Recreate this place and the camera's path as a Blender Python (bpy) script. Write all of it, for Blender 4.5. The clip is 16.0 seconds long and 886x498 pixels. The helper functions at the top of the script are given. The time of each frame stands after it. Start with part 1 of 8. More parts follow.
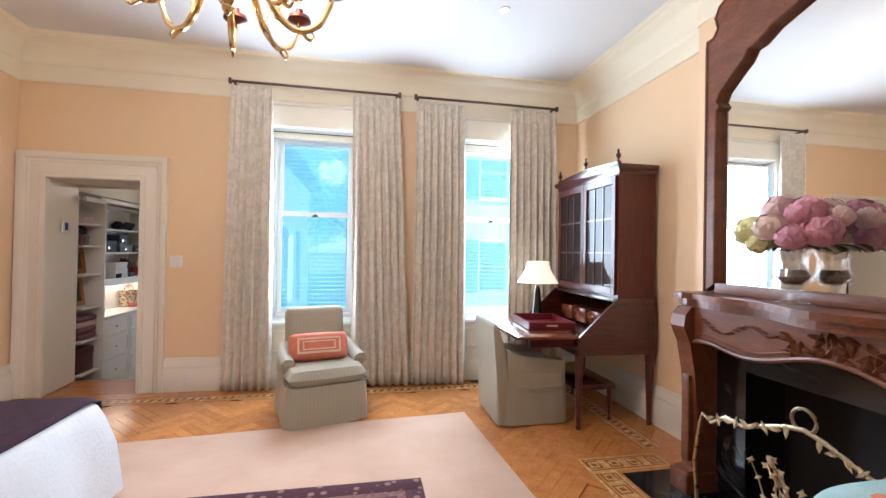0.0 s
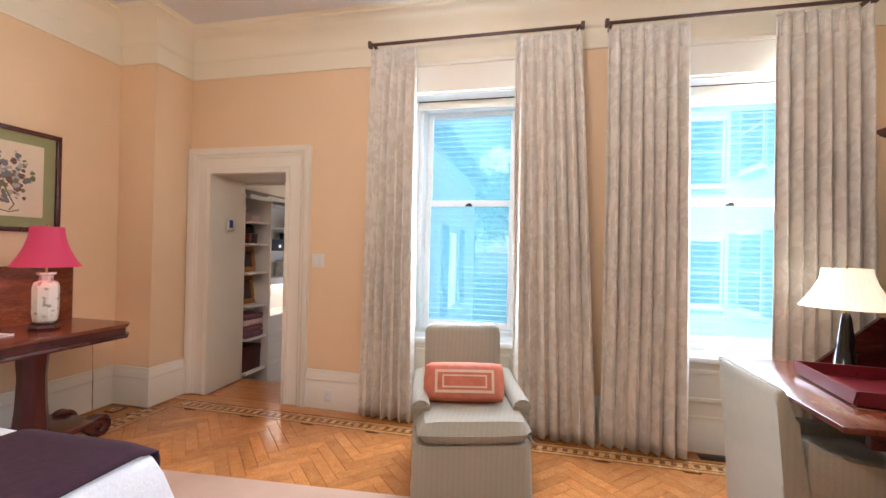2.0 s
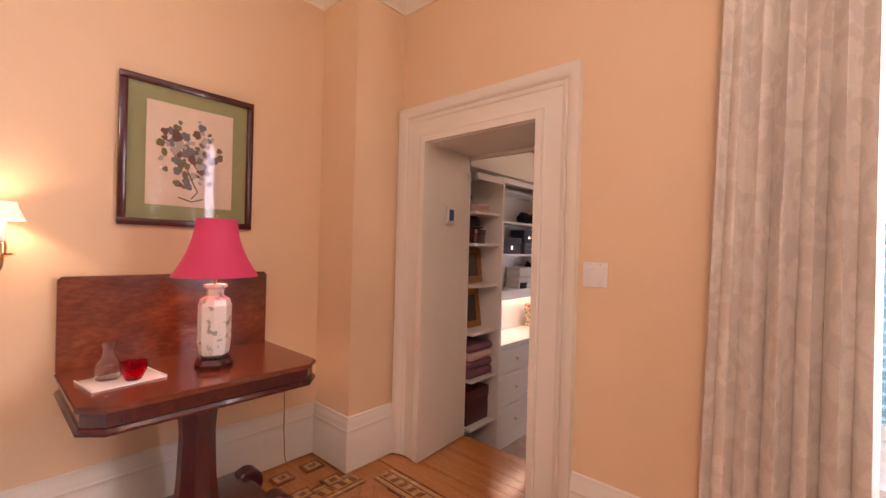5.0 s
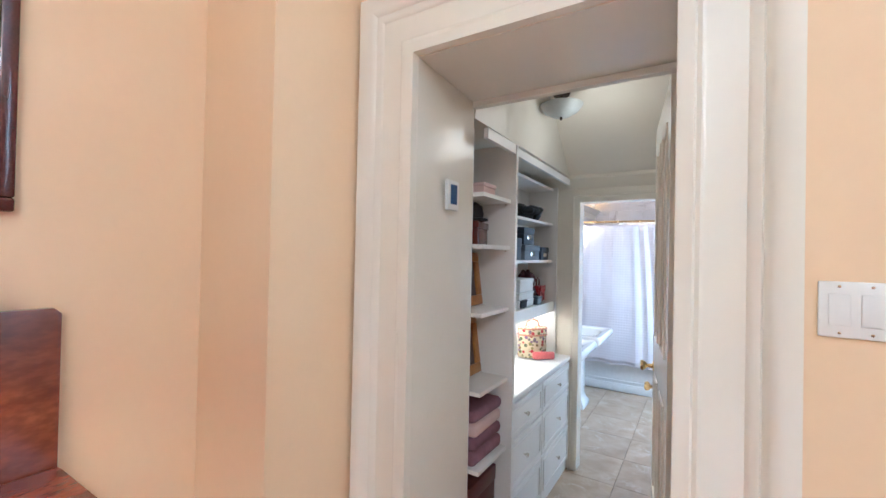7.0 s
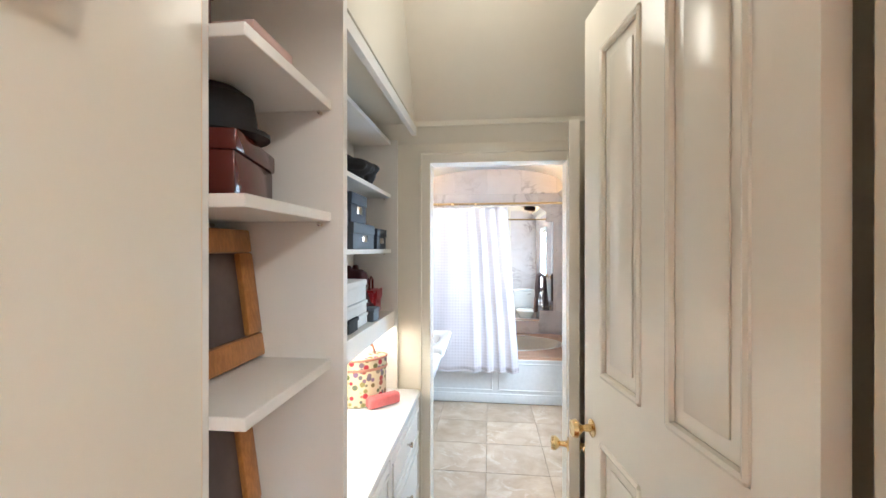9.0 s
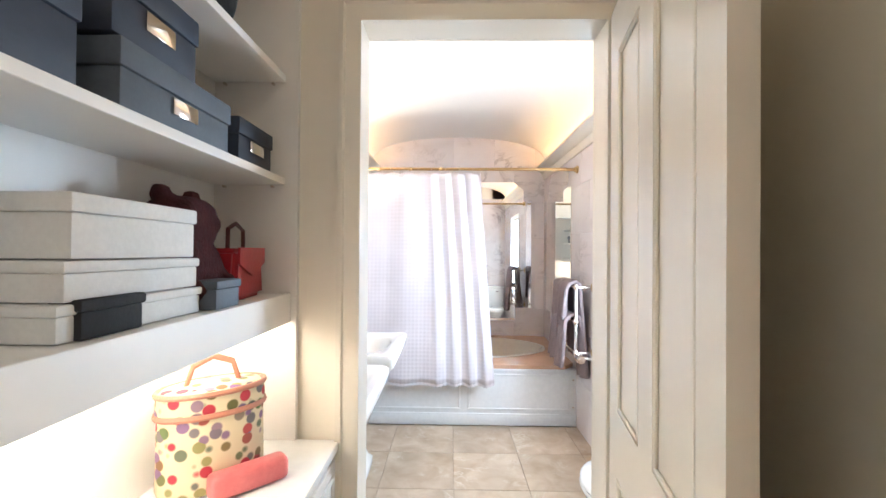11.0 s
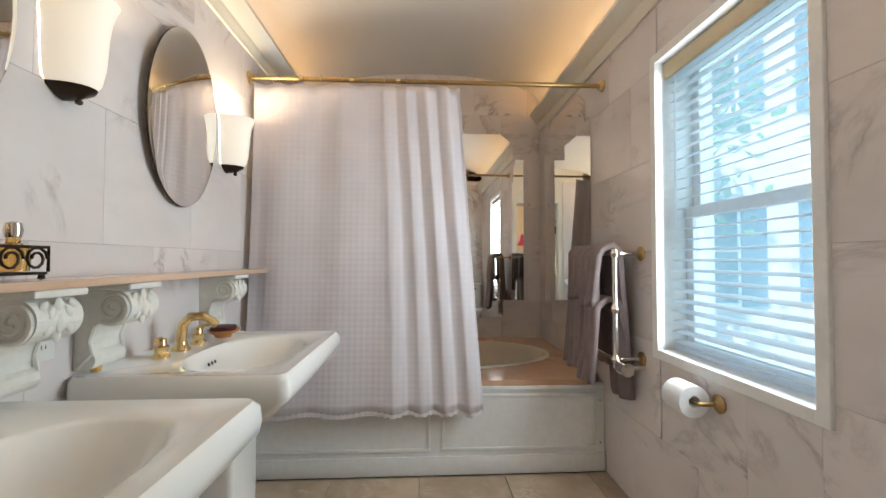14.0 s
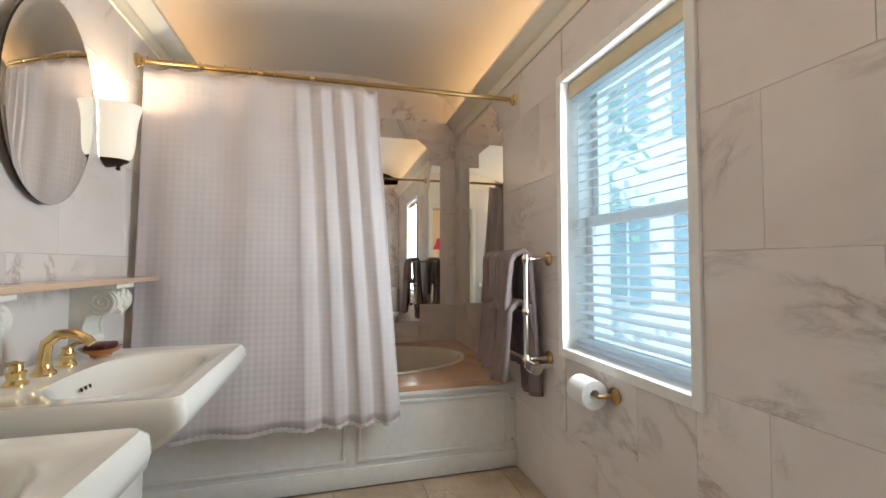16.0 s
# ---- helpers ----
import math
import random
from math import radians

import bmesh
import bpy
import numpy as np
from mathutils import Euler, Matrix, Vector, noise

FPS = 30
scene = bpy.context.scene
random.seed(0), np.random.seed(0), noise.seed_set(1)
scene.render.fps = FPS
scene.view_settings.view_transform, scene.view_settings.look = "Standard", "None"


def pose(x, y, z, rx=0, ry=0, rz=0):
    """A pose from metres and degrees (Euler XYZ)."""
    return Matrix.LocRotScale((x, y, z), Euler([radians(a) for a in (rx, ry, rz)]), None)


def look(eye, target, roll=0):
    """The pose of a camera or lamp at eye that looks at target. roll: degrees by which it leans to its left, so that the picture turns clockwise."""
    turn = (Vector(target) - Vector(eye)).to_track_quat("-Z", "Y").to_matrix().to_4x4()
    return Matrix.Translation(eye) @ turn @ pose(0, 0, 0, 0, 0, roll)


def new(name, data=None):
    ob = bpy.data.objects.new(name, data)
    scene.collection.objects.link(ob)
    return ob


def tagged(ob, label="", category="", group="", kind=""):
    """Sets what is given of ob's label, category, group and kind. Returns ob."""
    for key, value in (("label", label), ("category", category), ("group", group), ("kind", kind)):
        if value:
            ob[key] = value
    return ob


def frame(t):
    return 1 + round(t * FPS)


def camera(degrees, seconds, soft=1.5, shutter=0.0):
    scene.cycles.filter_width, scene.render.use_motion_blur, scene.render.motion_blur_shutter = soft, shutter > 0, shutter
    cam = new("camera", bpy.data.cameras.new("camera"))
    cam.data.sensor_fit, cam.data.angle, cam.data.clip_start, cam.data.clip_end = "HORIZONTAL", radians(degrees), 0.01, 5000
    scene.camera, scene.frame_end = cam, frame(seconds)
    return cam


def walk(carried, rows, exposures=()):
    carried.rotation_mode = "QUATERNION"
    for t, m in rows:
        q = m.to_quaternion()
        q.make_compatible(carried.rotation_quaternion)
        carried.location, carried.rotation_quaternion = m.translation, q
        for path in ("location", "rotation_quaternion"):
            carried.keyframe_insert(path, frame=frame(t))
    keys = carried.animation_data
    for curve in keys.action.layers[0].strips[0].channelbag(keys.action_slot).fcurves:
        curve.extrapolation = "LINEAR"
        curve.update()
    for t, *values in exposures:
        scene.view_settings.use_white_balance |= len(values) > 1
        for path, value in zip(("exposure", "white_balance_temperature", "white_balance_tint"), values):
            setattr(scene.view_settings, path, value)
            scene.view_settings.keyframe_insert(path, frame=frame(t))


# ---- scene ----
cam = camera(93.9, 16.0)
PATH = [
    (0, (0.535, 0.223, 1.421), (0.912, 2.187, 1.438), 1.0),
    (0.5, (0.618, 0.513, 1.433), (0.849, 2.5, 1.446), 1.1),
    (1, (0.622, 0.836, 1.435), (0.665, 2.836, 1.442), 1.2),
    (1.5, (0.619, 1.145, 1.424), (0.432, 3.136, 1.423), 1.3),
    (2, (0.586, 1.436, 1.397), (0.146, 3.387, 1.406), 1.3),
    (2.5, (0.509, 1.733, 1.397), (-0.201, 3.603, 1.397), 1.4),
    (3, (0.395, 2.001, 1.379), (-0.557, 3.759, 1.376), 1.5),
    (3.5, (0.214, 2.236, 1.386), (-0.935, 3.872, 1.378), 1.5),
    (4, (-0.04, 2.416, 1.394), (-1.325, 3.949, 1.389), 1.4),
    (4.2, (-0.137, 2.497, 1.404), (-1.465, 3.992, 1.393), 1.5),
    (6.3, (-1.25, 3.367, 1.384), (-2.54, 4.895, 1.381), 2.4),
    (6.5, (-1.36, 3.447, 1.384), (-2.585, 5.027, 1.399), 1.1),
    (7, (-1.557, 3.595, 1.385), (-2.615, 5.292, 1.406), 1.2),
    (7.5, (-1.719, 3.842, 1.368), (-2.565, 5.654, 1.388), 0.9),
    (8, (-1.873, 4.142, 1.374), (-2.481, 6.047, 1.39), 0.3),
    (8.5, (-2.006, 4.431, 1.376), (-2.403, 6.391, 1.385), 0.1),
    (9, (-2.058, 4.738, 1.352), (-2.279, 6.725, 1.35), 0.0),
    (9.2, (-2.067, 4.85, 1.354), (-2.234, 6.843, 1.342), 0.5),
    (11.3, (-2.107, 5.889, 1.118), (-2.144, 7.888, 1.133), 0.4),
    (11.5, (-2.075, 5.989, 1.104), (-2.127, 7.988, 1.102), -0.0),
    (12, (-2.1, 6.289, 0.952), (-2.133, 8.288, 0.979), 0.1),
    (12.5, (-2.115, 6.551, 0.907), (-2.138, 8.551, 0.945), 0.2),
    (13, (-2.096, 6.782, 0.864), (-2.11, 8.781, 0.911), 0.2),
    (13.5, (-2.076, 6.908, 0.863), (-2.047, 8.907, 0.911), 0.2),
    (14, (-2.072, 6.955, 0.853), (-1.967, 8.951, 0.907), 0.1),
    (14.5, (-2.079, 6.97, 0.858), (-1.86, 8.957, 0.909), 0.1),
    (15, (-2.082, 6.982, 0.855), (-1.74, 8.952, 0.914), 0.0),
    (15.5, (-2.081, 6.992, 0.856), (-1.64, 8.942, 0.92), -0.0),
    (16, (-2.08, 6.966, 0.863), (-1.575, 8.9, 0.933), -0.1),
]
EXPOSURES = [(0, 0.2, 5800, 13), (1.5, 0.22, 5900, 15), (2.5, 0.12, 6350, 22), (3.5, -0.02, 7250, 36), (4.2, -0.08, 8700, 62), (6.3, 0.78, 4750, 6), (7, 0.95, 4800, 5), (8.5, 1.15, 5300, 4), (9, 1.38, 5350, 5), (11.3, 1.25, 5800, 9),
             (11.6, 1.0, 5900, 9), (12, 0.6, 5950, 8), (12.5, 0.22, 5950, 7), (13, 0.03, 6200, 7), (16, 0.0, 6850, 7)]
walk(cam, [(t, look(eye, target, roll)) for t, eye, target, roll in PATH], EXPOSURES)

# ---- light ----
world = bpy.data.worlds.new("sky")
scene.world = world
world.use_nodes = True
_wn = world.node_tree
_sky = _wn.nodes.new("ShaderNodeTexSky")
_sky.sky_type = 'NISHITA'
_sky.sun_disc = False
_sky.sun_elevation = radians(42)
_sky.sun_rotation = radians(219)
_wn.links.new(_sky.outputs[0], _wn.nodes["Background"].inputs[0])
_wn.nodes["Background"].inputs[1].default_value = 0.15


def lamp(name, kind, m, energy, colour, size=0.1, size_y=None):
    d = bpy.data.lights.new(name, kind)
    d.energy, d.color = energy, colour
    if kind == 'AREA':
        d.size = size
        if size_y:
            d.shape, d.size_y = 'RECTANGLE', size_y
    elif kind == 'SUN':
        d.angle = size
    else:
        d.shadow_soft_size = size
    ob = new(name, d)
    ob.matrix_world = m
    return ob


lamp("sun", 'SUN', look((0, 0, 20), (13.8, 16.9, 0)), 5.0, (1.0, 0.97, 0.93), radians(0.6))
# sky light standing in the window openings
lamp("window_light", 'AREA', pose(0.0, 4.77, 1.76, -90, 0, 0), 70, (0.80, 0.92, 1.0), 0.70, 1.70)
lamp("window_light", 'AREA', pose(2.04, 4.77, 1.76, -90, 0, 0), 70, (0.80, 0.92, 1.0), 0.70, 1.70)
lamp("window_light", 'AREA', pose(-1.03, 8.32, 1.08, 0, 90, 0), 17.5, (0.82, 0.92, 1.0), 1.15, 0.68)
lamp("window_sky_light", 'AREA', pose(0.0, 5.34, 1.69, -90, 0, 0), 11, (0.62, 0.86, 1.0), 0.86, 1.98)
lamp("window_sky_light", 'AREA', pose(2.04, 5.34, 1.69, -90, 0, 0), 11, (0.62, 0.86, 1.0), 0.86, 1.98)
lamp("window_sky_light", 'AREA', pose(-0.79, 8.32, 1.08, 0, 90, 0), 6, (0.62, 0.86, 1.0), 1.2, 0.70)
WARM = (1.0, 0.76, 0.50)

# ---- materials ----
MATS = {}


class Nodes:
    """A small wrapper round one node material."""

    def __init__(self, name):
        self.m = bpy.data.materials.new(name)
        self.m.use_nodes = True
        self.t = self.m.node_tree
        self.b = self.t.nodes["Principled BSDF"]
        MATS[name] = self.m

    def n(self, kind, **k):
        x = self.t.nodes.new(kind)
        for a, v in k.items():
            x.inputs[a.replace("_", " ")].default_value = v
        return x

    def l(self, a, b):
        self.t.links.new(a, b)

    def coord(self, scale=(1, 1, 1), rot=(0, 0, 0)):
        g = self.t.nodes.new("ShaderNodeNewGeometry")
        mp = self.t.nodes.new("ShaderNodeMapping")
        mp.inputs["Scale"].default_value = scale
        mp.inputs["Rotation"].default_value = rot
        self.l(g.outputs["Position"], mp.inputs["Vector"])
        return mp.outputs[0]

    def ramp(self, src, stops):
        r = self.t.nodes.new("ShaderNodeValToRGB")
        e = r.color_ramp.elements
        while len(e) < len(stops):
            e.new(0.5)
        for q, (p, c) in zip(e, stops):
            q.position = p
            q.color = (*c, 1)
        self.l(src, r.inputs[0])
        return r.outputs[0]

    def mix(self, fac, a, b, kind='MIX'):
        x = self.t.nodes.new("ShaderNodeMix")
        x.data_type, x.blend_type = 'RGBA', kind
        for s, v in ((x.inputs[0], fac), (x.inputs[6], a), (x.inputs[7], b)):
            if isinstance(v, (int, float)):
                s.default_value = v
            elif isinstance(v, tuple):
                s.default_value = (*v, 1)
            else:
                self.l(v, s)
        return x.outputs[2]

    def noise(self, vec, scale, detail=4, rough=0.55, distort=0.0):
        x = self.n("ShaderNodeTexNoise", Scale=scale, Detail=detail, Roughness=rough, Distortion=distort)
        if vec is not None:
            self.l(vec, x.inputs["Vector"])
        return x.outputs[0]

    def bump(self, h, strength, dist=0.01):
        x = self.n("ShaderNodeBump", Strength=strength, Distance=dist)
        self.l(h, x.inputs["Height"])
        self.l(x.outputs[0], self.b.inputs["Normal"])

    def base(self, c):
        if isinstance(c, tuple):
            self.b.inputs["Base Color"].default_value = (*c, 1)
        else:
            self.l(c, self.b.inputs["Base Color"])
        return self

    def set(self, **k):
        for a, v in k.items():
            self.b.inputs[a.replace("_", " ")].default_value = v
        return self


def mottled(name, c1, c2, scale=3.0, rough=0.6, bump=0.08, grain=60.0, stretch=(1, 1, 1), metal=0.0, island=0.0, fleck=0.25):
    """Paint, cloth, leather or stone: two colours at two scales, with a fine relief."""
    s = Nodes(name)
    v = s.coord(stretch)
    a = s.ramp(s.noise(v, scale, 5), [(0.3, c1), (0.7, c2)])
    g = s.noise(v, grain, 3)
    dark = tuple(x * 0.82 for x in c1)
    col = s.mix(s.ramp(g, [(0.35, (fleck,) * 3), (0.65, (0, 0, 0))]), a, dark)
    if island:
        oi = s.t.nodes.new("ShaderNodeObjectInfo")
        hs = s.n("ShaderNodeHueSaturation")
        mr = s.n("ShaderNodeMapRange")
        mr.inputs["To Min"].default_value, mr.inputs["To Max"].default_value = 1 - island, 1 + island
        s.l(oi.outputs["Random"], mr.inputs[0])
        s.l(mr.outputs[0], hs.inputs["Value"])
        s.l(col, hs.inputs["Color"])
        col = hs.outputs[0]
    s.base(col).set(Roughness=rough, Metallic=metal)
    if bump:
        s.bump(g, bump, 0.004)
    return s.m


def wooden(name, c1, c2, c3, rough=0.3, along=(1, 14, 14), scale=2.2, vary=0.0, coat=0.0):
    """Wood with long grain and a finer figure."""
    s = Nodes(name)
    v = s.coord(along)
    if vary:
        oi = s.t.nodes.new("ShaderNodeObjectInfo")
        add = s.t.nodes.new("ShaderNodeVectorMath")
        mul = s.t.nodes.new("ShaderNodeMath")
        mul.operation, mul.inputs[1].default_value = 'MULTIPLY', 37.0
        s.l(oi.outputs["Random"], mul.inputs[0])
        s.l(v, add.inputs[0])
        s.l(mul.outputs[0], add.inputs[1])
        v = add.outputs[0]
    n1 = s.noise(v, scale, 6, 0.6, 0.6)
    n2 = s.noise(v, scale * 9, 3, 0.5)
    col = s.ramp(n1, [(0.25, c1), (0.5, c2), (0.78, c3)])
    col = s.mix(s.ramp(n2, [(0.4, (0.35,) * 3), (0.62, (0, 0, 0))]), col, tuple(x * 0.6 for x in c1))
    if vary:
        hs = s.n("ShaderNodeHueSaturation")
        mr = s.n("ShaderNodeMapRange")
        mr.inputs["To Min"].default_value, mr.inputs["To Max"].default_value = 1 - vary, 1 + vary
        s.l(oi.outputs["Random"], mr.inputs[0])
        s.l(mr.outputs[0], hs.inputs["Value"])
        s.l(col, hs.inputs["Color"])
        col = hs.outputs[0]
    s.base(col).set(Roughness=rough, Coat_Weight=coat, Coat_Roughness=0.12)
    s.bump(n2, 0.05, 0.003)
    return s.m


def marble(name, ground, cloud, vein, rough=0.18, scale=1.0):
    s = Nodes(name)
    oi = s.t.nodes.new("ShaderNodeObjectInfo")
    v = s.coord((1.0, 1.0, 1.5), (0.5, 0.3, 0.2))
    add = s.t.nodes.new("ShaderNodeVectorMath")
    mul = s.t.nodes.new("ShaderNodeMath")
    mul.operation, mul.inputs[1].default_value = 'MULTIPLY', 23.0
    s.l(oi.outputs["Random"], mul.inputs[0])
    s.l(v, add.inputs[0])
    s.l(mul.outputs[0], add.inputs[1])
    v = add.outputs[0]
    c = s.ramp(s.noise(v, 2.2 * scale, 6, 0.55, 0.5), [(0.3, ground), (0.72, cloud)])
    n = s.noise(v, 1.25 * scale, 7, 0.62, 1.6)
    ab = s.t.nodes.new("ShaderNodeMath")
    ab.operation, ab.inputs[1].default_value = 'SUBTRACT', 0.5
    s.l(n, ab.inputs[0])
    ab2 = s.t.nodes.new("ShaderNodeMath")
    ab2.operation = 'ABSOLUTE'
    s.l(ab.outputs[0], ab2.inputs[0])
    gate = s.ramp(s.noise(v, 1.7 * scale, 3), [(0.49, (0, 0, 0)), (0.68, (1, 1, 1))])
    line = s.ramp(ab2.outputs[0], [(0.0, (0.8,) * 3), (0.014, (0.4,) * 3), (0.045, (0, 0, 0))])
    f = s.mix(1.0, line, gate, 'MULTIPLY')
    col = s.mix(f, c, vein)
    mr = s.n("ShaderNodeMapRange")
    mr.inputs["To Min"].default_value, mr.inputs["To Max"].default_value = 0.93, 1.05
    s.l(oi.outputs["Random"], mr.inputs[0])
    hs = s.n("ShaderNodeHueSaturation")
    s.l(mr.outputs[0], hs.inputs["Value"])
    s.l(col, hs.inputs["Color"])
    s.base(hs.outputs[0]).set(Roughness=rough)
    return s.m


def plain(name, c, rough=0.4, metal=0.0, wear=0.12):
    s = Nodes(name)
    v = s.coord()
    n = s.noise(v, 18.0, 4)
    col = s.mix(s.ramp(n, [(0.4, (wear,) * 3), (0.7, (0, 0, 0))]), c, tuple(x * 0.6 for x in c))
    s.base(col).set(Metallic=metal)
    r = s.n("ShaderNodeMapRange")
    r.inputs["To Min"].default_value, r.inputs["To Max"].default_value = max(rough - 0.08, 0.02), rough + 0.1
    s.l(n, r.inputs[0])
    s.l(r.outputs[0], s.b.inputs["Roughness"])
    return s.m


def glowing(name, c, strength, base=(0.9, 0.85, 0.75)):
    s = Nodes(name)
    s.base(base).set(Roughness=0.5)
    s.b.inputs["Emission Color"].default_value = (*c, 1)
    s.b.inputs["Emission Strength"].default_value = strength
    return s.m


def glass(name, c=(1, 1, 1), rough=0.0):
    s = Nodes(name)
    s.base(c).set(Roughness=rough, Transmission_Weight=1.0, IOR=1.45)
    return s.m


def window_pane(name, glare=0.0, tint=(0.62, 0.86, 1.0)):
    """Thin glass: mostly clear, with a weak gloss and perhaps a film imitating glare."""
    m = bpy.data.materials.new(name)
    m.use_nodes = True
    t = m.node_tree
    out = t.nodes["Material Output"]
    tr, gl, mx = (t.nodes.new(k) for k in ("ShaderNodeBsdfTransparent", "ShaderNodeBsdfGlossy", "ShaderNodeMixShader"))
    gl.inputs["Roughness"].default_value = 0.02
    mx.inputs[0].default_value = 0.015
    t.links.new(tr.outputs[0], mx.inputs[1])
    t.links.new(gl.outputs[0], mx.inputs[2])
    if not glare:
        t.links.new(mx.outputs[0], out.inputs[0])
    else:
        film, both = t.nodes.new("ShaderNodeBsdfTranslucent"), t.nodes.new("ShaderNodeMixShader")
        film.inputs[0].default_value = (*tint, 1)
        both.inputs[0].default_value = glare
        t.links.new(mx.outputs[0], both.inputs[1])
        t.links.new(film.outputs[0], both.inputs[2])
        t.links.new(both.outputs[0], out.inputs[0])
    MATS[name] = m
    return m


PEACH = mottled("peach_wall_paint", (0.80, 0.58, 0.36), (0.83, 0.615, 0.395), 1.2, 0.7, 0.02, 40, fleck=0.05)
CREAM = mottled("cream_paint", (0.83, 0.755, 0.59), (0.86, 0.79, 0.63), 1.5, 0.6, 0.02, 30, fleck=0.04)
TRIM = mottled("ivory_gloss_trim", (0.80, 0.75, 0.64), (0.83, 0.78, 0.68), 2.0, 0.25, 0.03, 18, fleck=0.05)
CEIL = mottled("white_ceiling_paint", (0.70, 0.695, 0.69), (0.74, 0.735, 0.73), 1.0, 0.8, 0.02, 30, fleck=0.04)
CLOSET = mottled("cream_closet_paint", (0.79, 0.735, 0.62), (0.82, 0.77, 0.66), 1.5, 0.33, 0.03, 18, fleck=0.05)
SHELFW = mottled("white_shelf_paint", (0.82, 0.80, 0.76), (0.85, 0.83, 0.80), 2.0, 0.35, 0.02, 30, fleck=0.04)
WHITE = mottled("white_paint", (0.83, 0.83, 0.82), (0.87, 0.87, 0.86), 2.0, 0.35, 0.02, 30)
OAK = wooden("oak_parquet", (0.50, 0.178, 0.045), (0.62, 0.25, 0.072), (0.70, 0.32, 0.105), 0.22, (9, 9, 9), 1.2, vary=0.17, coat=0.3)
OAKF = wooden("oak_floorboard", (0.46, 0.165, 0.043), (0.58, 0.235, 0.068), (0.64, 0.29, 0.095), 0.22, (1.2, 12, 12), 2.0, coat=0.3)
INLAY = plain("dark_walnut_inlay", (0.25, 0.095, 0.033), 0.25)
MAPLE = plain("pale_maple_inlay", (0.62, 0.33, 0.12), 0.25)
MAHOG = wooden("dark_mahogany", (0.045, 0.008, 0.008), (0.08, 0.013, 0.012), (0.115, 0.020, 0.016), 0.22, (1.5, 12, 12), 2.0, coat=0.5)
MAHOGV = wooden("dark_mahogany_upright", (0.055, 0.007, 0.006), (0.095, 0.012, 0.009), (0.13, 0.019, 0.013), 0.30, (12, 12, 1.5), 2.0, coat=0.15)
CHERRY = wooden("flamed_red_mahogany", (0.10, 0.020, 0.009), (0.20, 0.045, 0.018), (0.30, 0.085, 0.032), 0.25, (8, 2.0, 5), 1.6, coat=0.5)
MANTEL = wooden("carved_walnut", (0.12, 0.034, 0.013), (0.19, 0.058, 0.022), (0.26, 0.09, 0.036), 0.38, (9, 1.6, 6), 2.0, coat=0.12)
BLKMARB = marble("black_marble", (0.006, 0.006, 0.007), (0.012, 0.012, 0.013), (0.12, 0.12, 0.12), 0.12)
SOOT = plain("sooty_firebrick", (0.012, 0.010, 0.009), 0.8)
BRASS = plain("polished_brass", (0.82, 0.61, 0.30), 0.18, 1.0)
PALEBRASS = plain("pale_worn_brass", (0.62, 0.52, 0.34), 0.28, 1.0)
OLDBRASS = plain("aged_brass", (0.45, 0.30, 0.13), 0.3, 1.0)
CHROME = plain("polished_nickel", (0.75, 0.70, 0.64), 0.12, 1.0)
BRONZE = plain("dark_bronze", (0.045, 0.03, 0.02), 0.35, 0.8)
MIRROR = Nodes("mirror_silver").base((0.88, 0.88, 0.86)).set(Metallic=1.0, Roughness=0.015).m
# bluish daylight glare is put into the window glass as a translucent film
PANE = window_pane("glare_film_window_glass", 0.17)
PANE_FRONT = window_pane("strong_glare_window_glass", 0.27, (0.46, 0.92, 1.0))
PICGLASS = window_pane("clear_picture_glass")
# opaque near-black panes: the dim bookcase interior is put into their colour
CABGLASS = Nodes("dim_interior_cabinet_glass").base((0.03, 0.022, 0.022)).set(Roughness=0.05, Specular_IOR_Level=0.12).m
CLEAR = glass("clear_glass")
PORC = Nodes("white_porcelain").base((0.84, 0.83, 0.80)).set(Roughness=0.1, Coat_Weight=0.6).m
MARB = marble("white_pink_marble", (0.79, 0.745, 0.735), (0.71, 0.645, 0.625), (0.33, 0.27, 0.26), 0.16)
PINKMARB = marble("warm_pink_marble", (0.68, 0.43, 0.29), (0.60, 0.37, 0.24), (0.35, 0.2, 0.13), 0.14)
TRAV = marble("beige_travertine", (0.59, 0.465, 0.34), (0.42, 0.315, 0.215), (0.68, 0.58, 0.46), 0.25, 2.6)
GROUT = plain("pale_grout", (0.74, 0.69, 0.66), 0.8)
FLOORGROUT = plain("brown_floor_grout", (0.44, 0.345, 0.245), 0.8)
SLAT = mottled("white_blind_slat", (0.80, 0.82, 0.84), (0.84, 0.86, 0.88), 3, 0.4, 0.02, 30)
_t = SLAT.node_tree
_tr, _mix = _t.nodes.new("ShaderNodeBsdfTranslucent"), _t.nodes.new("ShaderNodeMixShader")
_tr.inputs[0].default_value = (0.85, 0.88, 0.92, 1)
_mix.inputs[0].default_value = 0.7
_t.links.new(_t.nodes["Principled BSDF"].outputs[0], _mix.inputs[1])
_t.links.new(_tr.outputs[0], _mix.inputs[2])
_t.links.new(_mix.outputs[0], _t.nodes["Material Output"].inputs[0])
TANWOOD = plain("tan_valance", (0.62, 0.50, 0.32), 0.4)

# ---- mesh helpers ----


def mesh_of(name, bm, mat, smooth=False):
    bmesh.ops.recalc_face_normals(bm, faces=bm.faces[:])
    me = bpy.data.meshes.new(name)
    bm.to_mesh(me)
    bm.free()
    for m in (mat if isinstance(mat, (list, tuple)) else [mat]):
        me.materials.append(m)
    if smooth:
        me.polygons.foreach_set("use_smooth", [True] * len(me.polygons))
        me.set_sharp_from_angle(angle=radians(42))
    return me


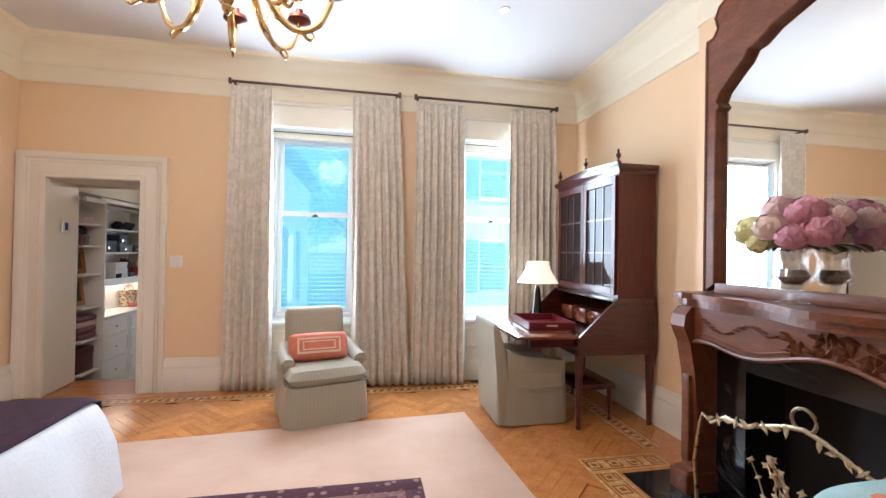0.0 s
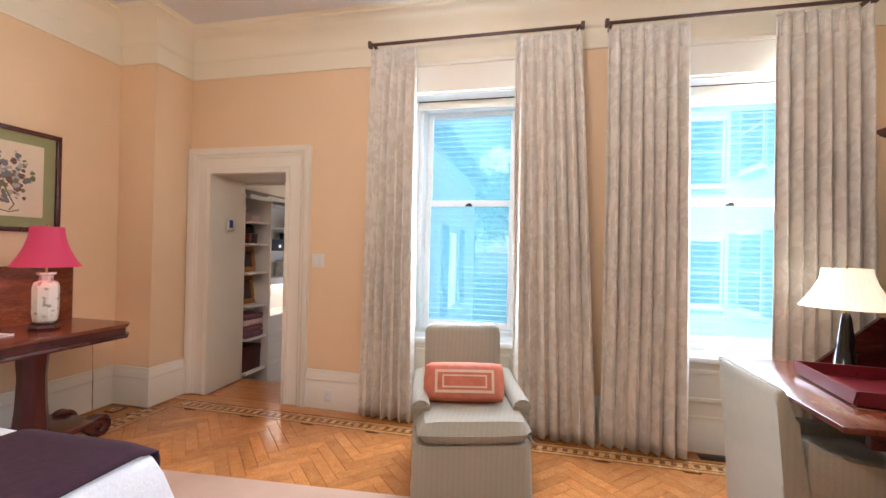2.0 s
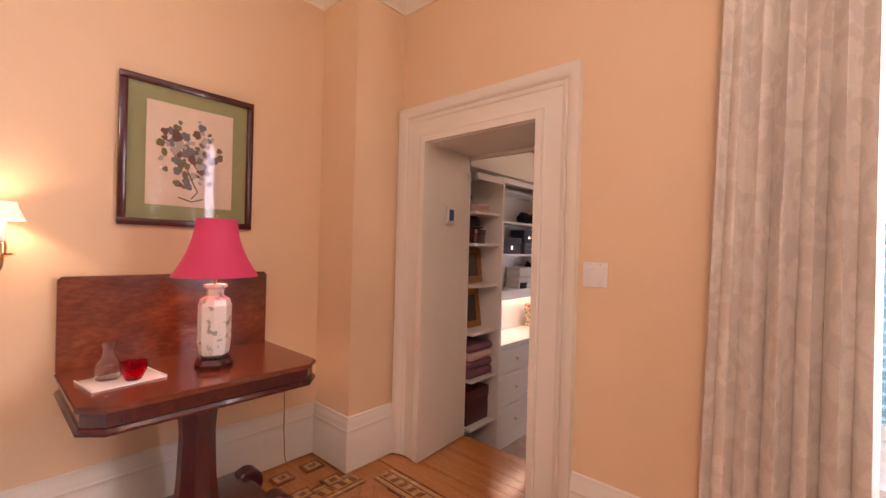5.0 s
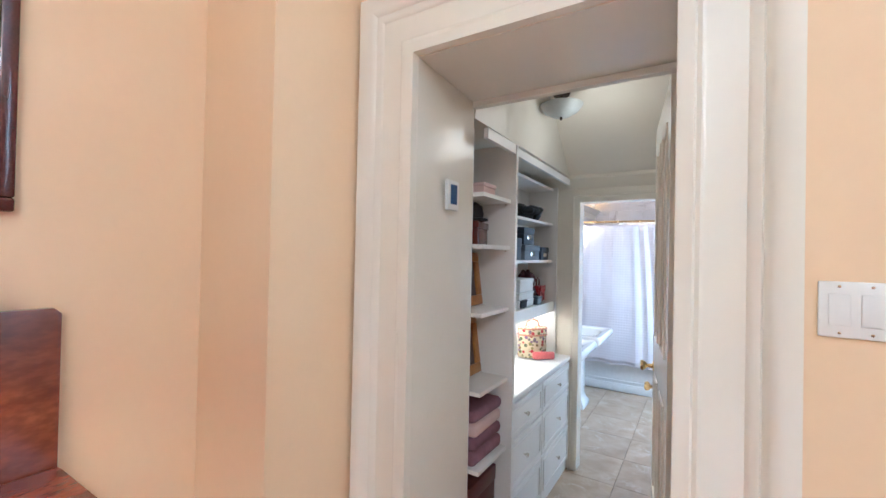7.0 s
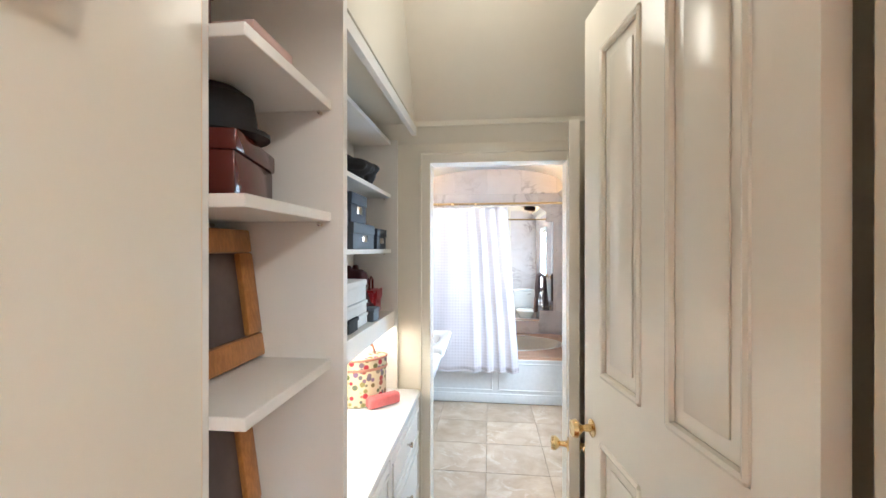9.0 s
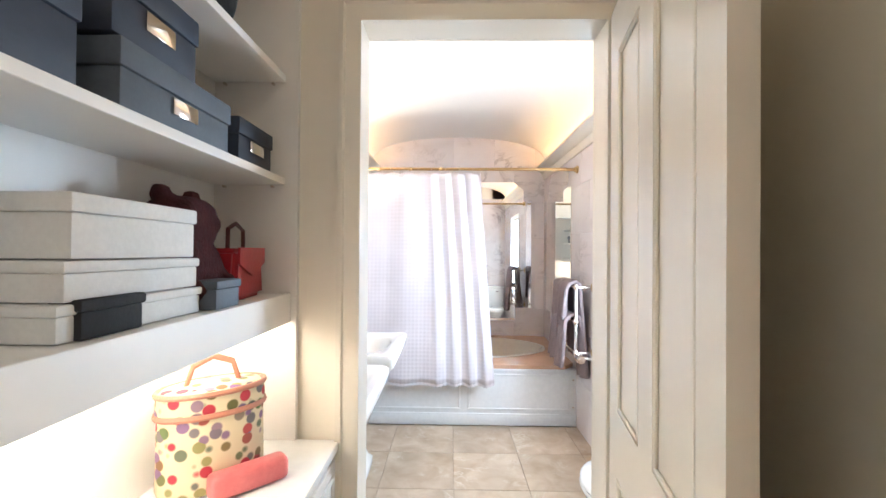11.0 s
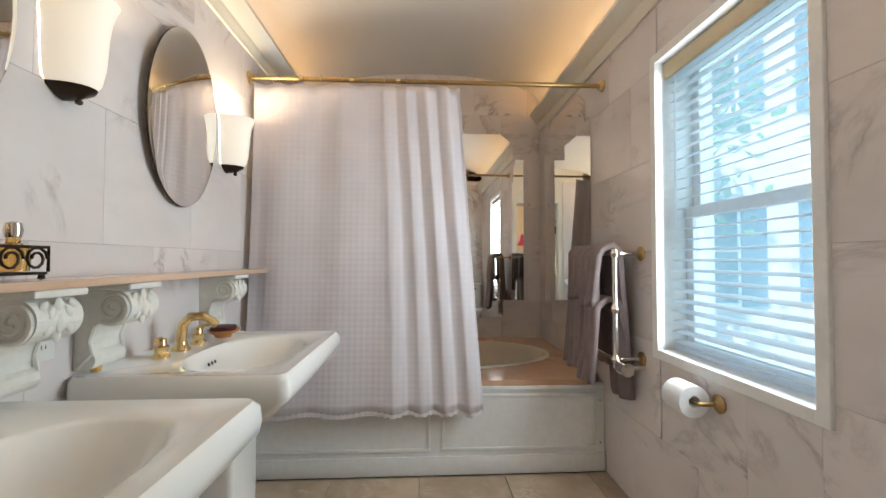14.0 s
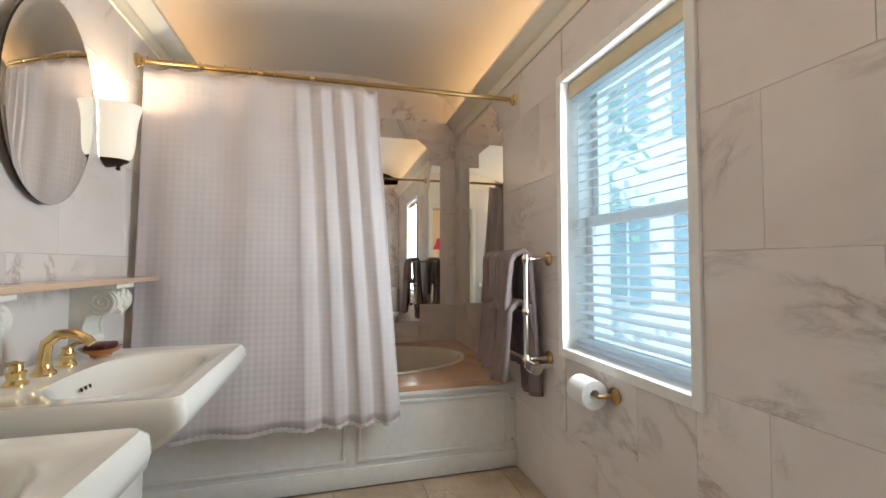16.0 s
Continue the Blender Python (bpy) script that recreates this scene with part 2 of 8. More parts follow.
def part(name, bm, mat, parent, label="", smooth=True):
    ob = new(name, mesh_of(name, bm, mat, smooth))
    ob.parent = parent
    return tagged(ob, label)


def thing(name, m, label, category, group=""):
    """An Empty at the base of a thing, with its pose."""
    ob = new(name)
    ob.empty_display_size = 0.1
    ob.matrix_world = m
    return tagged(ob, label, category, group)


def solo(name, bm, mat, label, category, m=None, group="", smooth=True, kind=""):
    ob = new(name, mesh_of(name, bm, mat, smooth))
    if m is not None:
        ob.matrix_world = m
    return tagged(ob, label, category, group, kind)


def setting(name, bm, mat, label="", smooth=False):
    ob = new(name, mesh_of(name, bm, mat, smooth))
    return tagged(ob, label, "", "", "structure")


def bx(bm, x0, y0, z0, x1, y1, z1, bev=0.0, seg=2, m=None, mi=0):
    """A box between two corners, with rounded edges."""
    r = bmesh.ops.create_cube(bm, size=1.0)
    vs = r["verts"]
    bmesh.ops.scale(bm, vec=(abs(x1 - x0), abs(y1 - y0), abs(z1 - z0)), verts=vs)
    bmesh.ops.translate(bm, vec=((x0 + x1) / 2, (y0 + y1) / 2, (z0 + z1) / 2), verts=vs)
    fs = {f for v in vs for f in v.link_faces}
    if bev:
        es = {e for v in vs for e in v.link_edges}
        q = bmesh.ops.bevel(bm, geom=list(es), offset=bev, segments=seg, affect='EDGES', profile=0.5, clamp_overlap=True)
        vs = list({v for v in q["verts"]} | {v for v in vs if v.is_valid})
        fs = {f for v in vs for f in v.link_faces}
    if mi:
        for f in fs:
            f.material_index = mi
    if m is not None:
        bmesh.ops.transform(bm, matrix=m, verts=vs)
    return vs


def box(*a, **k):
    bm = bmesh.new()
    bx(bm, *a, **k)
    return bm


def lathe(bm, prof, seg=20, m=None, ring=1.0):
    """Turn (radius, height) pairs round z."""
    rows = []
    for r, z in prof:
        if r < 1e-5:
            rows.append([bm.verts.new((0, 0, z))])
        else:
            rows.append([bm.verts.new((r * math.cos(2 * math.pi * i / seg), ring * r * math.sin(2 * math.pi * i / seg), z)) for i in range(seg)])
    for a, b in zip(rows, rows[1:]):
        for i in range(seg):
            j = (i + 1) % seg
            if len(a) == 1 and len(b) == 1:
                continue
            if len(a) == 1:
                bm.faces.new((a[0], b[i], b[j]))
            elif len(b) == 1:
                bm.faces.new((a[i], a[j], b[0]))
            else:
                bm.faces.new((a[i], a[j], b[j], b[i]))
    vs = [v for r in rows for v in r]
    if m is not None:
        bmesh.ops.transform(bm, matrix=m, verts=vs)
    return vs


def turned(prof, seg=20, m=None, ring=1.0):
    bm = bmesh.new()
    lathe(bm, prof, seg, m, ring)
    return bm


def tube(bm, pts, r, seg=8, taper=None, cap=True):
    """A round bar along points; r is one radius, or taper(i/n) times it."""
    pts = [Vector(p) for p in pts]
    n = len(pts)
    rows, side = [], None
    for i, p in enumerate(pts):
        d = (pts[min(i + 1, n - 1)] - pts[max(i - 1, 0)]).normalized()
        if side is None:
            side = d.orthogonal().normalized()
        side = (side - d * side.dot(d)).normalized()
        up = d.cross(side)
        k = r * (taper(i / (n - 1)) if taper else 1)
        rows.append([bm.verts.new(p + k * (math.cos(2 * math.pi * j / seg) * side + math.sin(2 * math.pi * j / seg) * up)) for j in range(seg)])
    for a, b in zip(rows, rows[1:]):
        for j in range(seg):
            bm.faces.new((a[j], a[(j + 1) % seg], b[(j + 1) % seg], b[j]))
    if cap:
        bm.faces.new(rows[0])
        bm.faces.new(rows[-1][::-1])
    return rows


def spline(pts, n=5):
    """A smooth run of points through the given ones."""
    P = [Vector(p) for p in pts]
    P = [2 * P[0] - P[1]] + P + [2 * P[-1] - P[-2]]
    run = []
    for a, b, c, d in zip(P, P[1:], P[2:], P[3:]):
        for i in range(n):
            u = i / n
            run.append(0.5 * (2 * b + (c - a) * u + (2 * a - 5 * b + 4 * c - d) * u * u + (3 * b - a - 3 * c + d) * u ** 3))
    return run + [P[-2]]


def bar(pts, r, seg=8, taper=None):
    bm = bmesh.new()
    tube(bm, pts, r, seg, taper)
    return bm


def prism(bm, outline, d0, d1, axis="z", m=None):
    """A closed outline (pairs) pushed from d0 to d1 along an axis: x -> (y, z), y -> (x, z), z -> (x, y)."""
    def at(p, d):
        return {"x": (d, p[0], p[1]), "y": (p[0], d, p[1]), "z": (p[0], p[1], d)}[axis]
    a = [bm.verts.new(at(p, d0)) for p in outline]
    b = [bm.verts.new(at(p, d1)) for p in outline]
    n = len(outline)
    bm.faces.new(a)
    bm.faces.new(b[::-1])
    for i in range(n):
        bm.faces.new((a[i], b[i], b[(i + 1) % n], a[(i + 1) % n]))
    if m is not None:
        bmesh.ops.transform(bm, matrix=m, verts=a + b)
    return a + b


def pushed(outline, d0, d1, axis="z", m=None):
    bm = bmesh.new()
    prism(bm, outline, d0, d1, axis, m)
    return bm


def skirt(bm, line, prof, close=False):
    """A moulding: the profile (offset to the right of the line, height) along a plan line, mitred."""
    n = len(line)
    P = [Vector((p[0], p[1])) for p in line]
    rows = []
    for i in range(n):
        a = P[i - 1] if (i or close) else None
        c = P[(i + 1) % n] if (i < n - 1 or close) else None
        d1 = (P[i] - a).normalized() if a is not None else None
        d2 = (c - P[i]).normalized() if c is not None else None
        d1 = d1 if d1 is not None else d2
        d2 = d2 if d2 is not None else d1
        n1, n2 = Vector((d1.y, -d1.x)), Vector((d2.y, -d2.x))
        k = n1 + n2
        k = k / max(k.dot(n1), 0.2)
        rows.append([bm.verts.new((P[i].x + k.x * o, P[i].y + k.y * o, z)) for o, z in prof])
    m = len(prof)
    last = n if close else n - 1
    for i in range(last):
        a, b = rows[i], rows[(i + 1) % n]
        for j in range(m - 1):
            bm.faces.new((a[j], b[j], b[j + 1], a[j + 1]))
    if not close:
        bm.faces.new(rows[0])
        bm.faces.new(rows[-1][::-1])


def arc(cx, cy, r, a0, a1, n=10):
    return [(cx + r * math.cos(radians(a0 + (a1 - a0) * i / n)), cy + r * math.sin(radians(a0 + (a1 - a0) * i / n))) for i in range(n + 1)]


def grid_sheet(bm, nu, nv, fn):
    """A sheet from fn(u, v), u and v from 0 to 1."""
    rows = [[bm.verts.new(fn(i / nu, j / nv)) for j in range(nv + 1)] for i in range(nu + 1)]
    for i in range(nu):
        for j in range(nv):
            bm.faces.new((rows[i][j], rows[i + 1][j], rows[i + 1][j + 1], rows[i][j + 1]))
    return rows


def cushion(bm, sx, sy, sz, m=None, n=12, pinch=0.35):
    """A soft pad: a rounded box, fuller in the middle."""
    vs = []
    for s in (1, -1):
        rows = []
        for i in range(n + 1):
            row = []
            for j in range(n + 1):
                u, v = 2 * i / n - 1, 2 * j / n - 1
                h = ((1 - abs(u) ** 4) * (1 - abs(v) ** 4)) ** pinch
                k = 1 - 0.06 * (u * u * v * v)
                row.append(bm.verts.new((u * sx / 2 * k, v * sy / 2 * k, s * h * sz / 2)))
            rows.append(row)
        for i in range(n):
            for j in range(n):
                bm.faces.new((rows[i][j], rows[i + 1][j], rows[i + 1][j + 1], rows[i][j + 1]))
        vs += [v for r in rows for v in r]
    bmesh.ops.remove_doubles(bm, verts=vs, dist=1e-5)
    vs = [v for v in vs if v.is_valid]
    if m is not None:
        bmesh.ops.transform(bm, matrix=m, verts=vs)
    return vs

# ---- setting: bedroom ----
W, E_, N, S_, H = -3.03, 3.0, 4.76, -3.2, 3.36       # inner faces of the bedroom
OUT = 5.26                                             # outer face of the north wall
FL = -0.303                                            # floor of closet and bathroom
BW, BE, BN, BS = -3.0, -1.055, 10.45, 7.05             # inner faces of the bathroom
DX0, DX1, DZ = -2.40, -1.61, 2.07                      # doorway to the closet
WINS = ((-0.45, 0.44), (1.60, 2.49))                   # window openings of the bedroom
WZ0, WZ1 = 0.68, 2.70

bm = bmesh.new()
for x0, x1, z0, z1 in ((W - 0.3, DX0 - 0.045, -0.4, H + 0.2), (DX0 - 0.045, DX1, DZ, H + 0.2), (DX1, WINS[0][0], -0.4, H + 0.2),
                       (WINS[0][0], WINS[0][1], -0.4, WZ0), (WINS[0][0], WINS[0][1], WZ1, H + 0.2),
                       (WINS[0][1], WINS[1][0], -0.4, H + 0.2), (WINS[1][0], WINS[1][1], -0.4, WZ0),
                       (WINS[1][0], WINS[1][1], WZ1, H + 0.2), (WINS[1][1], E_ + 0.3, -0.4, H + 0.2)):
    bx(bm, x0, N, z0, x1, OUT, z1)
setting("wall_north", bm, PEACH, "peach painted plaster wall with two tall windows")
setting("wall_west", box(W - 0.3, S_, -0.2, W, N, H + 0.2), PEACH, "peach painted plaster wall")
setting("wall_east", box(E_, S_, -0.2, E_ + 0.3, N, H + 0.2), PEACH, "peach painted plaster wall")
setting("wall_south", box(W - 0.3, S_ - 0.3, -0.2, E_ + 0.3, S_, H + 0.2), PEACH, "peach painted plaster wall")
setting("wall_pier", box(W, 4.37, 0, -2.65, N, H), PEACH, "peach corner pier beside the doorway")
CB0, CB1, CBX = 0.62, 2.62, 2.72
bm = bmesh.new()
bx(bm, CBX, CB0, 0, E_, 1.03, H)
bx(bm, CBX, 2.25, 0, E_, CB1, H)
bx(bm, CBX, 1.03, 0.86, E_, 2.25, H)
setting("wall_chimney_breast", bm, PEACH, "peach chimney breast behind the fireplace")
setting("ceiling", box(W - 0.3, S_ - 0.3, H, E_ + 0.3, OUT, H + 0.2), CEIL, "white plaster ceiling")
setting("floor", box(W - 0.3, S_ - 0.3, -0.2, E_ + 0.3, 5.27, -0.012), OAKF, "polished oak floor")

ROOM = [(W, S_), (W, 4.37), (-2.65, 4.37), (-2.65, N), (E_, N), (E_, CB1), (CBX, CB1), (CBX, CB0), (E_, CB0), (E_, S_)]
bm = bmesh.new()
skirt(bm, ROOM, [(0, 2.965), (0.014, 2.965), (0.018, 2.98), (0.012, 2.995), (0.012, 3.12), (0.022, 3.13), (0.026, 3.15)] + [(0.21 - 0.184 * math.cos(radians(a)), 3.152 + 0.172 * math.sin(radians(a))) for a in range(10, 81, 10)] +
      [(0.186, 3.332), (0.20, 3.336), (0.20, 3.346), (0.235, 3.3605), (0, 3.3605)], close=True)
setting("cornice", bm, CREAM, "cream plaster frieze and cornice", True)
BASEP = [(0, 0), (0.032, 0), (0.032, 0.215), (0.024, 0.228), (0.028, 0.25), (0.020, 0.262), (0.020, 0.285), (0.010, 0.300), (0.008, 0.325), (0, 0.33)]
bm = bmesh.new()
skirt(bm, [(W, S_), (W, 4.37), (-2.65, 4.37), (-2.65, 4.757)], BASEP)
skirt(bm, [(-1.395, N), (E_, N), (E_, CB1), (CBX, CB1), (CBX, 2.56)], BASEP)
skirt(bm, [(CBX, CB0 + 0.05), (CBX, CB0), (E_, CB0), (E_, S_)], BASEP)
setting("baseboard", bm, TRIM, "tall ivory moulded baseboard", True)

# doorway casing, deep panelled jamb
CAS = [(0, 0), (0.034, 0), (0.034, 0.035), (0.026, 0.04), (0.030, 0.05), (0.024, 0.06), (0.018, 0.14), (0.026, 0.15), (0.030, 0.165), (0.022, 0.17), (0.040, 0.185), (0.046, 0.21), (0.046, 0.235), (0, 0.235)]
bm = bmesh.new()


def casing(bm, x0, x1, z0, z1, yw, prof, side=-1):
    """A mitred casing round three sides of an opening in a wall facing side along y: (proud, out from the opening)."""
    rows = []
    for cx, cz, kx, kz in ((x0, z0, -1, 0), (x0, z1, -1, 1), (x1, z1, 1, 1), (x1, z0, 1, 0)):
        rows.append([bm.verts.new((cx + kx * o, yw + side * p, cz + kz * o)) for p, o in prof])
    for a, b in zip(rows, rows[1:]):
        for j in range(len(prof) - 1):
            bm.faces.new((a[j], b[j], b[j + 1], a[j + 1]))
    bm.faces.new(rows[0])
    bm.faces.new(rows[-1])


casing(bm, DX0, DX1, 0, DZ, N, CAS)
door_trim = setting("trim_doorway", bm, TRIM, "wide ivory moulded door casing", True)
bm = bmesh.new()
prism(bm, [(DX0 - 0.046, N - 0.001), (DX0 + 0.001, N - 0.001), (DX0 - 0.034, OUT - 0.016), (DX0 - 0.046, OUT - 0.010)], 0, DZ - 0.004, "z")
bx(bm, DX1 - 0.004, N + 0.002, 0, DX1 + 0.02, OUT + 0.01, DZ - 0.004)
bx(bm, DX0 - 0.046, N + 0.002, DZ - 0.004, DX1 + 0.02, OUT + 0.01, DZ + 0.02)
bx(bm, DX1 - 0.018, 5.195, 0, DX1 + 0.02, 5.225, DZ - 0.004, 0.004)
bx(bm, DX0 - 0.032, 5.225, DZ - 0.03, DX1 - 0.018, 5.262, DZ - 0.002, 0.004)
setting("door_jamb", bm, TRIM, "deep ivory painted door jamb")

# ---- setting: closet ----
CW, CE, CN = -2.80, -1.52, 6.95                        # closet walls
setting("closet_wall_west", box(CW - 0.2, OUT, FL - 0.1, CW, BS, 2.9), CLOSET, "cream painted closet wall")
setting("closet_wall_east", box(CE, OUT, FL - 0.1, CE + 0.2, CN, 2.9), CLOSET, "cream painted closet wall")
OX0, OX1, OZ = -2.375, -1.655, 1.815                   # opening to the bathroom
bm = bmesh.new()
bx(bm, CW - 0.4, CN, FL - 0.1, OX0, BS, 2.9)
bx(bm, OX1, CN, FL - 0.1, BE + 0.25, BS, 2.9)
bx(bm, OX0, CN, OZ, OX1, BS, 2.9)
setting("closet_wall_north", bm, CLOSET, "cream painted wall with a low doorway")
bm = bmesh.new()
casing(bm, OX0, OX1, FL, OZ, CN, [(0, -0.004), (0.012, -0.004), (0.016, 0.01), (0.016, 0.04), (0.024, 0.045), (0.024, 0.06), (0, 0.06)])
bx(bm, OX0 - 0.01, CN + 0.001, FL, OX0 + 0.004, BS - 0.001, OZ)
bx(bm, OX1 - 0.004, CN + 0.001, FL, OX1 + 0.01, BS - 0.001, OZ)
bx(bm, OX0, CN + 0.001, OZ - 0.004, OX1, BS - 0.001, OZ + 0.01)
casing(bm, OX0, OX1, FL, OZ, BS, [(0, -0.004), (0.012, -0.004), (0.02, 0.01), (0.02, 0.06), (0, 0.06)], 1)
setting("trim_bath_doorway", bm, TRIM, "ivory painted door frame of the bathroom", True)
bm = bmesh.new()
c = [bm.verts.new(p) for p in ((-2.44, 6.87, 2.005), (CE, 6.87, 2.005), (CE, 6.05, 2.42), (-2.36, 6.05, 2.42), (-2.36, OUT, 2.42), (CE, OUT, 2.42),
                               (-2.44, OUT, 2.005), (CW, OUT, 2.005), (CW, 6.87, 2.005), (CW, CN, 1.915), (CE, CN, 1.915))]
for ids in ((0, 1, 2, 3), (3, 2, 5, 4), (0, 3, 4, 6), (0, 6, 7, 8), (8, 9, 10, 1, 0)):
    bm.faces.new([c[i] for i in ids])
top = bmesh.ops.extrude_face_region(bm, geom=bm.faces[:])
bmesh.ops.translate(bm, vec=(0, 0, 0.2), verts=[v for v in top["geom"] if isinstance(v, bmesh.types.BMVert)])
setting("closet_ceiling", bm, CLOSET, "cream sloped closet ceiling")
bm = bmesh.new()
skirt(bm, [(-2.44, 6.868), (CE, 6.868)], [(0, 1.985), (0.010, 1.985), (0.014, 1.998), (0.010, 2.012), (0, 2.014)])
bx(bm, -1.98, 6.60, 2.142, -1.76, 6.606, 2.149)
setting("closet_picture_moulding", bm, CLOSET, "narrow cream moulding under the sloped ceiling", True)
setting("closet_step", box(DX0 - 0.05, 5.27, FL - 0.1, CE, 5.50, -0.15, 0.006), OAKF, "oak step down into the closet")

# ---- setting: bathroom ----
SP, VZ = 2.17, 2.44                                    # springing and crown of the vault
setting("bath_wall_west", box(BW - 0.25, BS, FL - 0.1, BW - 0.012, BN + 0.2, 2.9), GROUT, "wall behind the marble tiles")
BY0, BY1, BZ0, BZ1 = 7.965, 8.68, 0.47, 1.71           # bathroom window opening
bm = bmesh.new()
for y0, y1, z0, z1 in ((BS, BY0, FL - 0.1, 2.9), (BY1, BN + 0.2, FL - 0.1, 2.9), (BY0, BY1, FL - 0.1, BZ0), (BY0, BY1, BZ1, 2.9)):
    bx(bm, BE + 0.012, y0, z0, BE + 0.25, y1, z1)
setting("bath_wall_east", bm, GROUT, "wall behind the marble tiles")
setting("bath_wall_north", box(BW - 0.012, BN + 0.012, FL - 0.1, BE + 0.012, BN + 0.2, 2.9), GROUT, "wall behind the marble tiles")
setting("bath_wall_south", box(BW, BS + 0.001, FL, OX0 - 0.07, BS + 0.012, SP), MARB, "marble lining beside the door")
setting("bath_wall_south_2", box(OX1 + 0.07, BS + 0.001, FL, BE, BS + 0.012, SP), MARB, "marble lining beside the door")
setting("wet_floor", box(CW - 0.2, OUT + 0.01, FL - 0.2, BE + 0.25, BN + 0.2, FL - 0.008), FLOORGROUT, "floor under the stone tiles")
bm = bmesh.new()
mid, half = (BW + BE) / 2, (BE - BW) / 2
prof = [(mid + half * math.cos(radians(a)), SP + (VZ - SP) * math.sin(radians(a)) ** 0.8) for a in range(0, 181, 9)]
grid_sheet(bm, len(prof) - 1, 6, lambda u, v: (*[prof[round(u * (len(prof) - 1))][0]], BS + v * (BN - BS), prof[round(u * (len(prof) - 1))][1]))
top = bmesh.ops.extrude_face_region(bm, geom=bm.faces[:])
bmesh.ops.translate(bm, vec=(0, 0, 0.25), verts=[v for v in top["geom"] if isinstance(v, bmesh.types.BMVert)])
setting("bath_ceiling", bm, CEIL, "white vaulted bathroom ceiling", True)
CROWN = [(0.0, 1.960), (0.012, 1.960), (0.014, 1.990), (0.02, 2.000), (0.022, 2.025), (0.05, 2.045), (0.072, 2.080), (0.082, 2.090), (0.082, 2.110), (0.072, 2.110), (0.06, 2.090), (0.0, 2.090)]
bm = bmesh.new()
skirt(bm, [(BW, BS + 0.02), (BW, BN - 0.002)], CROWN)
skirt(bm, [(BE, BN - 0.002), (BE, BS + 0.02)], CROWN)
setting("bath_cornice", bm, TRIM, "moulded cove cornice hiding warm strip lights", True)
COVE = glowing("warm_cove_strip", (1.0, 0.58, 0.24), 7.8)
for x in (BW + 0.02, BE - 0.05):
    tagged(setting("cove_light", box(x, BS + 0.1, 2.096, x + 0.03, BN - 0.1, 2.106), COVE, "warm light strip hidden behind the cornice"), category="light strip")


def wall_tiles(parent, plane, at, u0, u1, z0, z1, tw, th, hole=None, mat=MARB, t=0.012):
    """Marble slabs on a wall: plane 'x' runs along y, plane 'y' along x; hole is a rectangle left free."""
    meshes = {}
    for j in range(math.ceil((z1 - z0) / th)):
        za, zb = z0 + j * th, min(z0 + (j + 1) * th, z1)
        for i in range(-1, math.ceil((u1 - u0) / tw) + 1):
            ua, ub = u0 + (i + (0.5 if j % 2 else 0)) * tw, u0 + (i + 1 + (0.5 if j % 2 else 0)) * tw
            ua, ub = max(ua, u0), min(ub, u1)
            if ub - ua < 0.02:
                continue
            cells = [(ua, ub, za, zb)]
            if hole and ua < hole[1] and ub > hole[0] and za < hole[3] and zb > hole[2]:
                h0, h1, h2, h3 = hole
                cells = [(ua, min(ub, h0), za, zb), (max(ua, h1), ub, za, zb), (max(ua, h0), min(ub, h1), za, min(zb, h2)), (max(ua, h0), min(ub, h1), max(za, h3), zb)]
            for a, b, c0, c1 in cells:
                if b - a < 0.01 or c1 - c0 < 0.01:
                    continue
                key = (round(b - a, 3), round(c1 - c0, 3))
                if key not in meshes:
                    g = 0.0004
                    hu, hz = (b - a) / 2 - g, (c1 - c0) / 2 - g
                    if plane == "x":
                        q = box(-t / 2, -hu, -hz, t / 2, hu, hz, 0.0008, 1)
                    else:
                        q = box(-hu, -t / 2, -hz, hu, t / 2, hz, 0.0008, 1)
                    meshes[key] = mesh_of("tile", q, mat)
                ob = new("tile", meshes[key])
                ob.location = (at, (a + b) / 2, (c0 + c1) / 2) if plane == "x" else ((a + b) / 2, at, (c0 + c1) / 2)
                ob.parent = parent

# ---- bedroom windows, blinds, curtains ----
CURT = Nodes("pale_damask_curtain")
_v = CURT.coord((1, 1, 1))
_pat = CURT.ramp(CURT.noise(_v, 9.0, 2, 0.4, 1.5), [(0.46, (0.69, 0.63, 0.54)), (0.54, (0.79, 0.73, 0.635))])
CURT.base(CURT.mix(CURT.ramp(CURT.noise(_v, 220.0, 2), [(0.4, (0.3,) * 3), (0.6, (0, 0, 0))]), _pat, (0.55, 0.48, 0.40))).set(Roughness=0.85, Sheen_Weight=0.2)
CURT = CURT.m
RODM = plain("brown_painted_rod", (0.09, 0.045, 0.03), 0.4)


def sash(parent, x0, x1, z0, z1, y, w=0.048):
    s = bmesh.new()
    bx(s, x0, y, z0, x0 + w, y + 0.035, z1, 0.004)
    bx(s, x1 - w, y, z0, x1, y + 0.035, z1, 0.004)
    bx(s, x0 + w, y + 0.001, z0, x1 - w, y + 0.034, z0 + w * 1.2, 0.004)
    bx(s, x0 + w, y + 0.001, z1 - w, x1 - w, y + 0.034, z1, 0.004)
    o = part("sash", s, WHITE, parent, smooth=False)
    g = part("pane", box(x0 + w, y + 0.015, z0 + w * 1.2, x1 - w, y + 0.019, z1 - w), PANE_FRONT, o, "clear glass pane with an added glare film", False)
    g.visible_shadow = False
    return o


